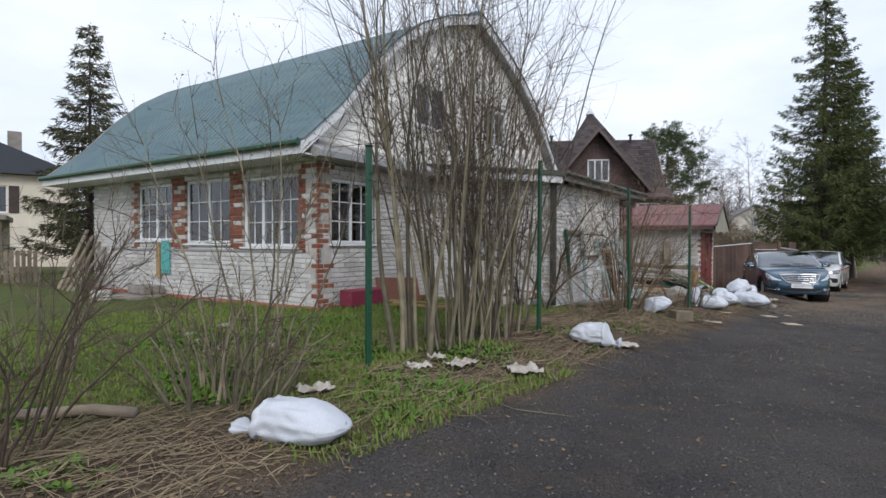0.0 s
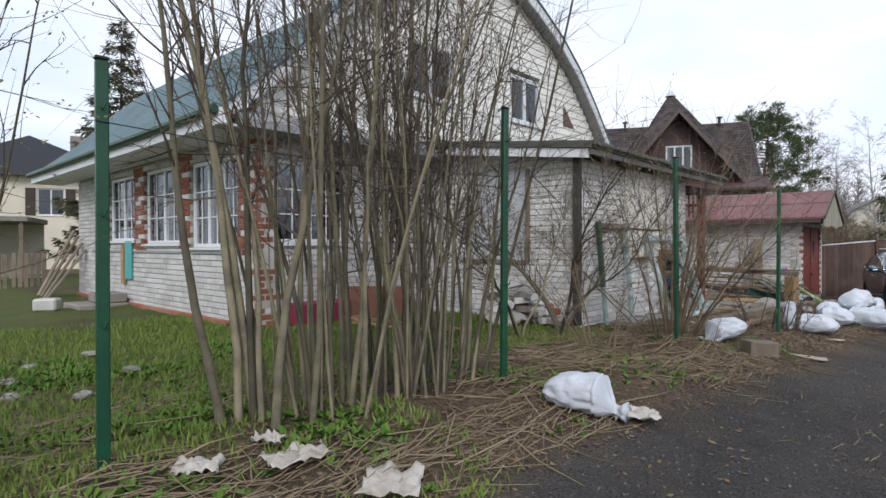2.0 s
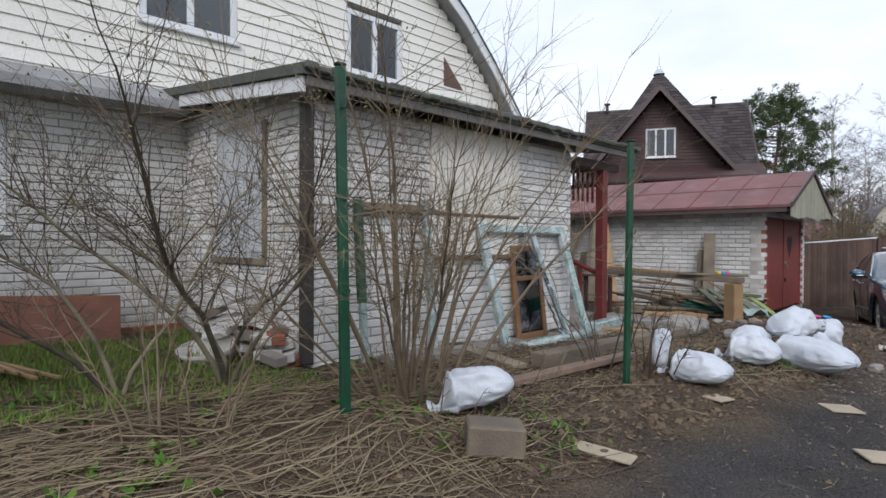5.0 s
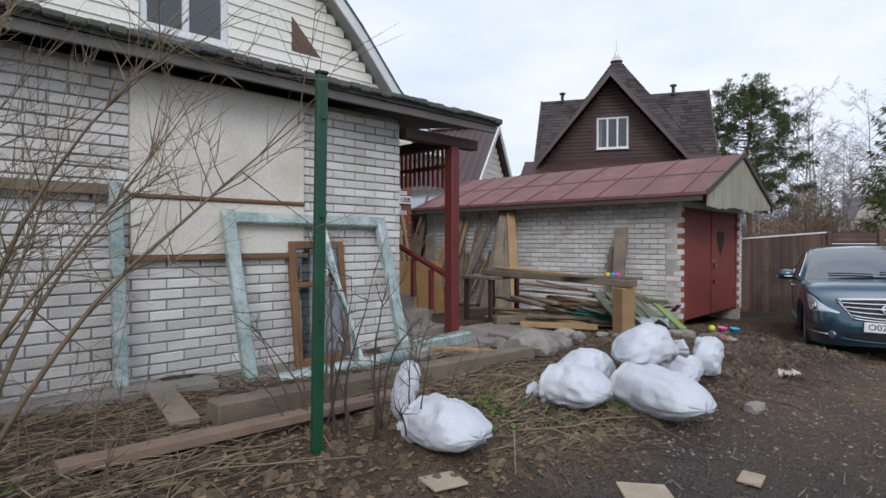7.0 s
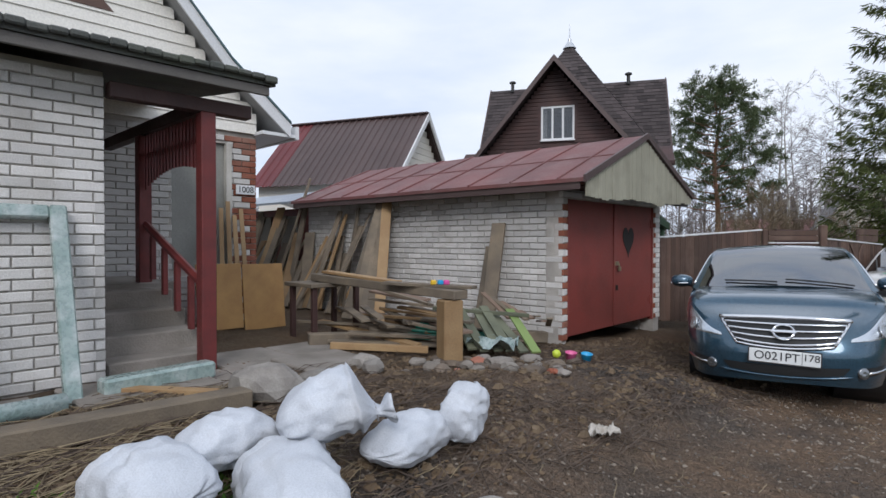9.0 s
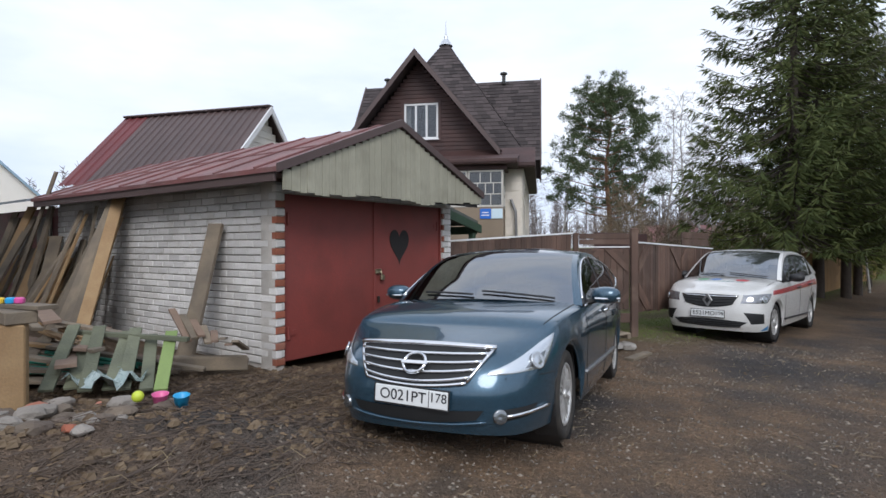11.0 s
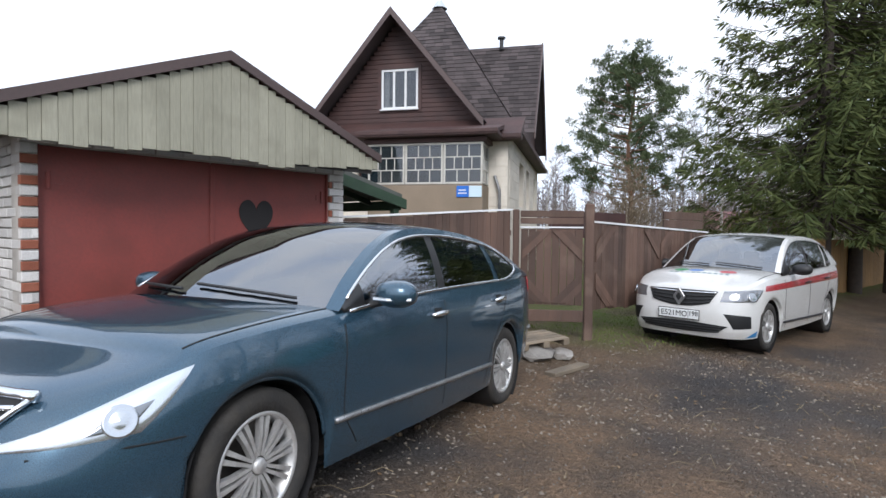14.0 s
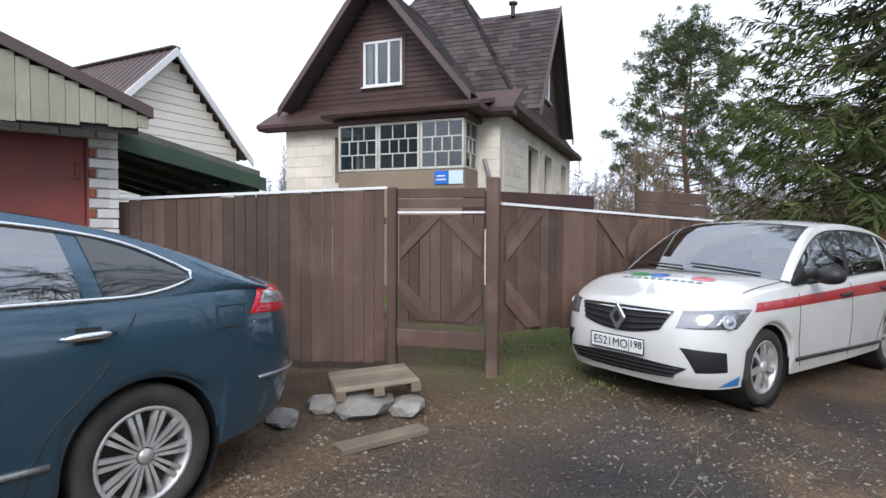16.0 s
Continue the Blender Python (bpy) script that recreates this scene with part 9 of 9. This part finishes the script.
def weed(out, rb, x, y, s, l):
    if in_house(x, y):
        return False
    if noise.noise((x * 0.9, y * 0.9, 12)) < rb.uniform(-0.05, 0.3):
        return False
    z = ground_z(x, y)
    for _ in range(rb.randint(3, 6)):
        way = Vector((rb.gauss(0, 1), rb.gauss(0, 1), rb.uniform(0.2, 0.9))).normalized()
        out.leaf(Vector((x, y, z)), way, rb.uniform(0.035, 0.085), rb.uniform(0.02, 0.045), way.cross(Vector((0, 0, 1))).normalized())
    return True


scatter("weeds", 5200, strip_place(-0.5, 6.8, 2.1, 7.0), weed, WEED, "low green weeds among dry stems", 5)
scatter("weeds_under_willows", 420, strip_place(6.8, 11.5, 2.0, 5.0), weed, WEED, "few low green weeds among litter and stems", 16)
scatter("weeds_by_sacks", 160, strip_place(13.4, 15.0, 2.2, 3.0), weed, WEED, "low green weeds by the sacks", 6)


def stem_lying(l0, l1, r):
    def build(out, rb, x, y, s, l):
        if in_house(x, y):
            return False
        if noise.noise((x * 0.7, y * 0.7, 21)) < rb.uniform(-0.35, 0.25):
            return False
        a = rb.uniform(0, 6.2832) if rb.random() < 0.5 else 0.99 + rb.gauss(0, 0.35)
        ln = rb.uniform(l0, l1)
        p = Vector((x, y, ground_z(x, y) + rb.uniform(0.004, 0.03)))
        mid = Vector((x + math.cos(a) * ln / 2, y + math.sin(a) * ln / 2, 0))
        mid.z = ground_z(mid.x, mid.y) + rb.uniform(0.005, 0.06)
        q = Vector((x + math.cos(a + 0.15) * ln, y + math.sin(a + 0.15) * ln, 0))
        q.z = ground_z(q.x, q.y) + rb.uniform(0.004, 0.04)
        out.bar(p, mid, r, r * 0.8, 3)
        out.bar(mid, q, r * 0.8, r * 0.5, 3)
        return True
    return build


scatter("dry_stems", 4200, strip_place(-1, 15.5, 2.0, 4.6), stem_lying(0.12, 0.5, 0.0028), STRAW, "dry tan plant stems lying along the verge", 7)
scatter("far_verge_stems", 700, strip_place(14, 30, -4.5, -1.4), stem_lying(0.15, 0.7, 0.0035), PALETWIG, "dry twigs lying on the far verge", 17)
scatter("long_dry_stems", 260, strip_place(4, 15, 2.15, 4.2), stem_lying(0.4, 0.9, 0.005), STRAW, "long cut dry stems along the verge", 8)
scatter("dark_twigs", 2000, strip_place(10.5, 21, 1.8, 4.6), stem_lying(0.15, 0.6, 0.004), TWIG, "dark twigs on dug soil", 9)
scatter("lane_straws", 800, strip_place(8, 27, -1.6, 2.4), stem_lying(0.04, 0.22, 0.0022), STRAW, "thin straws scattered on the lane", 10)


def litter(out, rb, x, y, s, l):
    if in_house(x, y):
        return False
    z = ground_z(x, y) + 0.006
    a = rb.uniform(0, 6.2832)
    w = Vector((math.cos(a), math.sin(a), rb.uniform(-0.1, 0.35))).normalized()
    out.leaf(Vector((x, y, z)), w, rb.uniform(0.025, 0.06), rb.uniform(0.015, 0.035), Vector((-w.y, w.x, rb.uniform(-0.3, 0.3))))
    return True


scatter("leaf_litter", 16000, strip_place(-1, 20, 1.9, 5.5), litter, LEAFLITTER, "brown leaf litter on the verge", 11)
scatter("lane_litter", 2400, strip_place(0, 30, -3.0, 2.2), litter, LEAFLITTER, "brown leaf bits on the lane", 12)


def pebble(out, rb, x, y, s, l):
    z = ground_z(x, y)
    r = rb.uniform(0.003, 0.011)
    k = len(out.v)
    for dx, dy, dz in ((1, 0, 0), (-0.5, 0.87, 0), (-0.5, -0.87, 0), (0.1, 0.1, 0.9)):
        out.v.append((x + dx * r * rb.uniform(0.7, 1.3), y + dy * r * rb.uniform(0.7, 1.3), z + dz * r))
    out.f += [(k, k + 1, k + 3), (k + 1, k + 2, k + 3), (k + 2, k, k + 3)]
    return True


GRIT = foliage("grit_stones", (0.10, 0.09, 0.078), (0.075, 0.066, 0.056), (0.19, 0.17, 0.15))
def coarse(out, rb, x, y, s, l):
    if noise.noise((x * 0.6, y * 0.6, 31)) < rb.uniform(-0.5, 0.3):
        return False
    z, r, k, a = ground_z(x, y), rb.uniform(0.006, 0.02), len(out.v), rb.uniform(0, 6.28)
    for j in range(5):
        b = a + 1.2566 * j
        out.v.append((x + math.cos(b) * r * rb.uniform(0.6, 1.3), y + math.sin(b) * r * rb.uniform(0.5, 1.1), z - 0.002))
    out.v.append((x, y, z + r * rb.uniform(0.3, 0.7)))
    out.f += [(k + j, k + (j + 1) % 5, k + 5) for j in range(5)]
    return True


COARSE = foliage("coarse_grit", (0.16, 0.135, 0.11), (0.11, 0.09, 0.072), (0.26, 0.22, 0.175))
scatter("coarse_gravel", 9000, strip_place(14, 28, -2.0, 3.0), coarse, COARSE, "coarse brown gravel on the worn lane", 14)
scatter("gravel", 22000, strip_place(1, 27, -2.2, 2.6), pebble, GRIT, "fine gravel on the worn lane", 13)


def clod(out, rb, x, y, s, l):
    z = ground_z(x, y) - 0.005
    r = rb.uniform(0.012, 0.045)
    k = len(out.v)
    n = 5
    for i in range(n):
        a = 6.2832 * i / n
        out.v.append((x + r * math.cos(a) * rb.uniform(0.7, 1.3), y + r * math.sin(a) * rb.uniform(0.7, 1.3), z))
    for i in range(n):
        a = 6.2832 * i / n + 0.3
        out.v.append((x + 0.6 * r * math.cos(a), y + 0.6 * r * math.sin(a), z + r * rb.uniform(0.5, 0.9)))
    for i in range(n):
        j = (i + 1) % n
        out.f.append((k + i, k + j, k + n + j, k + n + i))
    out.f.append(tuple(k + n + i for i in range(n)))
    return True


CLOD = foliage("soil_clods", (0.12, 0.085, 0.055), (0.09, 0.064, 0.043), (0.17, 0.125, 0.08))
scatter("soil_clods", 3200, strip_place(10.5, 22, 2.0, 4.6), clod, CLOD, "clods of dug brown soil", 14)

# ---------------------------------------------------------------- houses far off
cm = pose(-26.5, 21.5, 0.2, 0, 0, 42)
cream = thing("cream_house", cm, "cream two storey house with dark roof and brown shutters", "house")
CREAM = surface("cream_render", (0.76, 0.69, 0.57), (0.69, 0.62, 0.51), 0.85, 1, 40, 0.1)
ch = [(1.0, 2.1, 2.9, 4.2), (4.2, 5.3, 2.9, 4.2), (1.0, 2.1, 0.6, 1.9)]
part("wall", wall_core(8.0, -0.5, 4.9, 0.3, ch, 0.0), CREAM, cream, m=cm)
part("wall", boxes(((0, 0.31, -0.5), (0.3, 8, 4.9)), ((7.7, 0.31, -0.5), (8, 8, 4.9)), ((0.31, 7.7, -0.5), (7.69, 8, 4.9))), CREAM, cream, m=cm)
bm = bmesh.new()
prism(bm, [(-0.5, 4.75), (8.5, 4.75), (4.0, 6.6)], 9.0, pose(0, -0.5, 0))
part("roof", bm, plain("dark_slate_roof", (0.04, 0.045, 0.06), 0.7), cream, "dark roof", m=cm)
for h in ch:
    window(cream, cm @ pose(h[0], 0, h[2]), h[1] - h[0], h[3] - h[2], 2)
    for x in (h[0] - 0.45, h[1] + 0.05):
        part("shutter", boxes(((x, -0.05, h[2]), (x + 0.4, -0.002, h[3])), bev=0.01), surface("dark_brown_shutter", (0.06, 0.04, 0.035), rough=0.7), cream, m=cm)
part("chimney", boxes(((5.2, 3.0, 6.2), (5.8, 3.6, 7.3)), bev=0.02), CONCRETE, cream, m=cm)
fm = pose(-15.2, 13.8, ground_z(-15.2, 13.8), 0, 0, 40)
for k in range(7):
    p = fm @ Vector((0.9 * k - 3.0, 0, 0))
    gm = pose(p.x, p.y, ground_z(p.x, p.y), 0, 0, 40)
    panel = thing("picket_panel", gm, "low dark picket fence panel before the cream house", "fence", "dark picket fence")
    for j in range(6):
        part("picket", boxes(((0.14 * j, 0, 0), (0.14 * j + 0.1, 0.02, 0.95)), bev=0.004), OLD_WOOD, panel, m=gm)
    part("rail", boxes(((0, 0.022, 0.3), (0.84, 0.05, 0.36)), bev=0.004), OLD_WOOD, panel, m=gm)
sm2 = pose(-17.6, 16.2, 0.45, 0, 0, 40)
canopy = thing("dark_shelter", sm2, "low open shelter with a pale flat roof", "shelter")
part("roof", boxes(((-2.6, -1, 1.95), (2.6, 2, 2.12)), bev=0.02), CONCRETE, canopy, m=sm2)
part("back", boxes(((-2.5, 1.8, -0.3), (2.5, 1.95, 1.945))), CREAM, canopy, m=sm2)
for x in (-2.4, 0.0, 2.4):
    part("post", boxes(((x - 0.06, -0.9, -0.3), (x + 0.06, -0.78, 1.945))), OLD_WOOD, canopy, m=sm2)
wm2 = pose(31.0, 71.5, -0.3, 0, 0, -10)
white = thing("white_gambrel_house", wm2, "pale house with a curved white gable beyond the trees", "house")
bm = bmesh.new()
prism(bm, [(-3.6, -0.5), (3.6, -0.5), (3.6, 3.2), (2.4, 5.4), (0, 6.7), (-2.4, 5.4), (-3.6, 3.2)], 8.0)
part("wall", bm, surface("pale_cream_wall", (0.62, 0.58, 0.5), (0.56, 0.53, 0.46), 0.8, 1, 40, 0.05), white, m=wm2)
for sgn in (1, -1):
    bm = bmesh.new()
    prism(bm, [(sgn * 3.85, 3.0), (sgn * 2.5, 5.55), (0, 6.9), (0, 6.72), (sgn * 2.4, 5.4), (sgn * 3.7, 2.95)], 8.6, pose(0, -0.3, 0))
    part("roof", bm, plain("grey_roof", (0.16, 0.15, 0.15), 0.7), white, m=wm2)
window(white, wm2 @ pose(-0.5, -0.12, 4.2), 1.0, 1.2, 2)
rm2 = pose(27, 84, -0.4, 0, 0, 0)
redh = thing("red_roof_house", rm2, "far low house with a maroon roof", "house")
part("wall", boxes(((-5, 0, -0.5), (5, 6, 2.6))), CREAM, redh, m=rm2)
bm = bmesh.new()
prism(bm, [(-0.5, 2.5), (6.5, 2.5), (3.0, 4.6)], 10.6, pose(5.3, 0, 0, 0, 0, 90))
part("roof", bm, RED_ROOF, redh, m=rm2)
blueh = thing("white_sided_house", pose(-14.6, 35.0, 0.2, 0, 0, 45), "white sided house with blue trim behind the trees", "house")
bwm = WORLD[blueh.name]
bm = bmesh.new()
prism(bm, [(-3, -0.5), (3, -0.5), (3, 2.6), (0, 5.6), (-3, 2.6)], 7.0)
part("wall", bm, SIDING, blueh, m=bwm)
for z in (0.8, 2.6):
    window(blueh, bwm @ pose(-0.4, -0.12, z), 0.8, 1.2, 2, mat=WHITE)
for sgn in (1, -1):
    bm = bmesh.new()
    prism(bm, [(0, 5.75), (sgn * 3.3, 2.4), (sgn * 3.3, 2.25), (0, 5.6)], 7.6, pose(0, -0.3, 0))
    part("roof", bm, plain("light_blue_roof", (0.25, 0.36, 0.45), 0.5), blueh, m=bwm)
# ochre board fence under the spruces
for k in range(12):
    s, l = 33.0 + 1.9 * k, 2.6
    x, y = 0.55 * s - 0.835 * (l + 0.02 * k), 0.835 * s + 0.55 * (l + 0.02 * k)
    om = pose(x, y, ground_z(x, y), 0, 0, 57)
    pn = thing("board_fence_panel", om, "ochre board fence panel under the spruces", "fence", "ochre board fence")
    OCHRE = bpy.data.materials.get("ochre_boards") or surface("ochre_boards", (0.30, 0.17, 0.06), (0.24, 0.14, 0.05), 0.8, 2, 40, 0.1)
    for j in range(8):
        part("board", boxes(((0.235 * j, 0, 0.0), (0.235 * j + 0.225, 0.025, 1.35)), bev=0.004), OCHRE, pn, m=om)
# wire between the green posts and the overhead line
for z in (2.05,):
    bm = bmesh.new()
    tube(bm, [(-0.22, 5.62, z + 0.2), (0.6, 6.72, z + 0.1), (1.48, 7.82, z + 0.12)], 0.003, 4)
    tagged(new("wire", mesh_of(bm, BLACK)), "thin black wire between green posts", "wire")

# ---------------------------------------------------------------- bricks of the walls
for job in LATER:
    lay_now(*job)
